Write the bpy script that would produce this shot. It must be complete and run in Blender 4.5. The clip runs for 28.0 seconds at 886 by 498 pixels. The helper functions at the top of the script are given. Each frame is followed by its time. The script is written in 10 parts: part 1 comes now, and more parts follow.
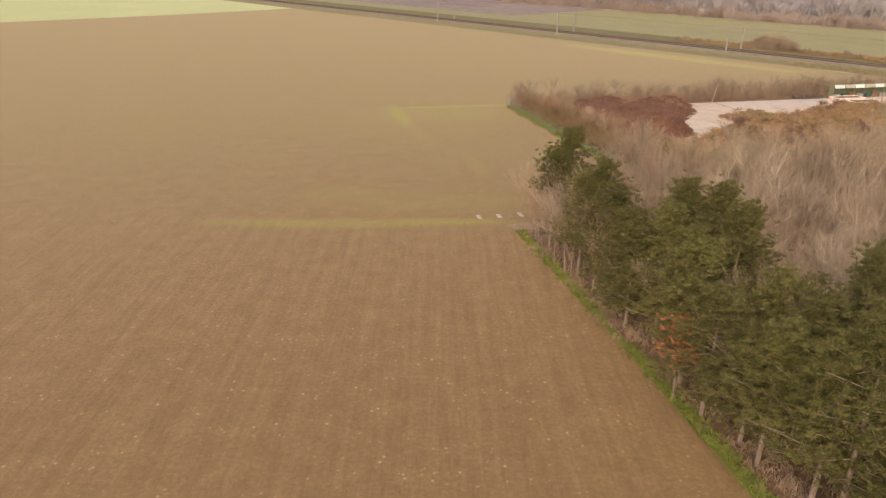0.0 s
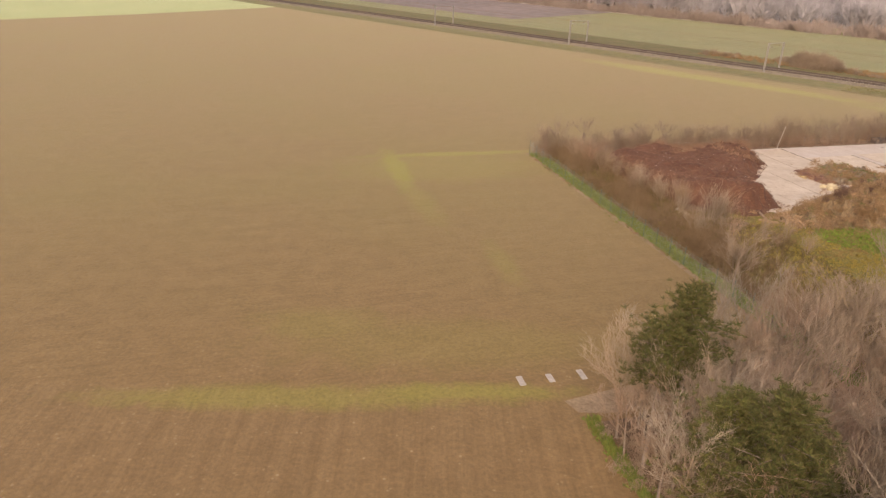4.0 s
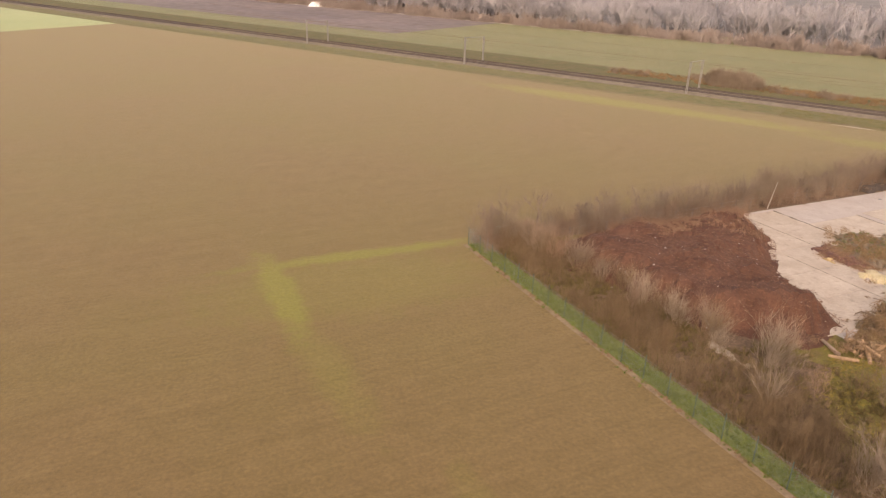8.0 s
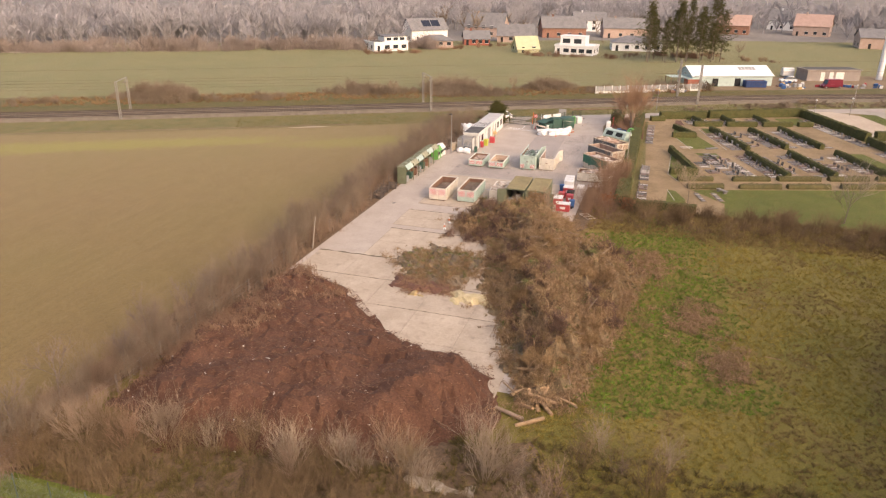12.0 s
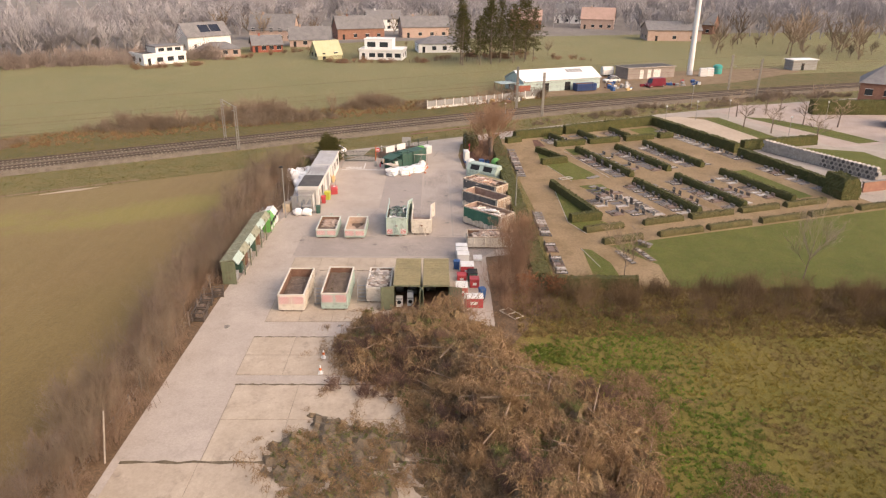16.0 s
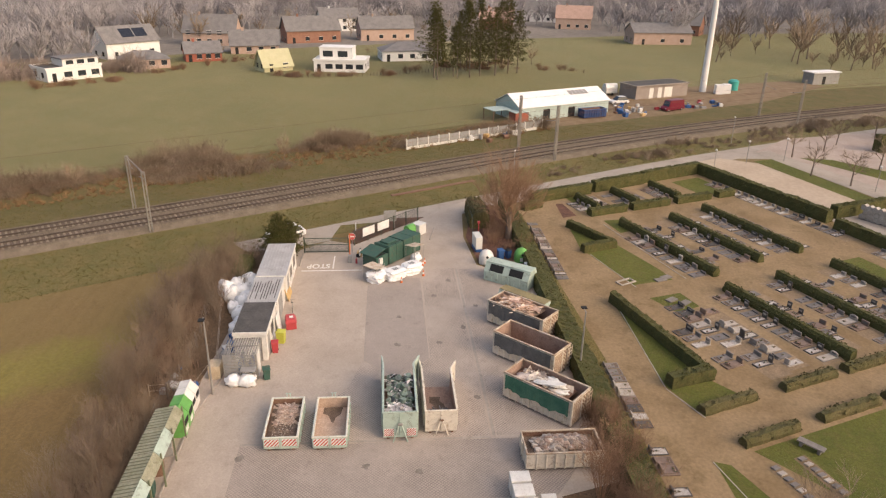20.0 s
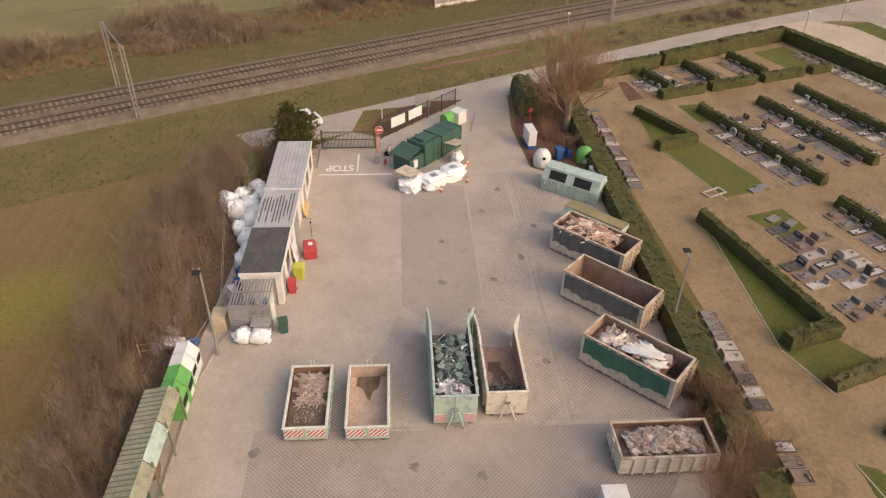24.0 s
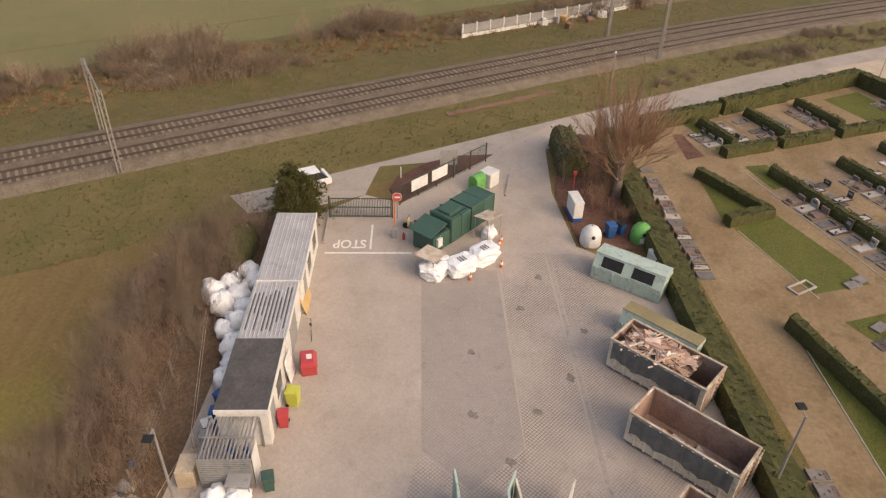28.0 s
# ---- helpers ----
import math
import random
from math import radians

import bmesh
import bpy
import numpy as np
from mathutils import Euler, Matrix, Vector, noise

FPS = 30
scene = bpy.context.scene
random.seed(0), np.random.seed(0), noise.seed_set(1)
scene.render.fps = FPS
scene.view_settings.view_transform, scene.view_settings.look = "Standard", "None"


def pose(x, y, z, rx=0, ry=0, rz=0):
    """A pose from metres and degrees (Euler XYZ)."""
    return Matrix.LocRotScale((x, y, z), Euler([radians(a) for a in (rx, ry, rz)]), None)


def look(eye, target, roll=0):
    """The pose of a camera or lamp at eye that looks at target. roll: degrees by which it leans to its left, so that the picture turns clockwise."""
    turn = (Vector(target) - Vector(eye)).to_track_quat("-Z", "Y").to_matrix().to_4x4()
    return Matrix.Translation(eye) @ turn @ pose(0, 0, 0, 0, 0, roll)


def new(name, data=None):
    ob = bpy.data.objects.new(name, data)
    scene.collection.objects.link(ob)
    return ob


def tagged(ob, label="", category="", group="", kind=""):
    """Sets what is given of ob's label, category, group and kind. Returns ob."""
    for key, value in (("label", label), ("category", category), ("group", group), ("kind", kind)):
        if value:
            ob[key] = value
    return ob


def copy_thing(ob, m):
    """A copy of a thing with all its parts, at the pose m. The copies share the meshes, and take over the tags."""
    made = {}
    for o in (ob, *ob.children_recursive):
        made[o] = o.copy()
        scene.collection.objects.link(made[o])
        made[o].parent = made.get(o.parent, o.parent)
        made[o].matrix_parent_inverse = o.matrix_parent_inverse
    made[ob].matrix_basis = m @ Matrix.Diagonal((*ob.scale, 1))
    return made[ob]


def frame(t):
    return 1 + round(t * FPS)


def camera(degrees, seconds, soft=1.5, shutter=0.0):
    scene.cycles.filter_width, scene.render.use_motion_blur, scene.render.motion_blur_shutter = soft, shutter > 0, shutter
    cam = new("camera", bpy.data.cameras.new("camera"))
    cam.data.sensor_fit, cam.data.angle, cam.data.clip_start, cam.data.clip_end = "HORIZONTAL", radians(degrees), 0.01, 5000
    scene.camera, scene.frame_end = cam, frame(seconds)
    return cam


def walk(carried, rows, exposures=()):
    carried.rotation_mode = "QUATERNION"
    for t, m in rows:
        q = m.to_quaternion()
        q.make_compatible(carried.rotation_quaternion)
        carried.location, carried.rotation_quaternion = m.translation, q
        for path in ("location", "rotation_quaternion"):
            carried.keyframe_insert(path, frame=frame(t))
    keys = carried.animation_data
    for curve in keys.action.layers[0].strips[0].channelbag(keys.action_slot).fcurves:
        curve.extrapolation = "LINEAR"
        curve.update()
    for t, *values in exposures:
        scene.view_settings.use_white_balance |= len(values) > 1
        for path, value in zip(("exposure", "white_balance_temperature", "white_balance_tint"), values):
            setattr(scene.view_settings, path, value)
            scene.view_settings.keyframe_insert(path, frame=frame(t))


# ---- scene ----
cam = camera(64.5, 28.0, 1.25)
PATH = [
    (0, (2.057, 1.881, 25.349), (2.015, 3.725, 24.576), 1.0),
    (0.5, (1.921, 4.193, 25.411), (1.878, 6.038, 24.639), 1.0),
    (1, (1.714, 6.96, 25.6), (1.674, 8.804, 24.827), 1.1),
    (1.5, (1.412, 10.148, 25.963), (1.375, 11.99, 25.186), 1.2),
    (2, (0.994, 13.698, 26.312), (0.962, 15.54, 25.532), 1.3),
    (2.5, (0.438, 17.456, 26.761), (0.414, 19.295, 25.976), 1.7),
    (3, (-0.004, 21.671, 27.183), (-0.025, 23.509, 26.394), 1.6),
    (3.5, (-0.718, 25.987, 27.608), (-0.728, 27.823, 26.813), 1.9),
    (5.5, (-2.318, 41.235, 27.632), (-2.333, 43.077, 26.851), 2.1),
    (6, (-2.768, 45.663, 27.932), (-2.785, 47.505, 27.151), 1.8),
    (6.5, (-3.401, 50.381, 27.971), (-3.414, 52.222, 27.192), 1.9),
    (7, (-4.089, 55.16, 28.14), (-4.092, 56.999, 27.353), 2.2),
    (7.5, (-4.209, 59.646, 28.124), (-4.081, 61.482, 27.34), 2.3),
    (8, (-4.182, 63.549, 27.937), (-3.86, 65.366, 27.167), 2.0),
    (8.5, (-4.5, 66.866, 27.903), (-4.086, 68.667, 27.138), 2.0),
    (9, (-4.799, 70.179, 28.099), (-4.344, 71.969, 27.332), 2.0),
    (9.5, (-4.9, 73.142, 28.365), (-4.274, 74.882, 27.603), 1.8),
    (10, (-4.797, 76.408, 28.355), (-3.95, 78.054, 27.599), 1.7),
    (10.5, (-4.581, 79.513, 28.54), (-3.453, 80.985, 27.789), 1.6),
    (11, (-4.203, 82.19, 28.815), (-2.832, 83.44, 28.069), 1.3),
    (11.5, (-3.523, 84.942, 28.893), (-1.999, 86.003, 28.149), 0.9),
    (12, (-1.843, 88.05, 28.654), (-0.286, 89.061, 27.912), 0.8),
    (12.5, (-0.299, 90.811, 28.609), (1.27, 91.805, 27.866), 0.9),
    (13, (1.984, 93.51, 28.616), (3.632, 94.366, 27.874), 0.9),
    (13.5, (4.297, 95.952, 28.881), (6.051, 96.564, 28.139), 0.8),
    (15.5, (17.803, 106.834, 28.998), (19.587, 107.338, 28.248), 0.7),
    (16, (21.417, 109.053, 29.139), (23.204, 109.547, 28.389), 0.6),
    (16.5, (25.35, 111.272, 29.663), (27.139, 111.755, 28.909), 0.8),
    (17, (29.491, 113.499, 30.075), (31.281, 113.97, 29.317), 1.0),
    (17.5, (33.54, 115.305, 30.283), (35.341, 115.734, 29.526), 1.0),
    (18, (37.629, 117.148, 30.323), (39.439, 117.541, 29.568), 0.9),
    (18.5, (41.789, 118.907, 30.531), (43.599, 119.294, 29.773), 1.0),
    (19, (46.099, 120.74, 30.556), (47.91, 121.12, 29.798), 1.2),
    (19.5, (50.306, 122.475, 30.747), (52.119, 122.844, 29.988), 1.3),
    (20, (54.761, 123.974, 30.902), (56.569, 124.338, 30.127), 1.1),
    (20.5, (58.75, 125.427, 30.881), (60.488, 125.758, 29.948), 1.3),
    (21, (61.847, 126.739, 31.229), (63.493, 127.041, 30.132), 1.5),
    (21.5, (63.704, 127.853, 31.205), (65.317, 128.146, 30.06), 1.6),
    (23.5, (66.445, 129.533, 30.185), (68.047, 129.865, 29.034), 1.2),
    (24, (67.463, 129.768, 29.994), (69.061, 130.114, 28.843), 1.2),
    (24.5, (68.41, 130.101, 29.805), (70.006, 130.454, 28.653), 1.3),
    (25, (69.568, 130.495, 29.691), (71.162, 130.856, 28.538), 1.3),
    (25.5, (70.961, 130.88, 29.568), (72.554, 131.25, 28.416), 1.3),
    (26, (72.569, 131.335, 29.486), (74.161, 131.712, 28.336), 1.3),
    (26.5, (74.261, 132.039, 29.392), (75.856, 132.416, 28.246), 1.4),
    (27, (75.986, 132.827, 29.255), (77.588, 133.201, 28.117), 1.6),
    (27.5, (77.773, 133.233, 29.295), (79.376, 133.613, 28.162), 1.7),
    (28, (78.76, 133.465, 29.43), (80.36, 133.854, 28.295), 1.7),
]
walk(cam, [(t, look(eye, target, roll)) for t, eye, target, roll in PATH],
     [(0, 0.94, 6900, 17), (8, 0.9, 6900, 20), (13, 0.92, 6950, 19), (17, 0.78, 6800, 17), (20.5, 0.54, 6900, 16), (28, 0.45, 6900, 16)])

# ---- light ----
world = bpy.data.worlds.new("overcast_sky")
scene.world = world
world.use_nodes = True
wt = world.node_tree
sky = wt.nodes.new("ShaderNodeTexSky")
sky.sky_type, sky.sun_disc = "NISHITA", False
sky.sun_elevation, sky.sun_rotation = radians(32), radians(200)
sky.dust_density, sky.air_density, sky.ozone_density = 5.0, 1.2, 1.0
wt.links.new(sky.outputs[0], wt.nodes["Background"].inputs[0])
wt.nodes["Background"].inputs[1].default_value = 0.15
sun = new("sun", bpy.data.lights.new("sun", "SUN"))
sun.data.energy, sun.data.angle, sun.data.color = 0.65, radians(60), (1.0, 0.93, 0.84)
sun.matrix_world = look((0, 0, 60), (12, 30, 0))

# ---- materials ----


def tree_of(name, rough=0.85, metal=0.0):
    m = bpy.data.materials.new(name)
    m.use_nodes = True
    nt = m.node_tree
    b = nt.nodes["Principled BSDF"]
    b.inputs["Roughness"].default_value, b.inputs["Metallic"].default_value = rough, metal
    b.inputs["Specular IOR Level"].default_value = 0.25
    return m, nt, b


def rgb(c):
    return (*c, 1.0)


def noise_node(nt, scale, detail=4, vec=None, rough=0.6):
    n = nt.nodes.new("ShaderNodeTexNoise")
    n.inputs["Scale"].default_value, n.inputs["Detail"].default_value, n.inputs["Roughness"].default_value = scale, detail, rough
    if vec is not None:
        nt.links.new(vec, n.inputs["Vector"])
    return n.outputs["Fac"]


def remap(nt, fac, lo, hi, a=0.0, b=1.0):
    n = nt.nodes.new("ShaderNodeMapRange")
    for i, v in enumerate((lo, hi, a, b)):
        n.inputs[i + 1].default_value = v
    nt.links.new(fac, n.inputs[0])
    return n.outputs[0]


def mixc(nt, fac, a, b, kind="MIX"):
    n = nt.nodes.new("ShaderNodeMix")
    n.data_type, n.blend_type = "RGBA", kind
    for key, v in ((0, fac), (6, a), (7, b)):
        if hasattr(v, "is_linked"):
            nt.links.new(v, n.inputs[key])
        elif key == 0:
            n.inputs[0].default_value = v
        else:
            n.inputs[key].default_value = rgb(v)
    return n.outputs[2]


def maths(nt, op, a, b=0.0):
    n = nt.nodes.new("ShaderNodeMath")
    n.operation = op
    for i, v in enumerate((a, b)):
        if hasattr(v, "is_linked"):
            nt.links.new(v, n.inputs[i])
        else:
            n.inputs[i].default_value = v
    return n.outputs[0]


def position(nt):
    return nt.nodes.new("ShaderNodeNewGeometry").outputs["Position"]


def bump(nt, b, height, strength=0.4, dist=0.05):
    n = nt.nodes.new("ShaderNodeBump")
    n.inputs["Strength"].default_value, n.inputs["Distance"].default_value = strength, dist
    nt.links.new(height, n.inputs["Height"])
    nt.links.new(n.outputs[0], b.inputs["Normal"])


def mat(name, a, b, scale=0.8, rough=0.85, metal=0.0, relief=0.3, fine=9.0, grain=0.25, rand=0.0, dirt=None, dirt_amount=0.35, dist=0.03):
    """Two colours in large blotches, a fine grain on top, and dirt in patches."""
    m, nt, bs = tree_of(name, rough, metal)
    pos = position(nt)
    col = mixc(nt, remap(nt, noise_node(nt, scale, 5, pos), 0.35, 0.65), a, b)
    f = noise_node(nt, scale * fine, 6, pos, 0.7)
    if dirt is not None:
        d = remap(nt, noise_node(nt, scale * 2.3, 6, pos, 0.75), 0.52, 0.7, 0, dirt_amount * 1.6)
        col = mixc(nt, d, col, dirt)
    col = mixc(nt, 1.0, col, mixc(nt, remap(nt, f, 0.3, 0.7), (1 - grain,) * 3, (1 + grain,) * 3), "MULTIPLY")
    if rand:
        info = nt.nodes.new("ShaderNodeObjectInfo").outputs["Random"]
        col = mixc(nt, 1.0, col, mixc(nt, info, (1 - rand,) * 3, (1 + rand,) * 3), "MULTIPLY")
    nt.links.new(col, bs.inputs["Base Color"])
    if relief:
        bump(nt, bs, f, relief, dist)
    return m


def island_mat(name, cols, rough=0.9, grain=0.3, scale=3.0):
    """Each loose piece of the mesh takes its own tone from a row of colours."""
    m, nt, bs = tree_of(name, rough)
    r = nt.nodes.new("ShaderNodeNewGeometry").outputs["Random Per Island"]
    ramp = nt.nodes.new("ShaderNodeValToRGB")
    ramp.color_ramp.interpolation = "LINEAR"
    els = ramp.color_ramp.elements
    while len(els) < len(cols):
        els.new(0.5)
    for i, c in enumerate(cols):
        els[i].position, els[i].color = i / max(1, len(cols) - 1), rgb(c)
    nt.links.new(r, ramp.inputs[0])
    f = noise_node(nt, scale, 4, position(nt))
    col = mixc(nt, 1.0, ramp.outputs[0], mixc(nt, remap(nt, f, 0.3, 0.7), (1 - grain,) * 3, (1 + grain,) * 3), "MULTIPLY")
    nt.links.new(col, bs.inputs["Base Color"])
    return m


def haze_sheen(bs, weight, rough=0.35, tint=(1.0, 0.97, 0.94)):
    """A grazing sheen that puts distance haze onto ground seen at a low angle."""
    bs.inputs["Sheen Weight"].default_value, bs.inputs["Sheen Roughness"].default_value, bs.inputs["Sheen Tint"].default_value = weight, rough, rgb(tint)


def field_material():
    """Worked soil with drill rows, stubble flecks, a green tinge of young crop, and weedy strips."""
    m, nt, bs = tree_of("field_soil", 0.95)
    pos = position(nt)
    sep = nt.nodes.new("ShaderNodeSeparateXYZ")
    nt.links.new(pos, sep.inputs[0])
    big = noise_node(nt, 0.035, 5, pos)
    mid = noise_node(nt, 0.5, 6, pos, 0.7)
    fine = noise_node(nt, 3.2, 6, pos, 0.75)
    soil = mixc(nt, remap(nt, mid, 0.3, 0.7), (0.13, 0.076, 0.03), (0.195, 0.117, 0.049))
    # the young crop shows more the farther out the field goes
    far = remap(nt, sep.outputs[1], 62, 110, 0.08, 0.62)
    tinge = maths(nt, "MULTIPLY", far, remap(nt, big, 0.3, 0.7, 0.5, 1.2))
    soil = mixc(nt, tinge, soil, (0.15, 0.113, 0.029))
    # drill rows
    for rot, lo, hi in ((-2, 69.5, 68.5), (72, 68.5, 69.5)):
        turned = nt.nodes.new("ShaderNodeMapping")
        turned.inputs["Rotation"].default_value = (0, 0, radians(rot))
        nt.links.new(pos, turned.inputs[0])
        mp = nt.nodes.new("ShaderNodeMapping")
        nt.links.new(turned.outputs[0], mp.inputs[0])
        mp.inputs["Scale"].default_value = (1.0, 0.045, 1.0)
        streak = noise_node(nt, 1.5, 6, mp.outputs[0], 0.75)
        on = remap(nt, sep.outputs[1], lo, hi, 0, 1)
        soil = mixc(nt, maths(nt, "MULTIPLY", on, 0.34 if rot < 0 else 0.2), soil, mixc(nt, remap(nt, streak, 0.35, 0.65), (0.11, 0.066, 0.027), (0.215, 0.14, 0.066)))
    # straw flecks
    fl = nt.nodes.new("ShaderNodeTexVoronoi")
    fl.inputs["Scale"].default_value = 1.7
    nt.links.new(pos, fl.inputs[0])
    near = remap(nt, sep.outputs[1], 90, 40, 0.0, 1.0)
    fleck = maths(nt, "MULTIPLY", remap(nt, fl.outputs["Distance"], 0.2, 0.08), maths(nt, "MULTIPLY", near, remap(nt, mid, 0.45, 0.6)))
    soil = mixc(nt, maths(nt, "MULTIPLY", fleck, 0.5), soil, (0.44, 0.34, 0.21))
    # weedy strips and patches: centre, half length, half width, turn, strength
    green = None
    for cx, cy, hl, hw, turn, power in WEEDS:
        sub = nt.nodes.new("ShaderNodeVectorMath")
        sub.operation = "SUBTRACT"
        nt.links.new(pos, sub.inputs[0])
        sub.inputs[1].default_value = (cx, cy, 0)
        rot = nt.nodes.new("ShaderNodeVectorRotate")
        rot.rotation_type = "Z_AXIS"
        rot.inputs["Angle"].default_value = radians(-turn)
        nt.links.new(sub.outputs[0], rot.inputs[0])
        mul = nt.nodes.new("ShaderNodeVectorMath")
        mul.operation = "MULTIPLY"
        mul.inputs[1].default_value = (1 / hl, 1 / hw, 0)
        nt.links.new(rot.outputs[0], mul.inputs[0])
        ln = nt.nodes.new("ShaderNodeVectorMath")
        ln.operation = "LENGTH"
        nt.links.new(mul.outputs[0], ln.inputs[0])
        d = maths(nt, "ADD", ln.outputs["Value"], maths(nt, "ADD", remap(nt, mid, 0.2, 0.8, -0.5, 0.5), remap(nt, big, 0.2, 0.8, -0.4, 0.4)))
        g = remap(nt, d, 1.15, 0.45, 0, power)
        green = g if green is None else maths(nt, "MAXIMUM", green, g)
    soil = mixc(nt, green, soil, mixc(nt, fine, (0.15, 0.155, 0.018), (0.26, 0.25, 0.035)))
    soil = mixc(nt, 1.0, soil, mixc(nt, remap(nt, fine, 0.3, 0.7), (0.78,) * 3, (1.2,) * 3), "MULTIPLY")
    nt.links.new(soil, bs.inputs["Base Color"])
    # warm sheen stands in for haze over the far field
    haze_sheen(bs, 0.22, 0.35, (1.0, 0.87, 0.62))
    bump(nt, bs, fine, 0.6, 0.08)
    return m


WEEDS = [
    (-11, 68.4, 15, 1.5, 3, 0.32), (0, 69.6, 9, 1.2, 4, 0.4), (0, 129, 14, 1.3, 14, 0.5), (-8.5, 121, 10, 1.9, 105, 0.5),
    (-4.5, 108, 9, 2.0, 108, 0.16), (4.2, 91, 6, 1.4, 104, 0.15), (-11, 78, 6, 3.0, 0, 0.15), (0, 76, 16, 4, 4, 0.12), (-2, 122, 16, 7, 14, 0.18),
    (62, 203, 42, 4.5, -44, 0.5), (92, 168, 16, 4, -42, 0.35), (78, 186, 14, 3, -44, 0.4),
]


def grass_material(name, a, b, c, scale=0.35, mottle=0.5, sheen=0.0):
    m, nt, bs = tree_of(name, 0.9)
    # sheen above zero lifts distant grass the way haze would
    haze_sheen(bs, sheen, 0.35, (0.97, 1.0, 0.72))
    pos = position(nt)
    f = noise_node(nt, 7.0, 6, pos, 0.75)
    col = mixc(nt, remap(nt, noise_node(nt, scale, 5, pos), 0.35, 0.65), a, b)
    col = mixc(nt, remap(nt, noise_node(nt, scale * 3.1, 6, pos, 0.7), 0.5, 0.68, 0, mottle), col, c)
    col = mixc(nt, 1.0, col, mixc(nt, remap(nt, f, 0.3, 0.7), (0.65,) * 3, (1.35,) * 3), "MULTIPLY")
    nt.links.new(col, bs.inputs["Base Color"])
    bump(nt, bs, f, 0.8, 0.1)
    return m


def paving_material(name, a, b, joint, turn=16.31, dust=0.6, dirt=(0.15, 0.125, 0.105)):
    """Small concrete setts laid slantwise, worn, and half hidden by dust."""
    m, nt, bs = tree_of(name, 0.9)
    pos = position(nt)
    mp = nt.nodes.new("ShaderNodeMapping")
    mp.inputs["Rotation"].default_value = (0, 0, radians(-turn))
    nt.links.new(pos, mp.inputs[0])
    sep = nt.nodes.new("ShaderNodeSeparateXYZ")
    nt.links.new(mp.outputs[0], sep.inputs[0])
    joints = []
    for way in ("ADD", "SUBTRACT"):
        row = maths(nt, "FRACT", maths(nt, "DIVIDE", maths(nt, way, sep.outputs[0], sep.outputs[1]), 0.24))
        joints.append(remap(nt, maths(nt, "ABSOLUTE", maths(nt, "SUBTRACT", row, 0.5)), 0.3, 0.45))
    line = maths(nt, "MAXIMUM", joints[0], joints[1])
    col = mixc(nt, remap(nt, noise_node(nt, 0.3, 6, pos, 0.7), 0.36, 0.64), a, b)
    clear = remap(nt, noise_node(nt, 0.16, 5, pos, 0.65), 0.4, 0.6, 0.3 * dust, dust)
    col = mixc(nt, maths(nt, "MULTIPLY", line, clear), col, joint)
    col = mixc(nt, remap(nt, noise_node(nt, 0.9, 7, pos, 0.75), 0.56, 0.76, 0, 0.5), col, dirt)
    f = noise_node(nt, 9, 5, pos, 0.7)
    col = mixc(nt, 1.0, col, mixc(nt, remap(nt, f, 0.3, 0.7), (0.88,) * 3, (1.12,) * 3), "MULTIPLY")
    nt.links.new(col, bs.inputs["Base Color"])
    bump(nt, bs, line, 0.2, -0.02)
    return m


FIELD = field_material()
GRASS_VERGE = grass_material("verge_grass", (0.1, 0.088, 0.022), (0.15, 0.11, 0.036), (0.175, 0.12, 0.05), sheen=0.08)
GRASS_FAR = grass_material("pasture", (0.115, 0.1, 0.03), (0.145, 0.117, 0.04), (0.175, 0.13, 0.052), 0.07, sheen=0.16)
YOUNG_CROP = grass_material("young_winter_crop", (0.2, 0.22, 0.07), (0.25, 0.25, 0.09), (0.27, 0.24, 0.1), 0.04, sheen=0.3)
GRASS_LAWN = grass_material("lawn", (0.086, 0.097, 0.018), (0.118, 0.116, 0.025), (0.15, 0.112, 0.04), 0.3)
GRASS_MEADOW = grass_material("rough_meadow", (0.135, 0.112, 0.02), (0.175, 0.13, 0.031), (0.135, 0.088, 0.033), 0.13, 0.8)
GRASS_BRIGHT = grass_material("fresh_grass", (0.1, 0.125, 0.02), (0.135, 0.14, 0.026), (0.14, 0.105, 0.035), 0.6)
GRASS_DRY = grass_material("dry_bank_grass", (0.14, 0.105, 0.042), (0.1, 0.09, 0.03), (0.19, 0.14, 0.068), 0.25)
TUFT_DRY = island_mat("dry_grass_blades", [(0.225, 0.17, 0.034), (0.3, 0.22, 0.055), (0.2, 0.162, 0.028)])
TUFT_GREEN = island_mat("green_grass_blades", [(0.1, 0.135, 0.025), (0.14, 0.165, 0.03), (0.18, 0.175, 0.04)])
FAR_SOIL = mat("distant_ploughed_soil", (0.16, 0.12, 0.1), (0.2, 0.15, 0.12), 0.02)
LEAF_FLOOR = mat("leaf_litter", (0.11, 0.068, 0.037), (0.155, 0.098, 0.055), 0.5, grain=0.45)
GRAVEL = mat("sandy_gravel", (0.205, 0.137, 0.07), (0.285, 0.2, 0.112), 0.16, 0.95, relief=0.35, fine=22, grain=0.2, dirt=(0.155, 0.105, 0.05), dirt_amount=0.5)
SAND = mat("pale_sand", (0.4, 0.31, 0.225), (0.45, 0.355, 0.26), 0.15, 0.95, grain=0.12)
CONCRETE = mat("worn_concrete", (0.365, 0.29, 0.213), (0.43, 0.345, 0.258), 0.35, 0.9, relief=0.25, fine=14, grain=0.12, rand=0.05, dirt=(0.22, 0.17, 0.13), dirt_amount=0.4)
CONCRETE_GREY = mat("grey_concrete", (0.3, 0.26, 0.22), (0.36, 0.31, 0.265), 0.5, 0.9, grain=0.15, dirt=(0.16, 0.13, 0.1))
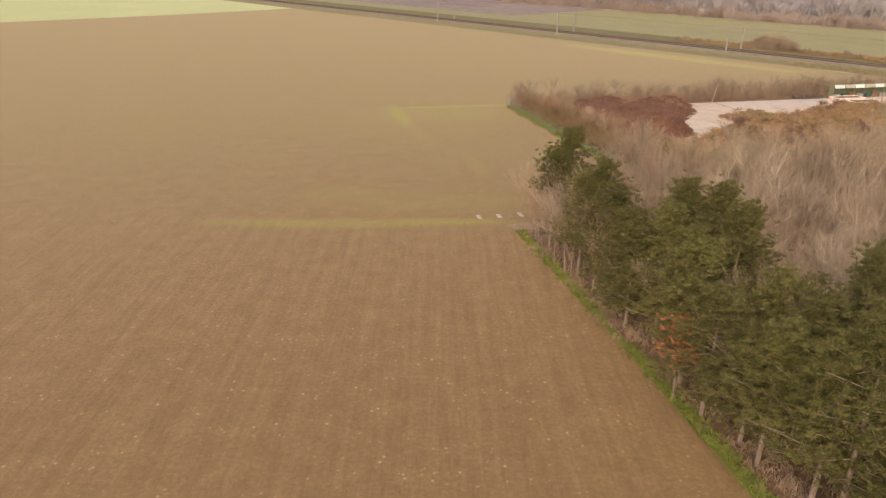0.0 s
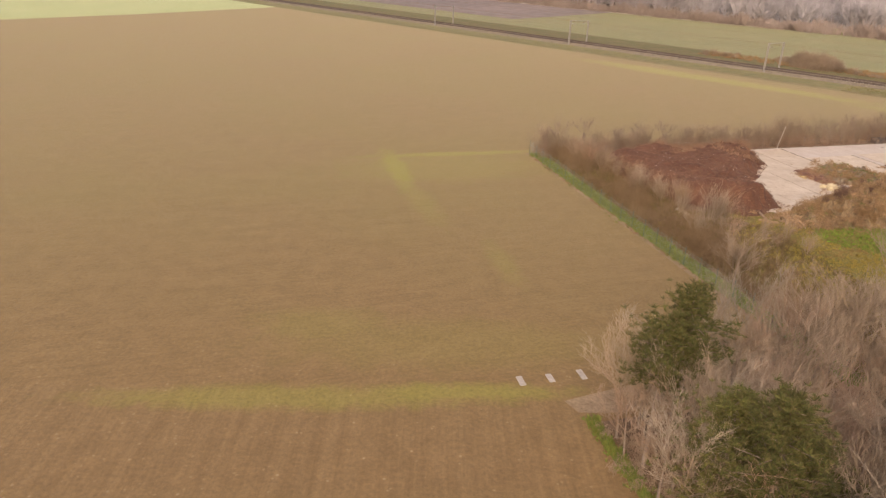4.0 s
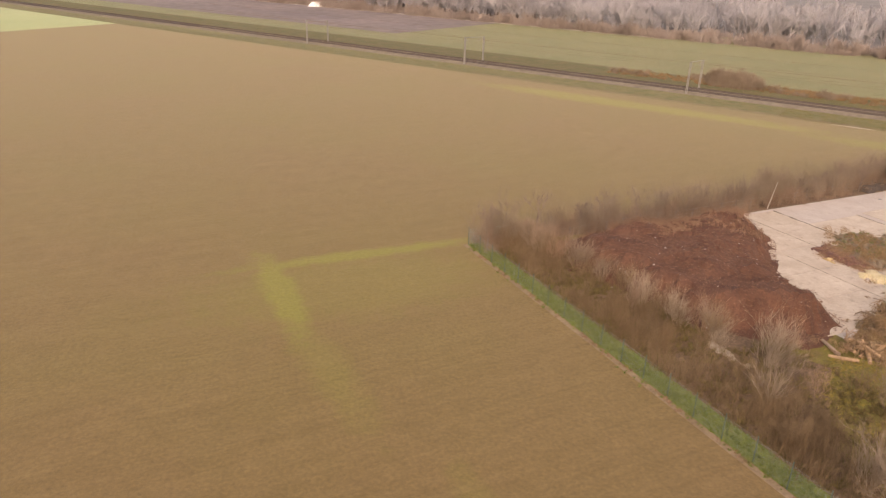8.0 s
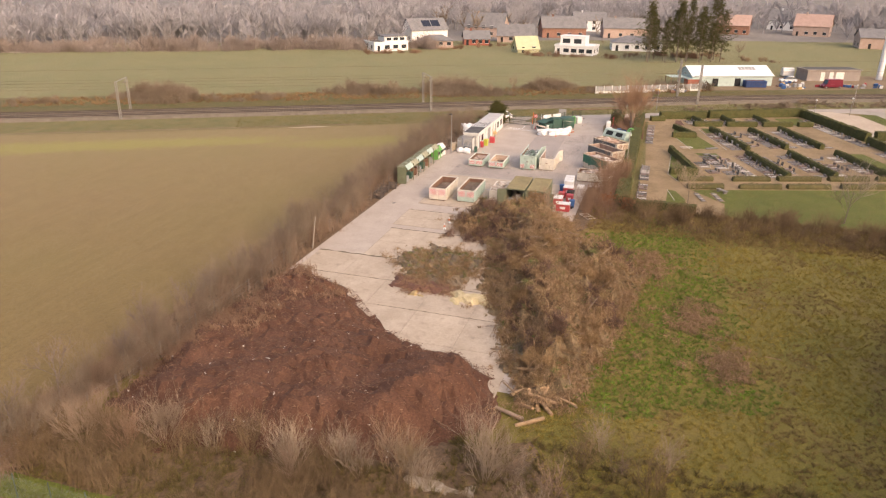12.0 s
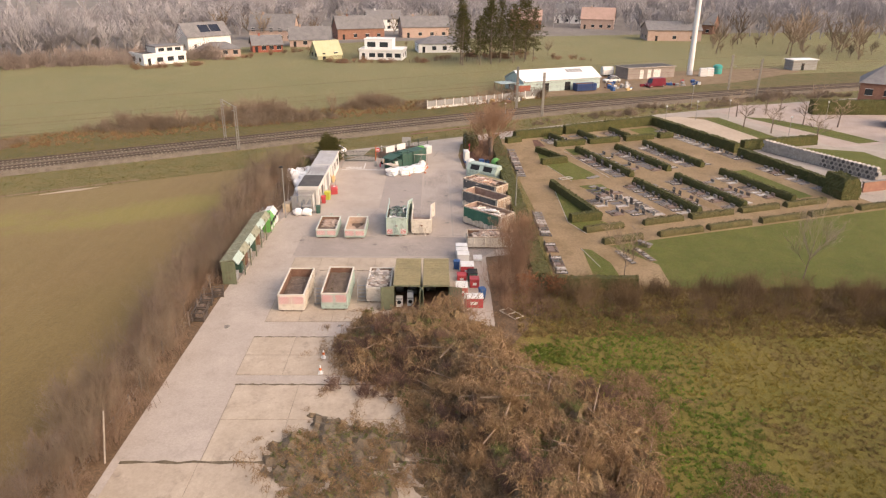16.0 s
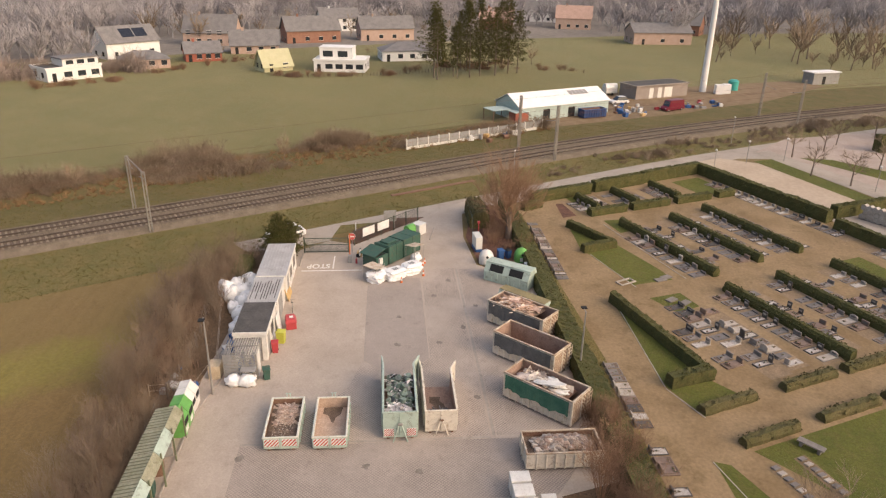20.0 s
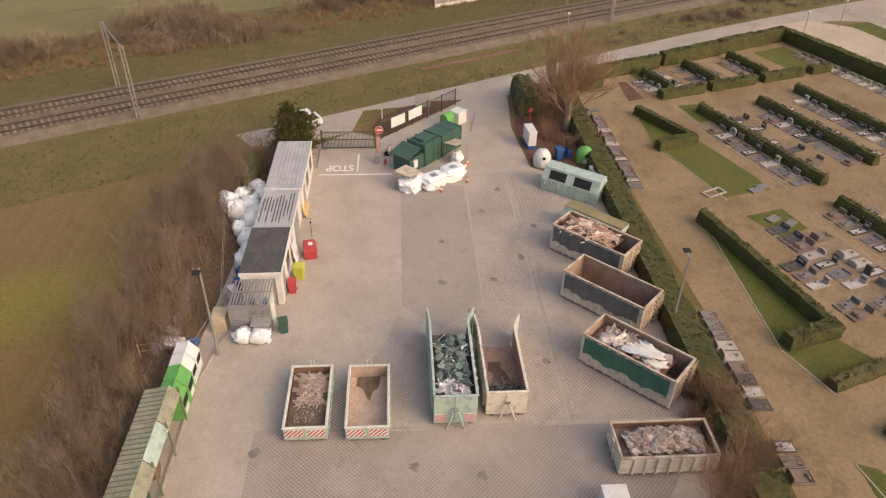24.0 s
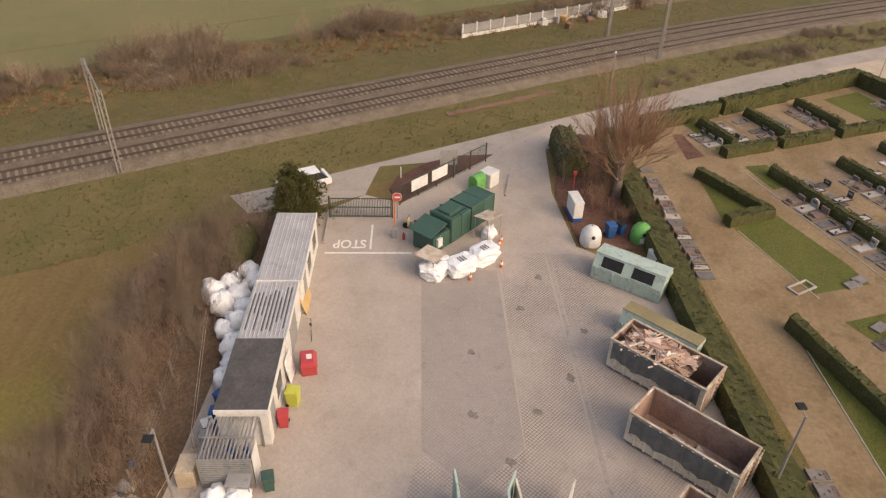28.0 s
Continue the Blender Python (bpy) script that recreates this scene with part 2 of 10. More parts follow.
ASPHALT = mat("worn_asphalt", (0.355, 0.293, 0.238), (0.41, 0.342, 0.282), 0.25, 0.92, relief=0.2, fine=30, grain=0.14, dirt=(0.25, 0.205, 0.17), dirt_amount=0.25)
ROAD_MAT = mat("pale_road", (0.32, 0.27, 0.22), (0.37, 0.315, 0.26), 0.2, 0.92, relief=0.2, fine=25, grain=0.12, dirt=(0.2, 0.165, 0.13))
SETTS = paving_material("setts", (0.44, 0.365, 0.305), (0.37, 0.31, 0.26), (0.19, 0.155, 0.13), dust=0.95)
SETTS_DARK = paving_material("dark_setts", (0.375, 0.31, 0.262), (0.31, 0.26, 0.222), (0.18, 0.15, 0.125), dust=0.8)
SETTS_BARE = paving_material("grey_setts", (0.35, 0.292, 0.25), (0.3, 0.253, 0.22), (0.22, 0.185, 0.158), dust=0.5)
TRACK_BED = mat("rust_stained_ballast", (0.1, 0.074, 0.052), (0.145, 0.108, 0.078), 0.8, 0.95, relief=0.6, fine=9, grain=0.4, dist=0.1)
BALLAST = mat("ballast", (0.14, 0.108, 0.074), (0.195, 0.153, 0.108), 0.8, 0.95, relief=0.6, fine=9, grain=0.45, dist=0.1)
DIRT = mat("bare_earth", (0.175, 0.118, 0.066), (0.235, 0.165, 0.1), 0.5, 0.95, grain=0.3)
BARK_MULCH = mat("red_bark_mulch", (0.1, 0.05, 0.036), (0.15, 0.075, 0.05), 0.8, 0.95, relief=0.6, fine=10, grain=0.45)
STEEL = mat("weathered_steel", (0.27, 0.25, 0.23), (0.34, 0.31, 0.28), 1.2, 0.55, 0.4, grain=0.15)
RUST = mat("rusty_steel", (0.165, 0.088, 0.06), (0.235, 0.138, 0.092), 0.9, 0.85, 0.1, grain=0.3)
RAIL_STEEL = mat("rail_steel", (0.06, 0.042, 0.032), (0.09, 0.066, 0.05), 0.5, 0.6, 0.2, grain=0.2)
SLEEPER = mat("concrete_sleeper", (0.2, 0.16, 0.117), (0.26, 0.21, 0.158), 1.0, 0.9, grain=0.2, rand=0.15)
PALE_POLE = mat("pale_weathered_wood", (0.32, 0.27, 0.22), (0.4, 0.34, 0.28), 1.0, 0.9, grain=0.2)
BARK = mat("grey_brown_bark", (0.15, 0.11, 0.085), (0.22, 0.17, 0.135), 2.0, 0.95, grain=0.35)
TWIG = mat("bare_twigs", (0.195, 0.142, 0.094), (0.285, 0.215, 0.152), 0.25, 0.95, relief=0, grain=0.2, rand=0.2)
TWIG_ASH = mat("ash_grey_twigs", (0.225, 0.176, 0.124), (0.305, 0.245, 0.18), 0.3, 0.95, relief=0, grain=0.2, rand=0.2)
TWIG_WARM = mat("warm_brown_twigs", (0.2, 0.13, 0.085), (0.28, 0.19, 0.13), 0.3, 0.95, relief=0, grain=0.2, rand=0.2)
TWIG_RED = mat("reddish_twigs", (0.19, 0.11, 0.068), (0.26, 0.16, 0.1), 0.3, 0.95, relief=0, grain=0.2, rand=0.2)
TWIG_BROWN = mat("brown_scrub_twigs", (0.15, 0.096, 0.048), (0.215, 0.145, 0.08), 0.3, 0.95, relief=0, grain=0.2, rand=0.2)
TWIG_PALE = mat("pale_twigs", (0.22, 0.152, 0.1), (0.3, 0.215, 0.148), 0.4, 0.95, relief=0, grain=0.2)
NEEDLE = island_mat("pine_needles", [(0.042, 0.045, 0.012), (0.068, 0.07, 0.017), (0.095, 0.092, 0.024), (0.12, 0.085, 0.035)])
NEEDLE_FRESH = island_mat("fresh_pine_needles", [(0.055, 0.06, 0.015), (0.085, 0.09, 0.02), (0.125, 0.12, 0.03), (0.14, 0.1, 0.042)])
TUFT_DEAD = island_mat("dead_weeds", [(0.22, 0.13, 0.07), (0.3, 0.2, 0.12), (0.2, 0.09, 0.05)])
LEAF_DRY = island_mat("dry_orange_leaves", [(0.2, 0.075, 0.03), (0.28, 0.12, 0.05), (0.16, 0.08, 0.04)])
HEDGE = grass_material("clipped_hedge", (0.06, 0.062, 0.02), (0.088, 0.084, 0.028), (0.115, 0.086, 0.036), 0.7, 0.6)
HEDGE_TOP = grass_material("hedge_shoots", (0.09, 0.092, 0.028), (0.125, 0.118, 0.038), (0.15, 0.11, 0.048), 0.8, 0.6)
HEDGE_BROWN = grass_material("browned_hedge", (0.082, 0.076, 0.028), (0.115, 0.095, 0.04), (0.1, 0.07, 0.035), 0.9, 0.6)

# ---- helpers of this scene ----
YAW = 16.31
YC, YS = math.cos(radians(YAW)), math.sin(radians(YAW))


def yard(u, v, z=0.0):
    """World place from the yard's own axes: u runs down the yard to the gate, v to its field side."""
    return Vector((69.93 + YC * u - YS * v, 138.43 + YS * u + YC * v, z))


def at_yard(u, v, z=0.0, turn=0.0):
    return Matrix.Translation(yard(u, v, z)) @ pose(0, 0, 0, 0, 0, YAW + turn)


def cem(a, b, z=0.0):
    """World place from the cemetery's axes: a runs along its rows, b across them."""
    return yard(22 + 0.946 * a + 0.325 * b, -32.5 + 0.325 * a - 0.946 * b, z)


CEM_TURN = YAW + 18.96


def at_cem(a, b, z=0.0, turn=0.0):
    return Matrix.Translation(cem(a, b, z)) @ pose(0, 0, 0, 0, 0, CEM_TURN + turn)


def rail(s, n, z=0.0):
    """World place along the railway: s metres along it, n metres off its middle, on the far side when positive."""
    bend = 0.0009 * max(0.0, s - 20) ** 2
    k = math.atan(0.0018 * max(0.0, s - 20))
    d, q = Vector((0.7071, -0.7071, 0)), Vector((0.7071, 0.7071, 0))
    nn = (q * math.cos(k) + d * math.sin(k))
    return d * s + q * (214.25 - bend) + nn * n + Vector((0, 0, z))


def rail_turn(s):
    return -45 - math.degrees(math.atan(0.0018 * max(0.0, s - 20)))


class Mesh:
    """Collects corners and faces of one mesh."""

    def __init__(self):
        self.v, self.f = [], []

    def add(self, vs, fs, m=None):
        k = len(self.v)
        self.v += [tuple(m @ Vector(p)) for p in vs] if m is not None else [tuple(p) for p in vs]
        self.f += [tuple(i + k for i in f) for f in fs]
        return self

    def box(self, x0, x1, y0, y1, z0, z1, c=0.0, m=None):
        if c <= 0:
            vs = [(x, y, z) for z in (z0, z1) for y in (y0, y1) for x in (x0, x1)]
            return self.add(vs, [(0, 2, 3, 1), (4, 5, 7, 6), (0, 1, 5, 4), (2, 6, 7, 3), (0, 4, 6, 2), (1, 3, 7, 5)], m)
        c = min(c, abs(x1 - x0) / 2.1, abs(y1 - y0) / 2.1, abs(z1 - z0) / 2.1)
        vs, ix = [], {}
        for i, (x, dx) in enumerate(((x0, c), (x1, -c))):
            for j, (y, dy) in enumerate(((y0, c), (y1, -c))):
                for k, (z, dz) in enumerate(((z0, c), (z1, -c))):
                    for ax, p in enumerate(((x, y + dy, z + dz), (x + dx, y, z + dz), (x + dx, y + dy, z))):
                        ix[i, j, k, ax] = len(vs)
                        vs.append(p)
        fs = []
        for ax in range(3):
            o = [q for q in range(3) if q != ax]
            for s in (0, 1):
                quad = []
                for p, q in ((0, 0), (0, 1), (1, 1), (1, 0)):
                    key = [0, 0, 0]
                    key[ax], key[o[0]], key[o[1]] = s, p, q
                    quad.append(ix[(*key, ax)])
                fs.append(tuple(quad) if (s == 0) == (ax != 1) else tuple(reversed(quad)))
        for ax in range(3):
            o = [q for q in range(3) if q != ax]
            for p in (0, 1):
                for q in (0, 1):
                    k0, k1 = [0, 0, 0], [0, 0, 0]
                    k0[o[0]], k0[o[1]], k1[o[0]], k1[o[1]], k1[ax] = p, q, p, q, 1
                    fs.append((ix[(*k0, o[0])], ix[(*k1, o[0])], ix[(*k1, o[1])], ix[(*k0, o[1])]))
        for i in (0, 1):
            for j in (0, 1):
                for k in (0, 1):
                    fs.append(tuple(ix[i, j, k, ax] for ax in range(3)))
        return self.add(vs, fs, m)

    def tube(self, p0, p1, r0, r1=None, n=8, caps=True, m=None):
        p0, p1 = Vector(p0), Vector(p1)
        r1 = r0 if r1 is None else r1
        d = (p1 - p0).normalized()
        a = d.orthogonal().normalized()
        b = d.cross(a)
        vs = []
        for p, r in ((p0, r0), (p1, r1)):
            for i in range(n):
                t = 2 * math.pi * i / n
                vs.append(p + a * (r * math.cos(t)) + b * (r * math.sin(t)))
        fs = [(i, (i + 1) % n, n + (i + 1) % n, n + i) for i in range(n)]
        if caps and n > 3:
            fs += [tuple(reversed(range(n))), tuple(range(n, 2 * n))]
        return self.add(vs, fs, m)

    def lathe(self, profile, n=16, m=None):
        """Turns (radius, height) pairs round z."""
        vs, fs = [], []
        for r, z in profile:
            vs += [(r * math.cos(2 * math.pi * i / n), r * math.sin(2 * math.pi * i / n), z) for i in range(n)]
        for j in range(len(profile) - 1):
            fs += [(j * n + i, j * n + (i + 1) % n, (j + 1) * n + (i + 1) % n, (j + 1) * n + i) for i in range(n)]
        fs += [tuple(reversed(range(n))), tuple(range((len(profile) - 1) * n, len(profile) * n))]
        return self.add(vs, fs, m)

    def blob(self, centre, size, seed=0, rough=0.25, n=8, flat=0.0, square=1.0):
        """A lumpy closed form, such as a filled sack or a stone."""
        rr = random.Random(seed)
        off = Vector((rr.uniform(-50, 50), rr.uniform(-50, 50), rr.uniform(-50, 50)))
        vs, fs = [], []
        rings = max(4, n // 2 + 1)
        for j in range(rings + 1):
            th = math.pi * j / rings
            for i in range(n):
                ph = 2 * math.pi * i / n
                d = Vector((math.sin(th) * math.cos(ph), math.sin(th) * math.sin(ph), math.cos(th)))
                if square != 1.0:
                    d = Vector([math.copysign(abs(c) ** square, c) for c in d])
                r = 1 + rough * (noise.noise(d * 1.7 + off) + 0.4 * noise.noise(d * 4.3 + off))
                z = max(d.z * r, -1 + flat)
                vs.append((centre[0] + d.x * r * size[0], centre[1] + d.y * r * size[1], centre[2] + z * size[2]))
        for j in range(rings):
            fs += [(j * n + i, (j + 1) * n + i, (j + 1) * n + (i + 1) % n, j * n + (i + 1) % n) for i in range(n)]
        return self.add(vs, fs)

    def data(self, name, material=None, smooth=False):
        me = bpy.data.meshes.new(name)
        me.from_pydata(self.v, [], self.f)
        if smooth:
            me.shade_smooth()
        if material:
            me.materials.append(material)
        me.update()
        return me


def part(name, mesh, material, parent, label="", at=None, smooth=False):
    """One mesh object under a thing or a part."""
    me = mesh.data(name, material, smooth) if isinstance(mesh, Mesh) else mesh
    ob = new(name, me)
    ob.parent = parent
    if at is not None:
        ob.matrix_basis = at
    return tagged(ob, label)


def thing(name, m, label, category, group="", mesh=None, material=None, kind="", smooth=False):
    """A top-level thing: an Empty at its base, or one mesh."""
    data = mesh.data(name, material, smooth) if isinstance(mesh, Mesh) else mesh
    ob = new(name, data)
    ob.matrix_basis = m
    return tagged(ob, label, category, group, kind)


def structure(name, mesh, material, label, category, m=None, kind="structure", smooth=False):
    ob = new(name, mesh.data(name, material, smooth) if isinstance(mesh, Mesh) else mesh)
    if m is not None:
        ob.matrix_basis = m
    return tagged(ob, label, category, "", kind)


def sheet(name, pts, z, material, label, category="ground", thick=0.0):
    """A level piece of ground with the given outline."""
    me = Mesh()
    n = len(pts)
    top = [(p[0], p[1], z) for p in pts]
    if thick:
        me.add(top + [(p[0], p[1], z - thick) for p in pts], [tuple(range(n))] + [(i, n + i, n + (i + 1) % n, (i + 1) % n) for i in range(n)])
    else:
        me.add(top, [tuple(range(n))])
    return structure(name, me, material, label, category)


def inside(p, poly):
    x, y, hit = p[0], p[1], False
    for i in range(len(poly)):
        (x0, y0), (x1, y1) = poly[i - 1][:2], poly[i][:2]
        if (y0 > y) != (y1 > y) and x < (x1 - x0) * (y - y0) / (y1 - y0) + x0:
            hit = not hit
    return hit


def scatter(rr, poly, count):
    """Random places inside an outline."""
    xs, ys = [p[0] for p in poly], [p[1] for p in poly]
    out = []
    while len(out) < count:
        p = (rr.uniform(min(xs), max(xs)), rr.uniform(min(ys), max(ys)))
        if inside(p, poly):
            out.append(p)
    return out


def strewn(name, kinds, places, material):
    """Many copies of a few small meshes joined into one. places: (x, y, z, turn, tilt, scale)."""
    vs, fs, k = [], [], 0
    arrays = [(np.array(q.v), q.f) for q in kinds]
    for i, (x, y, z, turn, tilt, sc) in enumerate(places):
        v, f = arrays[i % len(arrays)]
        r = np.array((Matrix.Rotation(turn, 3, "Z") @ Matrix.Rotation(tilt, 3, "X")))
        vs.append(v @ r.T * sc + np.array((x, y, z)))
        fs += [tuple(j + k for j in q) for q in f]
        k += len(v)
    me = bpy.data.meshes.new(name)
    me.from_pydata(np.concatenate(vs).tolist(), [], fs)
    me.materials.append(material)
    me.update()
    return me


# ---- plants ----


def twig_run(me, rr, p, d, length, radius, levels, kids, spread, lift, split, sides=3):
    """A limb in two bent pieces, with smaller limbs off it."""
    q = p + d * (length * 0.5)
    d2 = (d + Vector((rr.gauss(0, 0.16), rr.gauss(0, 0.16), rr.gauss(0, 0.1) + lift * 0.2))).normalized()
    e = q + d2 * (length * 0.5)
    me.tube(p, q, radius, radius * 0.75, sides, False)
    me.tube(q, e, radius * 0.75, radius * 0.4, sides, False)
    if levels <= 0:
        return
    for i in range(kids):
        t = rr.uniform(0.25, 1.0)
        o = p.lerp(q, t * 2) if t < 0.5 else q.lerp(e, t * 2 - 1)
        side = Vector((rr.gauss(0, 1), rr.gauss(0, 1), rr.gauss(0, 0.6))).normalized()
        nd = (d2 + side * spread + Vector((0, 0, lift))).normalized()
        twig_run(me, rr, o, nd, length * rr.uniform(0.42, 0.68), radius * 0.62, levels - 1, max(2, kids - split), spread, lift, split, sides)


def bare_tree_data(seed, height, limbs=6, kids=6, levels=3, spread=0.75, lift=0.25, trunk=0.3, girth=0.09, thin=1.0):
    rr = random.Random(seed)
    tr, cr = Mesh(), Mesh()
    lean = Vector((rr.gauss(0, 0.05), rr.gauss(0, 0.05), 1)).normalized()
    top = lean * (height * trunk)
    tr.tube((0, 0, -0.1), top * 0.5, girth * 1.25, girth, 7)
    tr.tube(top * 0.5, top, girth, girth * 0.8, 7)
    tr.tube(top, top + lean * height * 0.35, girth * 0.8, girth * 0.4, 6)
    for i in range(limbs):
        a = 2 * math.pi * (i + rr.uniform(-0.3, 0.3)) / limbs
        d = Vector((math.cos(a) * spread, math.sin(a) * spread, rr.uniform(0.55, 1.25))).normalized()
        o = lean * (height * rr.uniform(trunk * 0.7, trunk + 0.3))
        twig_run(cr, rr, o, d, height * rr.uniform(0.3, 0.5), girth * 0.5 * thin, levels - 1, kids, 0.75, lift, 1)
    return tr, cr


def tuft(rr, n, length, width, up=0.3):
    """A spray of narrow blades."""
    me = Mesh()
    for i in range(n):
        d = Vector((rr.gauss(0, 1), rr.gauss(0, 1), abs(rr.gauss(0, 1)) * 0.8 + up)).normalized()
        s = d.orthogonal().normalized() * width
        s = Matrix.Rotation(rr.uniform(0, 6.3), 3, d) @ s
        L = length * rr.uniform(0.6, 1.2)
        me.add([-s, s, d * L * 0.6 + s * 0.9, d * L, d * L * 0.6 - s * 0.9], [(0, 1, 2, 3, 4)])
    return me


def pine_data(seed, height, width, clear=0.3, clumps=230):
    """A pine: a bare lower trunk, and boughs that carry clumps of needles."""
    rr = random.Random(seed)
    tr, cr = Mesh(), Mesh()
    tr.tube((0, 0, -0.1), (0.05, 0, height * 0.55), 0.15, 0.1, 8)
    tr.tube((0.05, 0, height * 0.55), (0, 0.05, height * 0.95), 0.1, 0.03, 7)
    kinds = [tuft(rr, 26, 0.25, 0.009, 0.2) for _ in range(4)]
    for b in range(clumps // 9):
        h = height * (clear + (1 - clear) * (b + rr.random()) / (clumps / 9))
        f = (h / height - clear) / (1 - clear)
        reach = width * (0.35 + 0.65 * math.sin(math.pi * min(1, 0.25 + 0.72 * f))) * rr.choice((0.55, 0.8, 1.0, 1.25)) * rr.uniform(0.85, 1.1) * (1.1 - 0.7 * f)
        a = b * 2.4 + rr.uniform(-0.4, 0.4)
        d = Vector((math.cos(a), math.sin(a), rr.uniform(0.05, 0.45)))
        o = Vector((0, 0, h))
        tr.tube(o, o + d * reach, 0.035, 0.012, 4, False)
        for k in range(19):
            t = rr.uniform(0.25, 1.08)
            p = o + d * (reach * t) + Vector((rr.gauss(0, 0.34), rr.gauss(0, 0.34), rr.gauss(0, 0.24)))
            m = Matrix.Translation(p) @ Matrix.Rotation(rr.uniform(0, 6.3), 4, "Z") @ Matrix.Rotation(rr.gauss(0, 0.5), 4, "X") @ Matrix.Scale(rr.uniform(0.8, 1.6), 4)
            q = kinds[rr.randrange(4)]
            cr.add(q.v, q.f, m)
    return tr, cr


def bush_mesh(seed, radius, height, stems=16, levels=2, thick=0.012, kids=5):
    """A shrub of bare stems that rise from one foot."""
    rr = random.Random(seed)
    me = Mesh()
    for i in range(stems):
        a = rr.uniform(0, 2 * math.pi)
        s = rr.uniform(0.1, 1.0)
        d = Vector((math.cos(a) * s * radius / height, math.sin(a) * s * radius / height, 1)).normalized()
        p = Vector((math.cos(a) * s * radius * 0.25, math.sin(a) * s * radius * 0.25, -0.05))
        twig_run(me, rr, p, d, height * rr.uniform(0.6, 1.0), thick, levels, kids, 0.6, 0.2, 1)
    return me


def bramble_mesh(seed, radius, height, stems=26, thick=0.014):
    """Arching stems that fall back to the ground."""
    rr = random.Random(seed)
    me = Mesh()
    for i in range(stems):
        a = rr.uniform(0, 2 * math.pi)
        p = Vector((rr.gauss(0, radius * 0.4), rr.gauss(0, radius * 0.4), 0))
        h, L = height * rr.uniform(0.5, 1.1), radius * rr.uniform(0.4, 1.1)
        last = p
        for k in range(1, 5):
            t = k / 4
            q = p + Vector((math.cos(a) * L * t, math.sin(a) * L * t, h * (1 - (2 * t - 0.9) ** 2) * 0.9 + rr.gauss(0, 0.04)))
            me.tube(last, q, thick, thick * 0.8, 3, False)
            if k < 4:
                s = Vector((rr.gauss(0, 1), rr.gauss(0, 1), rr.gauss(0.3, 0.6))).normalized()
                me.tube(q, q + s * radius * rr.uniform(0.2, 0.5), thick * 0.6, thick * 0.3, 3, False)
            last = q
    return me


def hedge(name, m, length, width, height, label, seed, material=None, category="hedge", group="", cell=0.28, round_top=0.12):
    """A clipped hedge along x from its start, with an uneven leafy skin."""
    me = Mesh()
    nx, ny, nz = max(2, round(length / cell)), max(2, round(width / cell)), max(2, round(height / cell))
    off = Vector((seed * 3.7, seed * 1.3, 0))

    def skin(x, y, z):
        p = Vector((x, y, z))
        k = noise.noise(p * 1.1 + off) * 0.11 + noise.noise(p * 3.9 + off) * 0.1
        fz = z / height
        pull = 1 - round_top * max(0, fz - 0.6) / 0.4
        return (x + k * (1 if x > length / 2 else -1), (y - width / 2) * pull * (1 + k), z * (1 + k * 0.5) + k * 0.4 * fz)
    for face in range(5):
        n1, n2 = ((nx, nz), (nx, nz), (ny, nz), (ny, nz), (nx, ny))[face]
        vs, fs = [], []
        for i in range(n1 + 1):
            for j in range(n2 + 1):
                s, t = i / n1, j / n2
                vs.append(skin(*((s * length, 0, t * height), (s * length, width, t * height), (0, s * width, t * height), (length, s * width, t * height), (s * length, t * width, height))[face]))
        for i in range(n1):
            for j in range(n2):
                q = (i * (n2 + 1) + j, (i + 1) * (n2 + 1) + j, (i + 1) * (n2 + 1) + j + 1, i * (n2 + 1) + j + 1)
                fs.append(q if face in (0, 3, 4) else tuple(reversed(q)))
        me.add(vs, fs)
    ob = thing(name, m, label, category, group)
    part("foliage", me, material or HEDGE, ob)
    rr = random.Random(seed)
    blades = [tuft(rr, 8, 0.11, 0.02, 0.5) for _ in range(3)]
    n = int(min(1600, length * (width + 1.2 * height) * 9))
    places = []
    for i in range(n):
        x = rr.uniform(0, length)
        if rr.random() < 0.55:
            places.append((x, rr.uniform(-width, width) * 0.43, height + noise.noise(Vector((x, 0, 0)) + off) * 0.05, rr.uniform(0, 6.3), rr.gauss(0, 0.3), rr.uniform(0.7, 1.5)))
        else:
            s = rr.choice((-1, 1))
            places.append((x, s * width * 0.48, rr.uniform(0.1, height), 0, -s * 1.2, rr.uniform(0.7, 1.5)))
    tagged(part("shoot_layer", strewn("shoot_layer", blades, places, HEDGE_TOP if material is None else material), None, ob), kind="stuff")
    return ob

# ---- ground, fields, roads ----
ground = Mesh()
ground.add([(-2600, -900, 0), (2600, -900, 0), (2600, 3200, 0), (-2600, 3200, 0)], [(0, 1, 2, 3)])
structure("ground", ground, FIELD, "brown worked field with drill rows and weedy green strips", "field")


def band(s0, s1, n0, n1, step=20):
    s = [s0 + (s1 - s0) * i / max(1, round((s1 - s0) / step)) for i in range(max(1, round((s1 - s0) / step)) + 1)]
    return [rail(q, n0) for q in s] + [rail(q, n1) for q in reversed(s)]


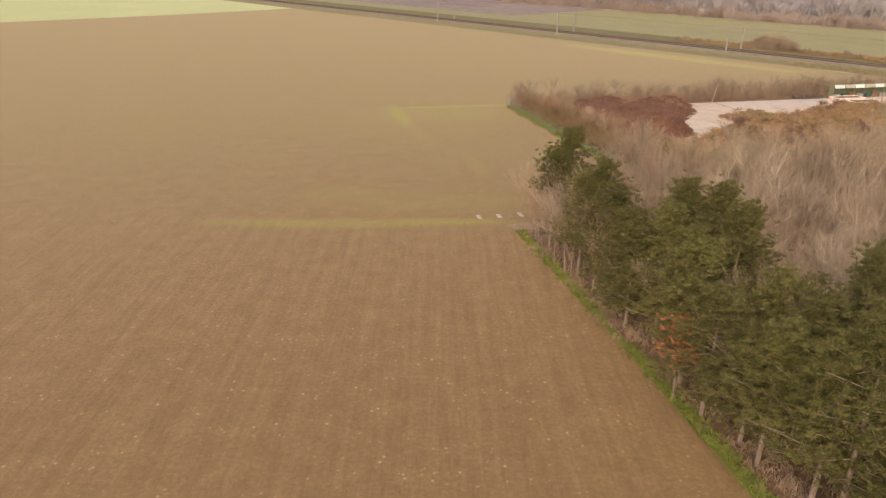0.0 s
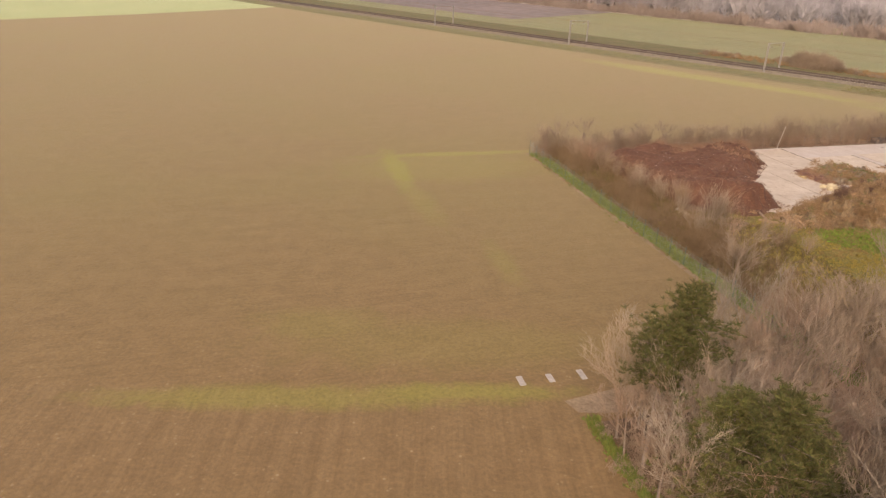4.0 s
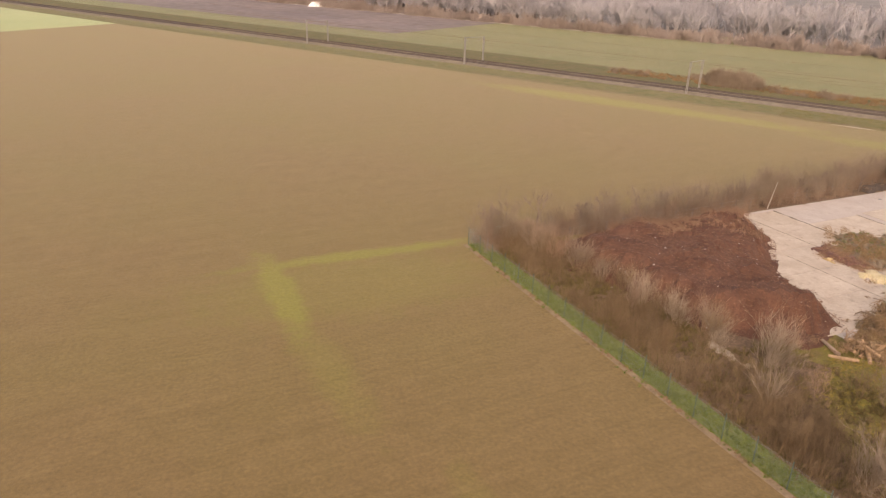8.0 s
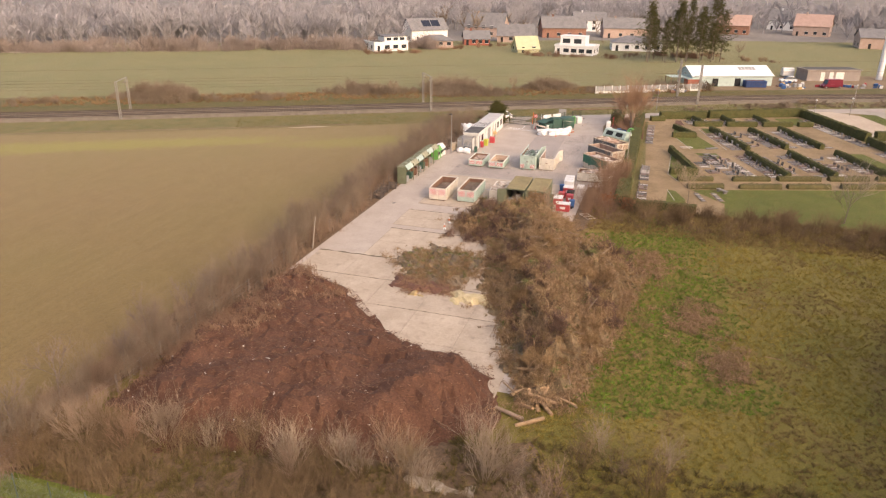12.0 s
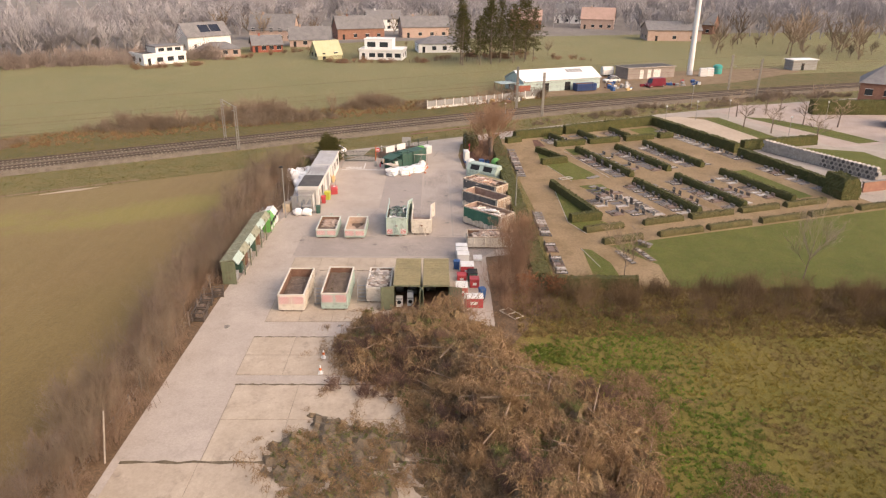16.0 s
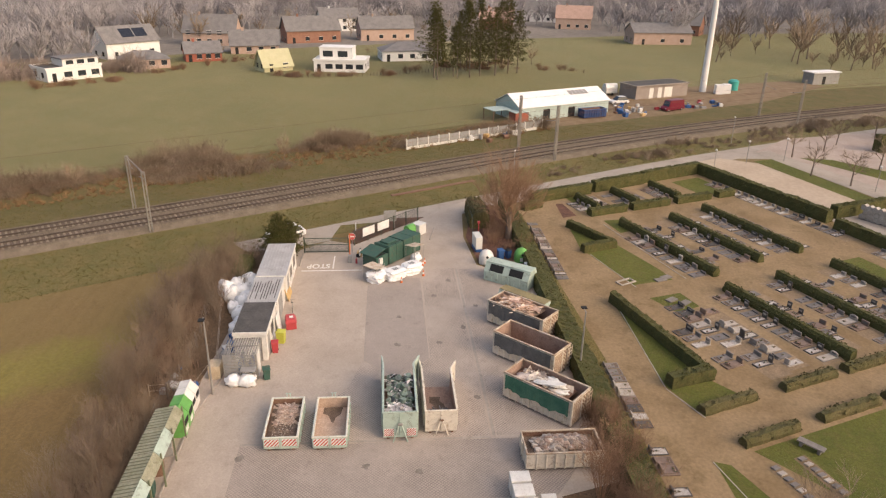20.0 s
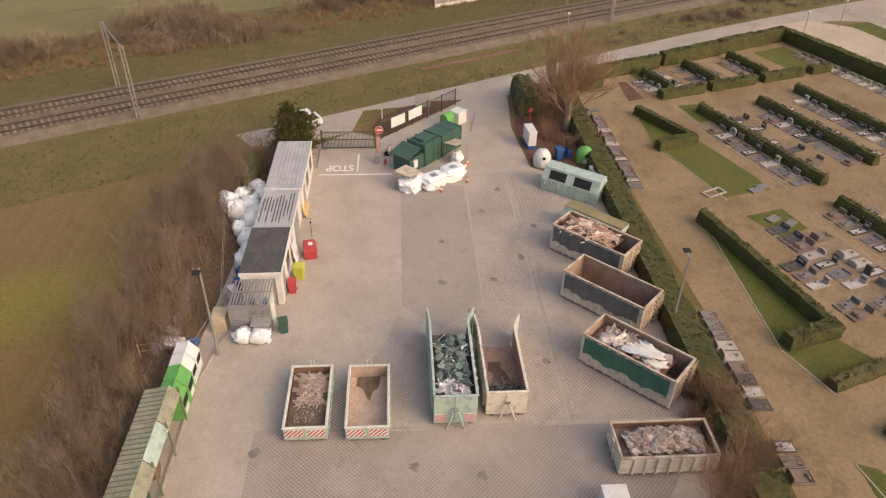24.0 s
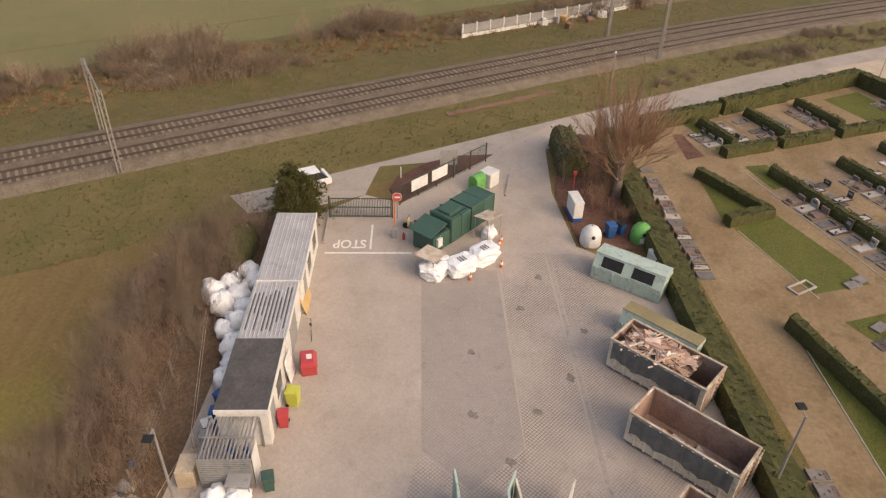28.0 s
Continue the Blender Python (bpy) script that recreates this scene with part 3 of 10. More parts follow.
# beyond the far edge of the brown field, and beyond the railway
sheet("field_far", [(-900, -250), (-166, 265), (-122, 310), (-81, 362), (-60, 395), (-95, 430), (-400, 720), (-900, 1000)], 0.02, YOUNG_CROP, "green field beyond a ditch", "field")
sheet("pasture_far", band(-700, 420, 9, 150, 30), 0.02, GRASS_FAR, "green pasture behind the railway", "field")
sheet("field_ploughed", band(-700, -225, 44, 190, 40), 0.05, FAR_SOIL, "distant ploughed brown field", "field")
sheet("lane_far", band(-420, -150, 118, 122, 30), 0.07, ROAD_MAT, "pale distant lane at the wood's edge", "road")
sheet("verge_near", band(-700, 420, -16.5, -4.5), 0.03, GRASS_VERGE, "rough grass verge beside the railway", "grass")
sheet("verge_far", band(-700, 420, 4.5, 24), 0.04, GRASS_DRY, "dry grass bank behind the railway", "grass")
sheet("track_dirt", band(-150, -52, -16.1, -15.3), 0.05, DIRT, "bare dirt track along the field edge", "track")
sheet("puddled_verge", [rail(-66, -17.2), rail(-61, -16.6), rail(-57, -16.9), rail(-60, -17.6)], 0.06, SAND, "pale bare patch on the field edge", "ground")

# railway
bal = Mesh()
st = [-520 + 10 * i for i in range(96)]
prof = [(-5.0, 0.03), (-3.7, 0.42), (3.7, 0.42), (5.0, 0.03)]
for s in st:
    bal.v += [tuple(rail(s, n, z)) for n, z in prof]
for i in range(len(st) - 1):
    for j in range(3):
        bal.f.append((i * 4 + j, (i + 1) * 4 + j, (i + 1) * 4 + j + 1, i * 4 + j + 1))
structure("railway_ballast", bal, BALLAST, "grey brown crushed stone railway bed", "railway")
for track in (-1.9, 1.9):
    bed = Mesh()
    for s in st:
        bed.v += [tuple(rail(s, track + n, 0.435)) for n in (-1.35, 1.35)]
    for i in range(len(st) - 1):
        bed.f.append((i * 2, i * 2 + 2, i * 2 + 3, i * 2 + 1))
    structure("track_bed", bed, TRACK_BED, "rust stained ballast between the rails", "railway")
    line = thing("railway_track", Matrix.Identity(4), "rusty rails on concrete sleepers", "railway track", "railway tracks", kind="structure")
    for g in (-0.7525, 0.7525):
        rl = Mesh()
        for s in st:
            rl.v += [tuple(rail(s, track + g + w, z)) for w, z in ((-0.06, 0.5), (-0.036, 0.66), (0.036, 0.66), (0.06, 0.5))]
        for i in range(len(st) - 1):
            for j in range(3):
                rl.f.append((i * 4 + j, (i + 1) * 4 + j, (i + 1) * 4 + j + 1, i * 4 + j + 1))
        part("rail", rl, RAIL_STEEL, line)
    sl = Mesh().box(-0.13, 0.13, -1.25, 1.25, 0.3, 0.47, 0.03).data("sleeper", SLEEPER)
    rest = Mesh()
    for i in range(620):
        s = -285 + 0.62 * i * 1.0
        m = Matrix.Translation(rail(s, track)) @ pose(0, 0, 0, 0, 0, rail_turn(s))
        if -62 < s < 31:
            part("sleeper", sl, None, line, at=m)
        else:
            rest.box(-0.13, 0.13, -1.25, 1.25, 0.3, 0.47, 0, m)
    tagged(part("sleepers", rest, SLEEPER, line), kind="stuff")

# road past the yard, and the entrance mouth
sheet("road", [rail(-28, -12.9), *[rail(s, -13.3) for s in (-22, -10, 0, 10, 20, 35, 50, 65, 80, 100, 130)], *[rail(s, -18.2) for s in (130, 100, 80, 65, 50, 35, 20, 8, -2)], yard(62.5, -4), yard(57.5, -3), yard(55.5, 1), yard(54.5, 6)], 0.055, ROAD_MAT, "pale worn asphalt road between railway and yard", "road")

# waste yard
sheet("yard_asphalt", [yard(*p) for p in ((-40, 5.8), (26, 5.1), (47, 3.6), (54.3, 0.6), (57.5, -3), (56.2, -6), (64.9, -14.3), (66.5, -15.5), (73.5, -22.5), (66.5, -19.3), (58, -18.6), (50, -19.2), (46, -24.6), (16, -24.6), (14.8, -20.2), (-0.5, -20), (-5, -19), (-40, -21))], 0.06, ASPHALT, "worn grey asphalt of the waste yard", "pavement")
sheet("setts_near", [yard(*p) for p in ((14.85, 0.5), (20.66, 0.5), (20.66, -24.3), (14.95, -20.0))], 0.066, SETTS_DARK, "slanting concrete setts, dark and worn", "pavement")
sheet("setts_main", [yard(*p) for p in ((21.0, -1.5), (27.4, -6.5), (31.2, -7.5), (28.6, -10.0), (31.2, -13), (49.2, -13.2), (49.2, -16.6), (21.0, -16.6))], 0.066, SETTS, "slanting concrete setts in the yard", "pavement")
sheet("setts_middle", [yard(*p) for p in ((28.65, -10.0), (31.25, -7.55), (47, -7.6), (47, -12.95), (31.25, -12.95))], 0.066, SETTS_BARE, "older grey slanting setts in the middle", "pavement")
sheet("setts_side", [yard(*p) for p in ((21.0, -17.05), (49, -17.05), (49, -19.4), (46, -24.4), (21.0, -24.4))], 0.066, SETTS, "slanting concrete setts under the containers", "pavement")
for name, (u0, u1), (v0, v1) in (("drain_cross", (20.72, 20.95), (0.5, -16.6)), ("drain_side", (21.0, 49), (-16.75, -16.98)), ("drain_near", (14.55, 14.8), (0.2, -18))):
    sheet(name, [yard(u0, v0), yard(u0, v1), yard(u1, v1), yard(u1, v0)], 0.072, CONCRETE_GREY, "pale concrete drain channel between the setts", "drain", 0.05)
kerb = Mesh()
for (a, b, c, d) in ((8, 4.6, 24.5, 4.35), (24.5, 4.35, 29, 3.5), (50.3, -0.35, 53.8, -0.35), (57.4, -14.6, 61, -15.3)):
    p, q = yard(a, b), yard(c, d)
    ln = (q - p).length
    kerb.box(0, ln, -0.08, 0.08, 0, 0.17, 0.02, Matrix.Translation(p) @ Matrix.Rotation(math.atan2(q.y - p.y, q.x - p.x), 4, "Z"))
structure("kerb", kerb, CONCRETE_GREY, "low concrete kerb along the yard's edge", "kerb")

TAR = mat("joint_tar", (0.24, 0.19, 0.14), (0.31, 0.25, 0.19), 1.2, 0.9)
JOINT_DIRT = mat("joint_dirt", (0.1, 0.075, 0.045), (0.16, 0.12, 0.075), 1.5, 0.95, grain=0.4)
# concrete slabs, each a piece of its own
slabs = thing("concrete_floor", Matrix.Identity(4), "cracked pale concrete slabs of the compost yard", "pavement", kind="structure")
shared = {}


def slab(u0, u1, v0, v1, z=0.1):
    key = (round(u1 - u0, 2), round(v0 - v1, 2))
    if key not in shared:
        shared[key] = Mesh().box(0.022, key[0] - 0.022, 0.022, key[1] - 0.022, -0.1, 0, 0.012).data("slab", CONCRETE)
    part("slab", shared[key], None, slabs, at=at_yard(u0, v1, z))


for u0, u1, vs in ((-41, -35, 5), (-35, -29.6, 5), (-29.6, -24.2, 5), (-24.2, -18.9, 5), (-18.8, -14.4, 4), (-14.4, -10.1, 4), (-8.7, -5.8, 3), (-5.8, -2.9, 3)):
    for k in range(vs):
        w = 24.6 / 5 if vs == 5 else (18.5 / 4 if vs == 4 else 10.5 / 3)
        top = 5.0 if vs == 5 else (0.0 if vs == 4 else 0.4)
        slab(u0, u1, top - k * w, top - (k + 1) * w)
for i in range(4):
    for k in range(6):
        slab(-0.1 + i * 3.62, -0.1 + (i + 1) * 3.62, 0.1 - k * 2.87, 0.1 - (k + 1) * 2.87)

for name, pts in (("slab_bed_back", ((-40.9, 4.95), (-18.85, 4.95), (-18.85, -19.5), (-40.9, -19.5))), ("slab_bed_mid", ((-18.9, 0.05), (-10.0, 0.05), (-10.0, -18.6), (-18.9, -18.6))), ("slab_bed_small", ((-8.75, 0.45), (-2.85, 0.45), (-2.85, -10.2), (-8.75, -10.2))), ("slab_bed_front", ((-0.15, 0.15), (14.45, 0.15), (14.45, -17.2), (-0.15, -17.2)))):
    sheet(name, [yard(*p) for p in pts], 0.068, TAR, "dark tarred joints between the concrete slabs", "pavement")
# weeds and dirt along the open joints
for name, u, v0, v1, w in (("joint_growth", -18.87, 5.0, -17.0, 0.16), ("joint_growth", -24.2, 4.8, -15.0, 0.07), ("joint_growth", -29.6, -6.0, -17.0, 0.06), ("joint_growth", -10.05, 0.1, -10.0, 0.12), ("joint_growth", -2.85, 0.4, -9.5, 0.09), ("joint_growth", 11.0, -3.0, -10.5, 0.1)):
    n = 24
    side = [(u + w * (0.7 + 0.6 * math.sin(k * 2.7)), v0 + (v1 - v0) * k / n) for k in range(n + 1)]
    back = [(u - w * (0.7 + 0.6 * math.sin(k * 1.9 + 1)), v0 + (v1 - v0) * k / n) for k in range(n, -1, -1)]
    sheet(name, [yard(*p) for p in side + back], 0.106, JOINT_DIRT, "dark line of dirt and weeds in a slab joint", "stain")
# strips and meadow round the yard
sheet("meadow", [yard(*p) for p in ((-58.6, 9.4), (-40, 6), (-40, -20), (-6, -20), (6, -24.5), (6, -64), (-10, -95), (-60, -54), (-58.6, -51.5))], 0.035, GRASS_MEADOW, "rough meadow of olive and brown winter grass", "meadow")
sheet("hedgerow_soil", [yard(*p) for p in ((-58.6, 9.6), (-40, 5.8), (26, 5.1), (47, 3.6), (54.4, 0.7), (55.5, 6), (47, 12.5), (20, 10.6), (-58.6, 10.6))], 0.045, LEAF_FLOOR, "brown leaf litter under the hedgerow", "ground")
sheet("hedge_soil", [yard(*p) for p in ((-6, -20), (-0.5, -20), (14.8, -20), (16, -24.4), (46, -24.4), (46, -27), (6, -27))], 0.045, LEAF_FLOOR, "brown leaf litter under the yard hedge", "ground")
sheet("scrub_floor", [yard(*p) for p in ((-58.7, 9.5), (-52, 7), (-50, 3), (-47, -15), (-46.5, -20), (-45, -23), (-48, -25), (-53, -29), (-55.5, -38), (-57, -50), (-58.7, -51))], 0.042, LEAF_FLOOR, "brown dead growth under the scrub", "ground")
sheet("fence_verge", [yard(*p) for p in ((-59.5, 9.1), (-57.6, 8.9), (-57.5, -52), (-59.5, -52))], 0.05, GRASS_BRIGHT, "bright green grass strip behind the wire fence", "grass")
sheet("fence_edge", [yard(*p) for p in ((-60.0, 9.2), (-59.5, 9.1), (-59.5, -52), (-60.1, -52))], 0.03, DIRT, "narrow strip of bare earth at the field's edge", "ground")
sheet("wood_floor", [yard(*p) for p in ((-78.6, -51.5), (-58.8, -51.8), (-42, -48), (-28, -53), (-9, -66), (-4, -80), (20, -120), (60, -210), (-86, -210), (-80.5, -110), (-80.0, -90), (-79.3, -75), (-78.8, -60))], 0.04, LEAF_FLOOR, "brown leaf litter on the wood's floor", "ground")
sheet("wood_edge_grass", [yard(*p) for p in ((-79.5, -51), (-78.7, -51), (-78.9, -60), (-79.4, -75), (-80.0, -90), (-80.6, -110), (-81.4, -110), (-80.8, -90), (-80.0, -75), (-79.7, -60))], 0.05, GRASS_BRIGHT, "bright green grass at the field margin", "grass")
sheet("field_gateway", [yard(*p) for p in ((-80, -48.9), (-75, -48.2), (-66, -46.4), (-61, -46), (-61, -51), (-77, -50.9), (-79.6, -50.3))], 0.03, DIRT, "bare muddy gateway into the field", "ground")
patch = thing("concrete_tracks", Matrix.Identity(4), "broken pale concrete plates in the field gateway", "pavement", kind="structure")
for x, y, w in ((4.2, 71.2, 0.55), (6.3, 71.7, 0.5), (8.6, 72.3, 0.6)):
    part("plate", Mesh().box(-w, w, -0.22, 0.22, 0, 0.07, 0.02), CONCRETE_GREY, patch, at=Matrix.Translation((x, y, 0)) @ pose(0, 0, 0, 0, 0, 104))

# cemetery grounds
sheet("cemetery_paths", [yard(7.8, -25.6), yard(68.5, -26.2), cem(46.6, 11.5), cem(50, 44), cem(0, 43), cem(-4.2, 43), cem(-4.2, 9), yard(7.8, -40)], 0.05, GRAVEL, "sandy gravel paths of the cemetery", "path")
sheet("cemetery_lawn", [cem(-4.1, 0.5), cem(-4.4, 60), cem(-2, 62), cem(-30, 70), yard(6.6, -60), yard(6.6, -38), cem(-10.5, 2.6)], 0.06, GRASS_LAWN, "mown green lawn at the cemetery's edge", "lawn")
for name, pts in (
    ("lawn_wedge", (cem(37.2, 12.3), cem(29.5, 9.2), cem(29.8, 13.2))), ("lawn_plot", (yard(53.4, -31.9), yard(44.3, -34.6), yard(45.4, -39.2), yard(47.8, -38.8), yard(55.2, -36.2))),
    ("lawn_long", (cem(18.0, 5.0), cem(4.4, 0.1), cem(0.2, 0.2), cem(0.6, 5.0), cem(4.2, 3.9))), ("lawn_leaf", (cem(-3.9, -2.8), cem(-4.6, -2.0), cem(-8.6, -2.0), cem(-12.4, -3.2), cem(-12.2, -6.0))),
    ("lawn_corner", (cem(17.4, 8.9), cem(17.2, 12.5), cem(14.2, 12.3), cem(13.8, 9.4))), ("lawn_north", (yard(72.0, -34.3), yard(72.8, -36.3), yard(68.2, -37.6), yard(66.2, -35.7))),
    ("lawn_end", (cem(47.5, 37), cem(48, 42.5), cem(41, 42), cem(40.5, 37))),
    ("lawn_bed", (yard(63.0, -37.0), yard(63.4, -39.2), yard(59.7, -40.0), yard(58.7, -37.9))), ("lawn_mid", (cem(17, 33.5), cem(17, 38), cem(3, 37.4), cem(3, 34.8)))):
    sheet(name, pts, 0.062, GRASS_LAWN, "small green lawn between cemetery paths", "lawn")
sheet("hedge_verge", [yard(*p) for p in ((8.2, -26.0), (66, -26.2), (66, -27.0), (46, -27.1), (30.5, -27.6), (8.2, -26.7))], 0.058, GRASS_VERGE, "olive grass verge below the long hedge", "grass")
sheet("parking_sand", [cem(28, 45.6), cem(27.8, 55.6), cem(50.7, 57.8), cem(55.5, 54), cem(55.0, 44.5), cem(51, 44.6)], 0.062, SAND, "pale sandy parking ground", "ground")
sheet("park_green", [cem(28, 55.6), cem(28, 58.8), cem(52, 62), cem(52, 58)], 0.065, GRASS_LAWN, "green strip beside the parking ground", "lawn")
sheet("park_road", [cem(24, 58.9), cem(24, 64), cem(56.5, 66), cem(56.0, 60), cem(55.5, 54), cem(52, 62)], 0.06, ROAD_MAT, "pale drive beside the parking ground", "road")
sheet("park_lawn", [cem(24, 51), cem(26, 58), cem(20, 66), cem(8, 64), cem(8, 54), cem(15, 51)], 0.067, GRASS_LAWN, "oval lawn by the memorial wall", "lawn")
sheet("park_green_far", [cem(51.0, 67.2), cem(48.0, 71.6), cem(36, 75), cem(25, 75.5), cem(25, 70.5), cem(38, 69)], 0.066, GRASS_LAWN, "second green strip beside the drive", "lawn")
sheet("park_court", [cem(56, 62), cem(62, 76), cem(58, 112), cem(22, 112), cem(24, 64)], 0.057, mat("pinkish_paving", (0.34, 0.265, 0.215), (0.4, 0.32, 0.265), 0.3, 0.92, grain=0.12), "pale pinkish paved court beyond the drive", "pavement")
sheet("park_paths", [cem(27, 45.5), cem(30, 90), cem(-4, 90), cem(-4, 43), cem(4, 43)], 0.055, ROAD_MAT, "pale paved paths east of the cemetery", "path")

# ---- wood, hedgerows, heaps ----
rr = random.Random(7)


def tree_kind(name, pair, crown_mat, m, label, category="tree", group=""):
    ob = thing(name, m, label, category, group)
    part("trunk", pair[0], BARK, ob)
    part("crown", pair[1], crown_mat, ob)
    return ob


wood_spec = [(11, 8.4, 8, 6, 4, 0.6), (12, 9.0, 8, 6, 4, 0.5), (13, 7.8, 9, 6, 4, 0.75), (14, 8.2, 8, 6, 4, 0.65)]
first = {}
wood_outline = [(-74.0, -57), (-66, -48), (-50, -48.5), (-30, -51), (-12, -62), (-24, -88), (-44, -100), (-73, -96)]
spots = []
for p in scatter(rr, wood_outline, 2600):
    if all((p[0] - q[0]) ** 2 + (p[1] - q[1]) ** 2 > 5.2 for q in spots):
        spots.append(p)
spots = spots[:285]
for i, (u, v) in enumerate(spots):
    k = i % 4
    sc = rr.uniform(0.8, 1.12)
    m = at_yard(u, v, 0, rr.uniform(0, 360)) @ Matrix.Scale(sc, 4)
    if k not in first:
        sd, h, limbs, kids, lev, spread = wood_spec[k]
        first[k] = tree_kind("bare_tree", bare_tree_data(sd, h, limbs, kids, lev, spread, 0.3, 0.25, 0.085, (0.9, 0.7, 0.85, 0.7)[k]), (TWIG, TWIG_ASH, TWIG, TWIG_WARM)[k], at_yard(u, v), "leafless broadleaf tree with fine grey brown twigs in the wood", "tree", "bare trees of the wood")
    else:
        copy_thing(first[k], m)
# undergrowth of the wood
und = [bush_mesh(s, 1.3, 2.4, 14, 2, 0.02, 5) for s in (21, 22, 23)]
pl = [(*yard(u, v)[:2], 0, rr.uniform(0, 6.3), 0, rr.uniform(0.6, 1.2)) for u, v in scatter(rr, wood_outline, 420)]
structure("wood_undergrowth", strewn("wood_undergrowth", und, pl, TWIG), None, "brown leafless undergrowth below the trees", "undergrowth", kind="stuff")
# margin of dead stems along the field
marg = [bramble_mesh(s, 0.6, 0.5, 14, 0.01) for s in (31, 32)]
pl = [(*yard(-77.9 + rr.gauss(0, 0.9), rr.uniform(-110, -52))[:2], 0, rr.uniform(0, 6.3), 0, rr.uniform(0.5, 1.3)) for _ in range(420)]
structure("wood_margin", strewn("wood_margin", marg, pl, TWIG_PALE), None, "tangle of dead pale stems along the wood's edge", "undergrowth", kind="stuff")

# pines on the field side of the wood
pines = {}
pine_spots = []
for i in range(-1, 15):
    pine_spots.append((-78.1 - 0.075 * i + rr.gauss(0, 0.35), -65.5 - 2.75 * i + rr.gauss(0, 0.6), rr.randrange(4)))
for i in range(12):
    pine_spots.append((-75.2 - 0.05 * i + rr.gauss(0, 0.6), -68.5 - 3.3 * i + rr.gauss(0, 0.8), rr.randrange(4)))
for u, v in ((-71.5, -80.5), (-72.5, -85), (-69, -84), (-70.5, -90), (-67, -88), (-70, -95), (-66, -93.5), (-64, -98), (-71.5, -73.5), (-68.5, -100), (-73.5, -69.5), (-74, -77), (-73.8, -82.5), (-74.2, -88), (-73.2, -92.5), (-76, -64.5)):
    pine_spots.append((u, v, rr.randrange(4)))
for u, v, k in pine_spots:
    m = at_yard(u, v, 0, rr.uniform(0, 360)) @ Matrix.Scale(rr.uniform(0.78, 1.1), 4)
    if k not in pines:
        pines[k] = tree_kind("pine_tree", pine_data(40 + k, (11.0, 10.2, 9.2, 8.4)[k], (3.0, 3.3, 2.9, 3.2)[k], (0.27, 0.22, 0.3, 0.2)[k], 560), (NEEDLE, NEEDLE_FRESH, NEEDLE_FRESH, NEEDLE)[k], at_yard(u, v), "dark green pine with a bare lower trunk at the field's edge", "pine tree", "pines at the field edge")
    else:
        copy_thing(pines[k], m)
tree_kind("corner_pine", pine_data(47, 11.2, 2.9, 0.58, 420), NEEDLE, at_yard(-76.6, -55.6), "tall dark green pine with a high crown by the field gateway", "pine tree")
tree_kind("corner_pine", pine_data(48, 9.6, 2.2, 0.55, 300), NEEDLE, at_yard(-78.2, -56.0), "pine with browned needles", "pine tree")
oak = thing("dry_leaf_tree", at_yard(-80.0, -80.2), "small oak that keeps its dry orange leaves", "tree")
tr, cr = bare_tree_data(51, 5.6, 5, 4, 3, 0.5)
part("trunk", tr, BARK, oak)
lf = [tuft(random.Random(5), 8, 0.22, 0.05)]
part("crown", strewn("crown", lf, [(rr.gauss(0, 0.6), rr.gauss(0, 0.6), rr.uniform(2.6, 6.2), rr.uniform(0, 6), rr.gauss(0, 0.8), rr.uniform(0.8, 1.4)) for _ in range(190)], LEAF_DRY), None, oak)

for i in range(9):
    copy_thing(first[i % 4], at_yard(-76.9 + rr.gauss(0, 0.9), -54.5 - 3.6 * i, 0, 80 * i) @ Matrix.Scale(rr.uniform(0.75, 1.0), 4))
gr0 = [tuft(random.Random(s), 16, 0.4, 0.02, 0.7) for s in (33, 34)]
pl = []
for _ in range(1500):
    v = rr.uniform(-108, -51)
    if noise.noise(Vector((v * 0.16, 3, 0))) > -0.25:
        pl.append((*yard(-79.2 - 0.03 * max(0, -v - 60) + rr.gauss(0, 0.3), v)[:2], 0.03, rr.uniform(0, 6.3), 0, rr.uniform(0.5, 1.2)))
structure("margin_grass", strewn("margin_grass", gr0, pl, TUFT_GREEN), None, "patchy green grass along the field margin", "grass", kind="stuff")
for i, (u, v, sc) in enumerate(((-78.4, -53.2, 0.85), (-76.6, -52.6, 0.8), (-74.6, -53.6, 0.95), (-78.8, -58.6, 0.95), (-76.2, -59.4, 1.0), (-79.0, -61.4, 0.9), (-74.4, -57.0, 1.0), (-78.9, -55.0, 0.75))):
    copy_thing(first[i % 4], at_yard(u, v, 0, 65 * i) @ Matrix.Scale(sc, 4))
# the bare corner clump in front of the meadow
for i, (u, v, s) in enumerate(((-75.8, -51.9, 0.72), (-72.5, -52.3, 0.85), (-67, -51.2, 0.8), (-63.5, -47.5, 0.75), (-61, -50.2, 0.85), (-66.6, -45.6, 0.55))):
    copy_thing(first[i % 4], at_yard(u, v, 0, 70 * i) @ Matrix.Scale(s, 4))

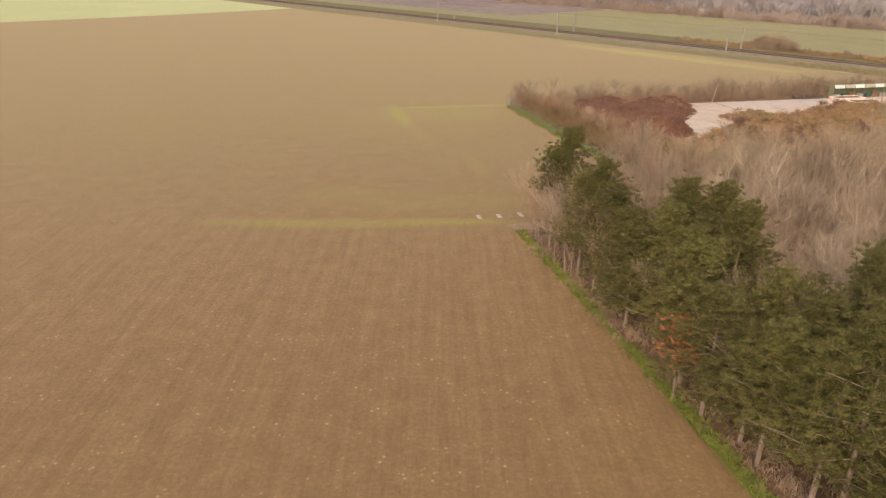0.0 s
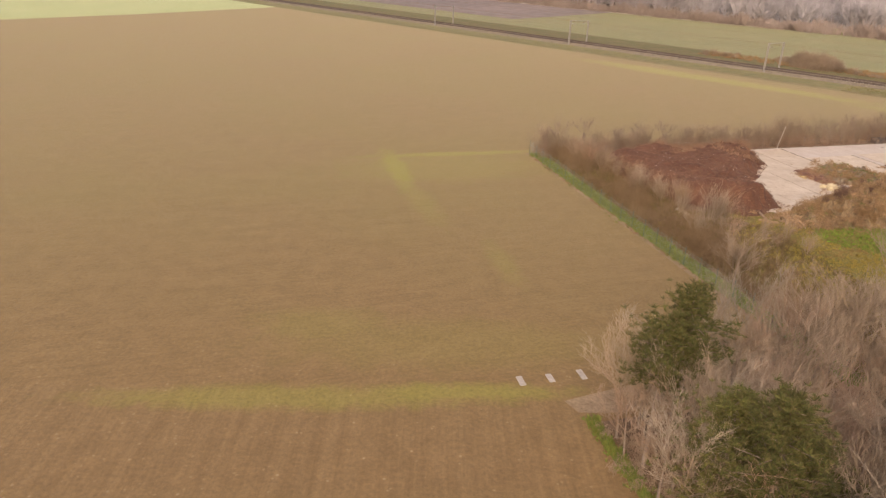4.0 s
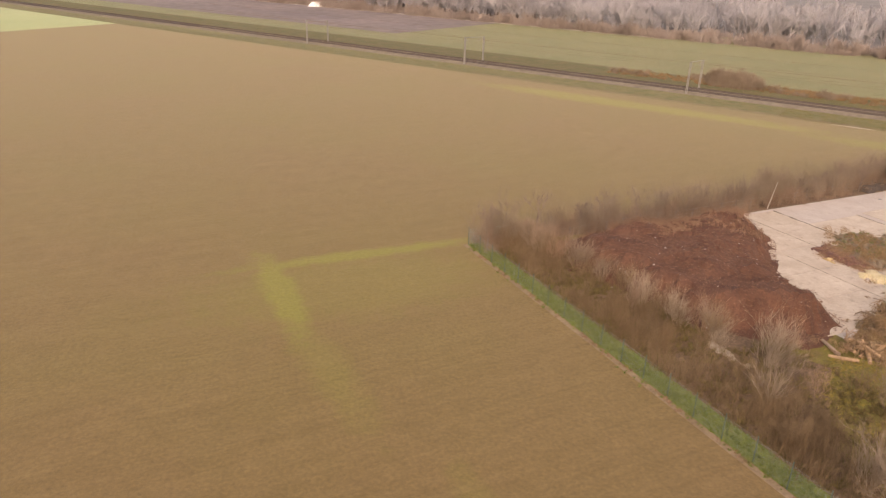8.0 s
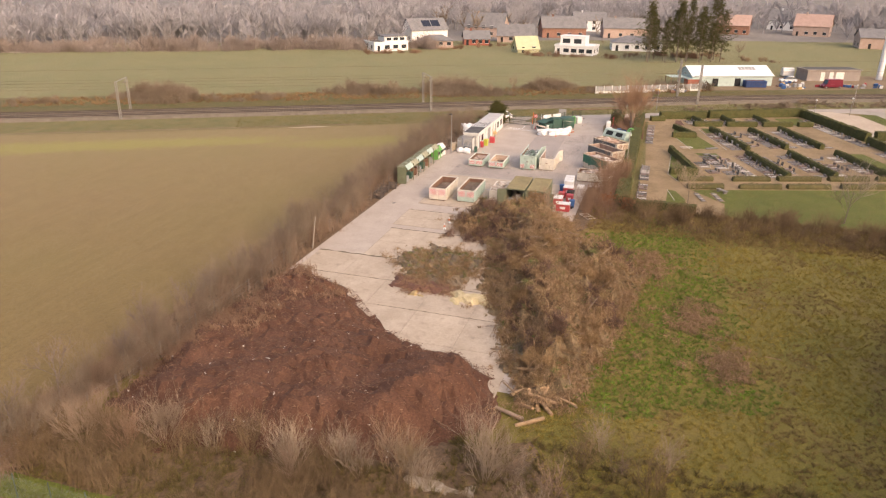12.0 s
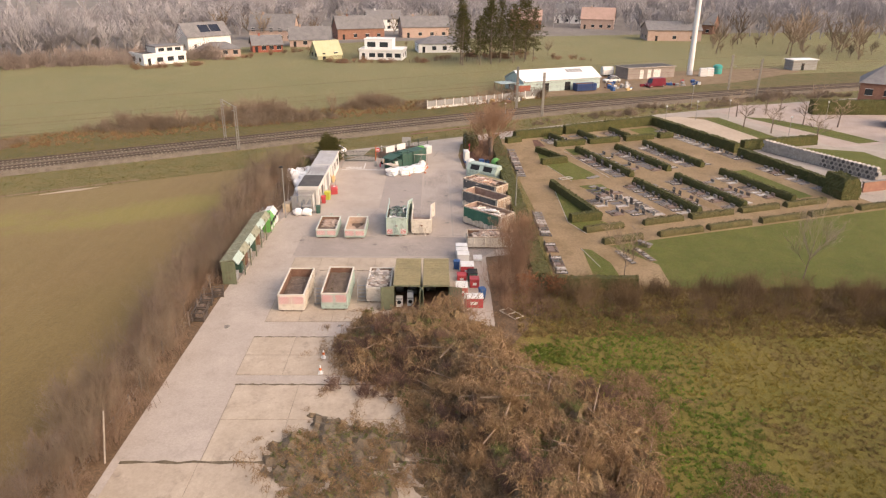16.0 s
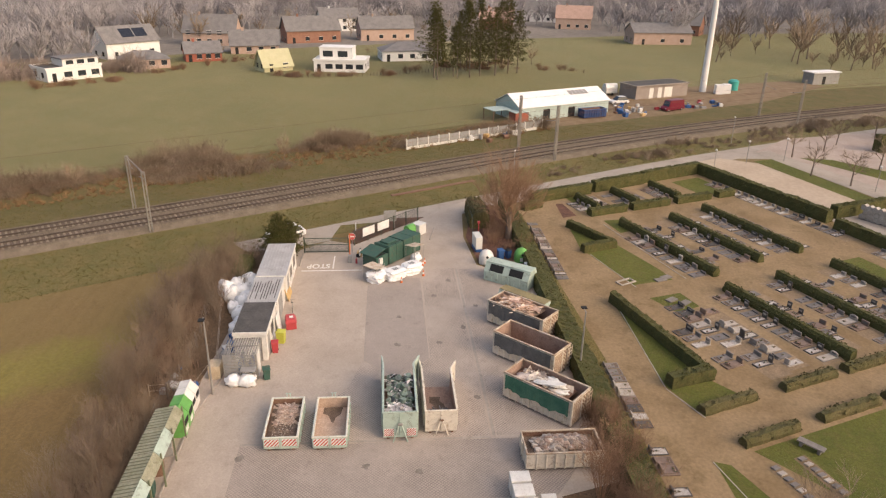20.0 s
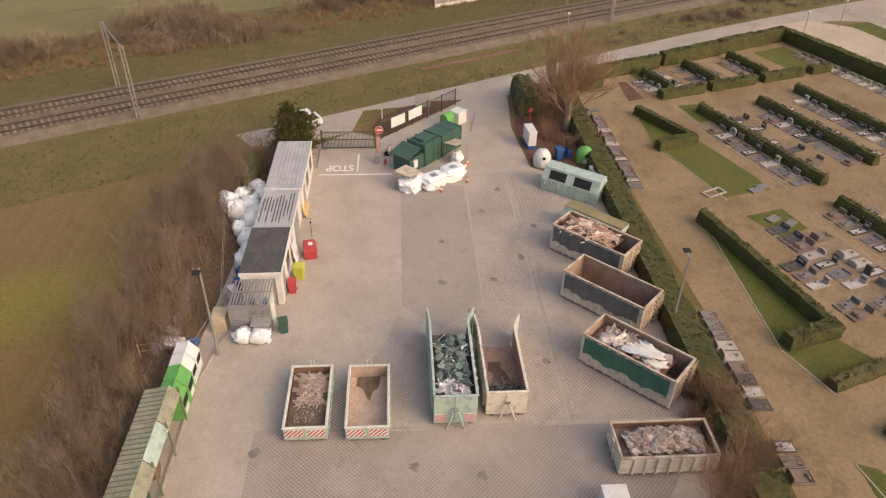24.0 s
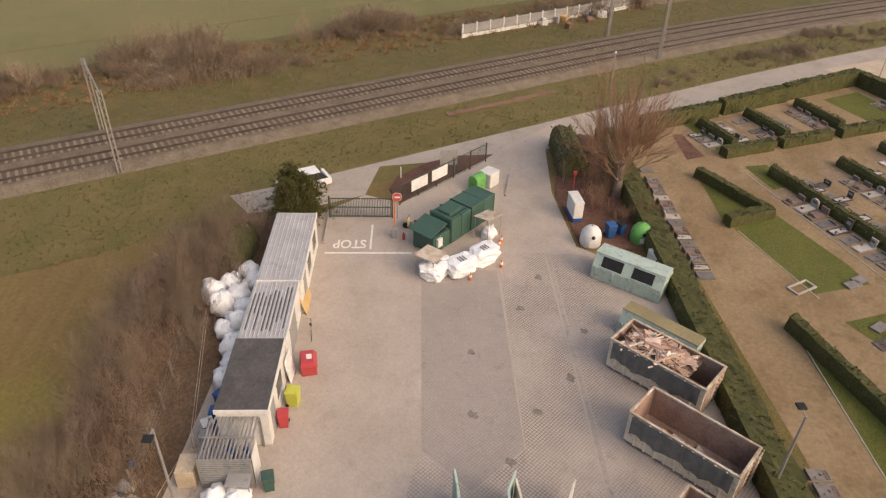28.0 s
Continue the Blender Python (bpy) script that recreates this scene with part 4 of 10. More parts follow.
# hedgerow between yard and field: fence posts, thin trees, brambles
row = {}
row_u = [-57.5, -55, -51.2, -46.4, -42, -38.5, -33.6, -30.2, -27.5, -24, -20.6, -15.5, -11.4, -7.2, -3.6, 0.8, 3.4, 7, 10.2, 13.8, 17.5, 20.4, 24.1, 27.8, 30.5, 33.2, 36.4, 39, 41.5, 44.6, 47.5]
for i, u in enumerate(row_u):
    k = i % 3
    v = 8.2 + rr.uniform(-0.9, 1.2) + (1.0 if u > 20 else 0)
    m = at_yard(u, v, 0, rr.uniform(0, 360)) @ Matrix.Scale(rr.uniform(0.6, 0.95), 4)
    if k not in row:
        row[k] = tree_kind("hedgerow_tree", bare_tree_data(60 + k, (4.2, 4.8, 4.5)[k], 6, 5, 4, (0.45, 0.6, 0.5)[k], 0.45, 0.3, 0.07, 0.7), mat("dark_hedgerow_bark", (0.14, 0.1, 0.075), (0.2, 0.148, 0.115), 2.0, 0.95, grain=0.35), at_yard(u, v), "thin leafless hedgerow tree between yard and field", "tree", "trees of the hedgerow")
    else:
        copy_thing(row[k], m)
brm = [bramble_mesh(s, 1.0, 1.3, 24, 0.012) for s in (71, 72, 73)] + [bush_mesh(s, 0.8, 1.9, 9, 2, 0.01, 5) for s in (74, 75)]


def hedgerow_spot():
    u = rr.uniform(-58.5, 53)
    lo = 7.7 if -3 < u < 8 else 5.9 if u < 26 else (5.6 if u < 44 else 3.6)
    hi = 10.4 if u < 10 else (11.6 if u < 46 else 9)
    return u, rr.uniform(lo, hi)


pl = [(*yard(*hedgerow_spot())[:2], 0, rr.uniform(0, 6.3), 0, rr.uniform(0.6, 1.15)) for _ in range(620)]
structure("hedgerow_saplings", strewn("hedgerow_saplings", [bush_mesh(s, 0.75, 3.0, 8, 2, 0.009, 6) for s in (76, 77, 78)], [(*yard(*hedgerow_spot())[:2], 0, rr.uniform(0, 6.3), 0, rr.uniform(0.6, 1.1)) for _ in range(330)], TWIG), None, "thin upright leafless saplings of the hedgerow", "saplings", kind="stuff")
structure("hedgerow_brambles", strewn("hedgerow_brambles", brm, pl, TWIG_WARM), None, "reddish brown brambles and saplings of the hedgerow", "hedgerow", kind="stuff")
post_fence = thing("post_fence", Matrix.Identity(4), "old grey posts of a wire fence in the hedgerow", "fence")
pm = Mesh().box(-0.06, 0.06, -0.06, 0.06, 0, 1.5, 0.02).data("post", BARK)
for i in range(44):
    part("post", pm, None, post_fence, at=at_yard(-58.5 + i * 2.5, 6.6 + 0.25 * math.sin(i), 0, i * 7))
for z in (0.5, 0.9, 1.35):
    w = Mesh()
    for i in range(43):
        w.tube(yard(-58.5 + i * 2.5, 6.6 + 0.25 * math.sin(i), z), yard(-56 + i * 2.5, 6.6 + 0.25 * math.sin(i + 1), z), 0.006, None, 3, False)
    part("wire", w, STEEL, post_fence)
for u, v, h, tx in ((-18.9, 5.9, 3.6, 9),):
    thing("leaning_pole", at_yard(u, v) @ pose(0, 0, 0, 4, tx, 0), "thin pale leaning pole at the concrete's edge", "pole", mesh=Mesh().tube((0, 0, -0.1), (0, 0, h), 0.06, 0.05, 8), material=PALE_POLE)

# wire fence on the field side
WIRE = bpy.data.materials.new("green_wire_mesh")
WIRE.use_nodes = True
wn = WIRE.node_tree
wb = wn.nodes["Principled BSDF"]
wb.inputs["Base Color"].default_value, wb.inputs["Roughness"].default_value = (0.24, 0.27, 0.24, 1), 0.6
mp = wn.nodes.new("ShaderNodeMapping")
mp.inputs["Rotation"].default_value = (radians(45), 0, 0)
wn.links.new(wn.nodes.new("ShaderNodeTexCoord").outputs["Object"], mp.inputs[0])
br = wn.nodes.new("ShaderNodeTexBrick")
br.offset, br.inputs["Scale"].default_value, br.inputs["Brick Width"].default_value, br.inputs["Row Height"].default_value, br.inputs["Mortar Size"].default_value = 0, 1, 0.075, 0.075, 0.0026
swz = wn.nodes.new("ShaderNodeSeparateXYZ")
cmb = wn.nodes.new("ShaderNodeCombineXYZ")
wn.links.new(mp.outputs[0], swz.inputs[0])
wn.links.new(swz.outputs[1], cmb.inputs[0])
wn.links.new(swz.outputs[2], cmb.inputs[1])
wn.links.new(cmb.outputs[0], br.inputs[0])
wn.links.new(br.outputs["Fac"], wb.inputs["Alpha"])
wire_fence = thing("wire_fence", at_yard(-59.45, 9.0), "green wire mesh fence on thin posts along the field", "fence")
pst = Mesh().tube((0, 0, 0), (0, 0, 2.0), 0.035, None, 7).data("post", mat("green_coated_steel", (0.06, 0.085, 0.065), (0.085, 0.11, 0.085), 1.0, 0.5))
for i in range(25):
    part("post", pst, None, wire_fence, at=pose(0, -2.5 * i, 0))
    if i < 24:
        pan = Mesh().add([(0, -2.5 * i - 0.04, 0.03), (0, -2.5 * i - 2.46, 0.03), (0, -2.5 * i - 2.46, 1.8), (0, -2.5 * i - 0.04, 1.8)], [(0, 1, 2, 3)])
        part("mesh_panel", pan, WIRE, wire_fence)
part("mesh_panel", Mesh().add([(0.05, 0, 0.03), (4.5, -0.3, 0.03), (4.5, -0.3, 1.8), (0.05, 0, 1.8)], [(0, 1, 2, 3)]), WIRE, wire_fence)
# tall grass below the fence, and scrub inside it
gr = [tuft(random.Random(s), 26, 0.5, 0.012, 0.8) for s in (81, 82)]
pl = [(*yard(-58.75 + rr.gauss(0, 0.5), rr.uniform(-52, 8.6))[:2], 0.04, rr.uniform(0, 6.3), 0, rr.uniform(0.3, 0.75)) for _ in range(2600)]
structure("fence_grass", strewn("fence_grass", gr, pl, TUFT_GREEN), None, "tall green grass along the wire fence", "grass", kind="stuff")
pl = [(*yard(-59.75 + rr.gauss(0, 0.14), v)[:2], 0.02, rr.uniform(0, 6.3), 0, rr.uniform(0.25, 0.6)) for v in [rr.uniform(-52, 8.6) for _ in range(420)] if noise.noise(Vector((v * 0.35, 5, 0))) > -0.05]
structure("dead_leaves", strewn("dead_leaves", [tuft(random.Random(83), 16, 0.4, 0.025, 0.2)], pl, TUFT_DEAD), None, "pale brown dead weeds along the field margin", "weeds", kind="stuff")
pl = []
for _ in range(760):
    u, v = rr.uniform(-57.4, -51), rr.uniform(-50, 8.4)
    if u < -58 + 3.5 + 2.5 * math.sin(v * 0.4) or rr.random() < 0.25:
        pl.append((*yard(u, v)[:2], 0, rr.uniform(0, 6.3), 0, rr.uniform(0.5, 1.2)))
structure("scrub_grass", strewn("scrub_grass", [tuft(random.Random(s), 24, 0.55, 0.014, 0.5) for s in (84, 85)], [(*yard(u, v)[:2], 0.03, rr.uniform(0, 6.3), 0, rr.uniform(0.5, 1.2)) for u, v in [(rr.uniform(-57.6, -45 if v0 < -18 else -50.5), v0) for v0 in [rr.uniform(-52, 8.6) for _ in range(3400)]]], island_mat("olive_dead_grass", [(0.125, 0.088, 0.03), (0.17, 0.12, 0.045), (0.12, 0.1, 0.026), (0.105, 0.066, 0.03)])), None, "tangled olive brown grass inside the fence", "grass", kind="stuff")
structure("fence_scrub", strewn("fence_scrub", brm, pl, TWIG_BROWN), None, "brown scrub and saplings inside the wire fence", "scrub", kind="stuff")
for i, (u, v, s, mt) in enumerate(((-54, 4.5, 1.3, TWIG_PALE), (-52.5, -0.5, 1.35, TWIG_PALE), (-53.8, 1.5, 1.2, TWIG_RED), (-52, -9.5, 1.25, TWIG), (-51, -12.5, 1.15, TWIG), (-49.5, -21, 1.5, TWIG), (-53.5, -24.5, 1.2, TWIG), (-55, -33, 1.4, TWIG), (-55.5, 7.2, 1.2, TWIG), (-50.5, -16.5, 1.1, TWIG))):
    thing("bare_shrub", at_yard(u, v, 0, 40 * i) @ Matrix.Scale(s, 4), "leafless many-stemmed shrub inside the fence", "shrub", "shrubs inside the fence", bush_mesh(90 + i, 1.2, 2.1, 26, 2, 0.014, 5), mt)
sr = random.Random(95)
for i in range(24):
    v = 4.0 - 1.55 * i + sr.gauss(0, 0.5)
    u = -51.2 + sr.gauss(0, 1.3) + (3.5 if v < -18 else 0)
    thing("bare_shrub", at_yard(u, v, 0, 47 * i) @ Matrix.Scale(sr.uniform(0.8, 1.35), 4), "thin brown leafless shrub at the foot of the compost", "shrub", "shrubs inside the fence", bush_mesh(900 + i, 1.1, 2.0, 18, 2, 0.01, 5), (TWIG_WARM, TWIG_BROWN, TWIG)[i % 3])
tree_kind("meadow_tree", bare_tree_data(57, 6.5, 8, 6, 4, 0.8, 0.3, 0.2, 0.08, 0.75), TWIG, at_yard(-58.0, -36.5), "leafless olive grey tree behind the wire fence", "tree")


def heap(name, outline, height, label, category, material, seed, step=0.55, rough=0.5, ragged=1.1, slope=1.55):
    """Loose material tipped in a heap: highest inside its outline, lumpy all over."""
    xs, ys = [p[0] for p in outline], [p[1] for p in outline]
    nx, ny = int((max(xs) - min(xs)) / step) + 1, int((max(ys) - min(ys)) / step) + 1
    off = Vector((seed * 7.1, seed * 2.3, 0))

    def edge(x, y):
        best = 99
        for i in range(len(outline)):
            a, b = Vector((*outline[i - 1], 0)), Vector((*outline[i], 0))
            p = Vector((x, y, 0))
            t = max(0, min(1, (p - a).dot(b - a) / (b - a).length_squared))
            best = min(best, (p - a - (b - a) * t).length)
        return best if inside((x, y), outline) else -best
    zz, me = {}, Mesh()
    for i in range(nx + 1):
        for j in range(ny + 1):
            x, y = min(xs) + i * step, min(ys) + j * step
            d = edge(x, y) + noise.noise(Vector((x, y, 0)) * 0.45 + off) * ragged + noise.noise(Vector((x, y, 3)) * 1.4 + off) * ragged * 0.5
            if d > -step * 1.5:
                k = max(0.0, min(1.0, d / (height * slope)))
                z = height * (k * k * (3 - 2 * k)) * (0.78 + 0.35 * noise.noise(Vector((x, y, 0)) * 0.22 + off))
                z += (noise.noise(Vector((x, y, 0)) * 1.3 + off) * 0.5 + noise.noise(Vector((x, y, 0)) * 3.1 + off) * 0.25) * rough * min(1, max(0, d) * 0.8) + noise.noise(Vector((x, y, 5)) * 0.5 + off) * 0.4 * rough * min(1, max(0, d) * 0.5)
                zz[i, j] = (len(me.v), max(0.0, z))
                jx, jy = rr.uniform(-0.2, 0.2) * step, rr.uniform(-0.2, 0.2) * step
                me.v.append((x + jx, y + jy, max(-0.05, z) if d > 0 else -0.12))
    for i in range(nx):
        for j in range(ny):
            q = [(i, j), (i + 1, j), (i + 1, j + 1), (i, j + 1)]
            if all(k in zz for k in q):
                me.f.append(tuple(zz[k][0] for k in q))
    ob = thing(name, Matrix.Translation(yard(0, 0, 0.1)) @ pose(0, 0, 0, 0, 0, YAW), label, category)
    part("body", me, material, ob)

    def top(x, y):
        i, j = round((x - min(xs)) / step), round((y - min(ys)) / step)
        return zz.get((i, j), (0, 0))[1]
    return ob, top


MULCH = mat("shredded_compost", (0.082, 0.037, 0.021), (0.122, 0.058, 0.034), 0.35, 0.95, relief=0.7, fine=22, grain=0.45, dist=0.08)
CHIP = island_mat("wood_chips", [(0.068, 0.031, 0.018), (0.12, 0.056, 0.032), (0.19, 0.1, 0.06), (0.082, 0.038, 0.022), (0.25, 0.155, 0.1)])
SIGN_BITS = island_mat("pale_scraps", [(0.45, 0.4, 0.34), (0.6, 0.56, 0.5), (0.36, 0.27, 0.18)])
STICKS = island_mat("cut_branches", [(0.165, 0.1, 0.05), (0.26, 0.16, 0.085), (0.36, 0.235, 0.13), (0.19, 0.115, 0.058)])
GREENS = island_mat("cut_greenery", [(0.095, 0.104, 0.03), (0.14, 0.145, 0.045), (0.19, 0.175, 0.065), (0.135, 0.122, 0.05)])
BROWNS = island_mat("withered_foliage", [(0.2, 0.118, 0.056), (0.31, 0.188, 0.096), (0.24, 0.158, 0.074), (0.17, 0.104, 0.052)])
compost_line = [(-24.6, 4.6), (-27.5, -2.8), (-31, -5.8), (-35, -9.5), (-36.2, -14), (-37.2, -18.6), (-44, -20.5), (-49.5, -15), (-51.5, -8), (-53.5, -0.5), (-50, 6.2), (-36, 6.4)]
compost, top = heap("compost_heap", compost_line, 2.6, "large heap of dark red brown shredded compost", "compost heap", MULCH, 3, 0.5, 0.6)
chips = [Mesh().box(-0.16, 0.16, -0.025, 0.025, -0.02, 0.02), Mesh().box(-0.09, 0.09, -0.05, 0.05, -0.02, 0.02), Mesh().box(-0.28, 0.28, -0.018, 0.018, -0.015, 0.015)]
pl = [(u, v, top(u, v) + rr.uniform(0, 0.06), rr.uniform(0, 6.3), rr.gauss(0, 0.4), rr.uniform(0.25, 0.7)) for u, v in scatter(rr, compost_line, 17000)]
tagged(part("chip_layer", strewn("chip_layer", chips, pl, CHIP), None, compost, "reddish shredded wood"), kind="stuff")
bits = [Mesh().box(-0.05, 0.05, -0.04, 0.04, -0.01, 0.02), Mesh().box(-0.12, 0.12, -0.015, 0.015, -0.01, 0.02), Mesh().box(-0.03, 0.03, -0.03, 0.03, -0.01, 0.02)]
tagged(part("litter_layer", strewn("litter_layer", bits, [(u, v, top(u, v) + 0.05, rr.uniform(0, 6.3), rr.gauss(0, 0.4), rr.uniform(0.5, 1.3)) for u, v in scatter(rr, compost_line, 90)], SIGN_BITS), None, compost, "pale scraps of film and wood"), kind="stuff")
rag = [bramble_mesh(s, 0.55, 0.45, 14, 0.016) for s in (101, 102)]
pl = [(u, v, top(u, v), rr.uniform(0, 6.3), 0, rr.uniform(0.5, 1.3)) for u, v in scatter(rr, [(-25, 4.6), (-30, -4), (-40, 0), (-50, 6), (-36, 6.4)], 160)]
tagged(part("branch_tangle", strewn("branch_tangle", rag, pl, TWIG_RED), None, compost), kind="stuff")

prunings_line = [(-1.2, -7.6), (-5, -6.4), (-9, -8.2), (-12, -12.4), (-20, -13.6), (-27.6, -16.4), (-36.3, -19.4), (-41.5, -21.6), (-40.5, -25), (-33, -26.4), (-24, -28), (-16, -29.4), (-9.5, -24.2), (-6, -21.4), (-1.5, -19.8), (0.7, -16.8), (0.6, -11)]
prunings, top = heap("prunings_heap", prunings_line, 2.9, "high heap of cut branches and withered garden waste", "green waste heap", mat("rotting_garden_waste", (0.135, 0.092, 0.05), (0.2, 0.138, 0.076), 0.6, 0.95, relief=0.7, fine=10, grain=0.5, dist=0.1), 9, 0.5, 2.1, 2.4, 1.9)
arch = [bramble_mesh(s, 0.9, 0.6, 18, 0.02) for s in (111, 112, 113)]
pl = [(u, v, top(u, v) - 0.05, rr.uniform(0, 6.3), rr.gauss(0, 0.25), rr.uniform(0.6, 1.3)) for u, v in scatter(rr, prunings_line, 560)]
pl += [(u + rr.gauss(0, 1.3), v + rr.gauss(0, 1.3), 0, rr.uniform(0, 6.3), rr.gauss(0, 0.25), rr.uniform(0.3, 0.7)) for u, v in prunings_line for _ in range(9)]
tagged(part("branch_tangle", strewn("branch_tangle", arch, pl, STICKS), None, prunings), kind="stuff")
fol = [tuft(random.Random(s), 24, 0.3, 0.013, 0.1) for s in (121, 122, 123)]
sheaf = [tuft(random.Random(s), 26, 0.62, 0.01, 0.05) for s in (124, 125, 126)]
pts = scatter(rr, prunings_line, 8600)
TANS = island_mat("straw_coloured_cuttings", [(0.28, 0.19, 0.085), (0.36, 0.25, 0.118), (0.23, 0.152, 0.07), (0.41, 0.3, 0.165)])
for nm, mt, lo, hi in (("withered_foliage", BROWNS, -0.22, 0.2), ("green_foliage", GREENS, 0.2, 9), ("straw_foliage", TANS, -9, -0.22)):
    pl = []
    for u, v in pts:
        k = noise.noise(Vector((u * 0.45, v * 0.45, 4))) + 0.5 * noise.noise(Vector((u * 1.1, v * 1.1, 9))) + rr.gauss(0, 0.05)
        if lo < k <= hi:
            turn = 6.3 * noise.noise(Vector((u * 0.5, v * 0.5, 14))) + rr.gauss(0, 0.4)
            pl.append((u, v, top(u, v) - 0.02, turn, 0.7 + rr.gauss(0, 0.35), rr.uniform(0.45, 1.15)))
    tagged(part(nm, strewn(nm, fol + sheaf, pl, mt), None, prunings), kind="stuff")
long_ = [Mesh().tube((-1.2, 0, 0), (1.2, 0.1, 0.1), 0.035, 0.02, 4, False), Mesh().tube((-0.8, 0, 0), (0.8, -0.1, 0.15), 0.05, 0.03, 5, False)]
pl = [(u, v, top(u, v) + 0.12, rr.uniform(0, 6.3), rr.gauss(0, 0.3), rr.uniform(0.5, 1.4)) for u, v in scatter(rr, prunings_line, 210)]
tagged(part("loose_branch_layer", strewn("loose_branch_layer", long_, pl, TWIG_PALE), None, prunings, "pale broken branches"), kind="stuff")
# whole shrubs and bundles thrown on the heap
MAROON = island_mat("maroon_twigs", [(0.12, 0.066, 0.046), (0.17, 0.1, 0.07), (0.1, 0.062, 0.045), (0.21, 0.13, 0.092)])
FRESH = island_mat("fresh_cut_leaves", [(0.08, 0.115, 0.02), (0.12, 0.155, 0.03), (0.16, 0.18, 0.045)])
shrub = [bush_mesh(s, 1.15, 1.15, 24, 2, 0.014, 6) for s in (221, 222, 223)]
frond = [tuft(random.Random(s), 40, 0.8, 0.01, 0.15) for s in (224, 225)]
leafy = [tuft(random.Random(s), 60, 0.4, 0.022, 0.4) for s in (226, 227)]
hq = random.Random(228)
for nm, mt, kinds, n, spots_, lab in (
        ("dark_shrub_layer", MAROON, shrub, 16, ((-10.3, -11.4, 1.6), (-6, -9.4, 1.6), (-9, -13.6, 1.5), (-17, -15.5, 1.4), (-23, -20, 1.6), (-29, -20, 1.5), (-34, -23, 1.5), (-14, -25.5, 1.3), (-26, -25.5, 1.4)), "dark maroon cut shrubs"),
        ("brown_shrub_layer", BROWNS, shrub, 15, ((-13, -16.5, 1.8), (-18, -20, 1.8), (-22, -24.5, 1.6), (-27, -18.5, 1.4), (-31, -24.4, 1.5), (-8, -18.5, 1.6), (-36, -22, 1.4), (-20.5, -17, 1.3)), "rust brown withered shrubs"),
        ("fresh_cuttings", FRESH, leafy, 14, ((-14.5, -19.1, 0.7), (-5.4, -15.4, 0.6), (-25, -22.4, 0.8), (-33, -21.4, 0.6), (-16.5, -21.5, 0.5), (-19.9, -18.4, 0.4)), "fresh green cut leaves"),
        ("straw_bundles", TANS, frond, 12, ((-19.6, -23.2, 0.7), (-11, -17.3, 0.6), (-24, -18.2, 0.7), (-29.5, -22.4, 0.8), (-15.5, -23.4, 0.5), (-36.5, -24, 0.6)), "bundles of dry straw-coloured fronds")):
    pl = []
    for cu, cv, sp in spots_:
        for _ in range(n):
            u, v = cu + hq.gauss(0, sp * 0.75), cv + hq.gauss(0, sp * 0.75)
            pl.append((u, v, max(0, top(u, v) - 0.15), hq.uniform(0, 6.3), hq.gauss(0, 0.6), hq.uniform(0.45, 0.95)))
    tagged(part(nm, strewn(nm, kinds, pl, mt), None, prunings, lab), kind="stuff")
part("branch_fan", bush_mesh(229, 1.8, 2.3, 30, 2, 0.022, 4), TWIG_WARM, prunings, "fan of long reddish branches", at=pose(-3.1, -16.8, max(0.3, top(-3.1, -16.8) - 0.3), 20, 35, 0))
rt = Mesh()
for i in range(9):
    a_ = hq.uniform(0, 6.3)
    rt.tube((0, 0, 0.3), (math.cos(a_) * hq.uniform(0.5, 1.0), math.sin(a_) * hq.uniform(0.5, 1.0), hq.uniform(0.05, 0.9)), 0.16, 0.05, 6)
thing("root_stump", at_yard(-16.6, -27.6, 0.02, 30), "grey uprooted stump with broken roots beside the heap", "stump", mesh=rt.blob((0, 0, 0.35), (0.5, 0.4, 0.35), 230, 0.4, 8), material=TWIG_PALE)
pl = [(*yard(-5.8 + hq.gauss(0, 1.0), -23.4 + hq.gauss(0, 1.1))[:2], 0.03, hq.uniform(0, 6.3), 0, hq.uniform(0.4, 0.9)) for _ in range(170)]
structure("weed_patch", strewn("weed_patch", leafy[:1], pl, island_mat("weed_leaves", [(0.1, 0.145, 0.02), (0.15, 0.19, 0.03), (0.17, 0.17, 0.035)])), None, "bright green weeds at the foot of the heap", "weeds", kind="stuff")
for nm, cu, cv, n, lab in (("branch_debris", -24, -33.5, 90, "brown branches and sods spilled into the weeds"), ("branch_debris", -31, -36, 70, "brown branches and sods spilled into the weeds"), ("branch_debris", -12, -29.5, 80, "grey stumps and broken branches at the heap's foot")):
    db = thing(nm, at_yard(cu, cv, 0.04), lab, "branches", "spilled branches")
    pl = [(rr.gauss(0, 1.7), rr.gauss(0, 1.1), rr.uniform(0, 0.25), rr.uniform(0, 6.3), rr.gauss(0, 0.3), rr.uniform(0.3, 0.9)) for _ in range(n)]
    tagged(part("tangle", strewn("tangle", arch + long_, pl, STICKS), None, db), kind="stuff")
    pl = [(rr.gauss(0, 1.8), rr.gauss(0, 1.2), 0, rr.uniform(0, 6.3), rr.gauss(0, 0.6), rr.uniform(0.4, 0.9)) for _ in range(n * 2)]
    tagged(part("dead_foliage", strewn("dead_foliage", fol, pl, BROWNS), None, db), kind="stuff")
logs = thing("log_stack", at_yard(-39, -22.6, 0.05), "heap of split pale logs and stumps at the prunings' foot", "logs")
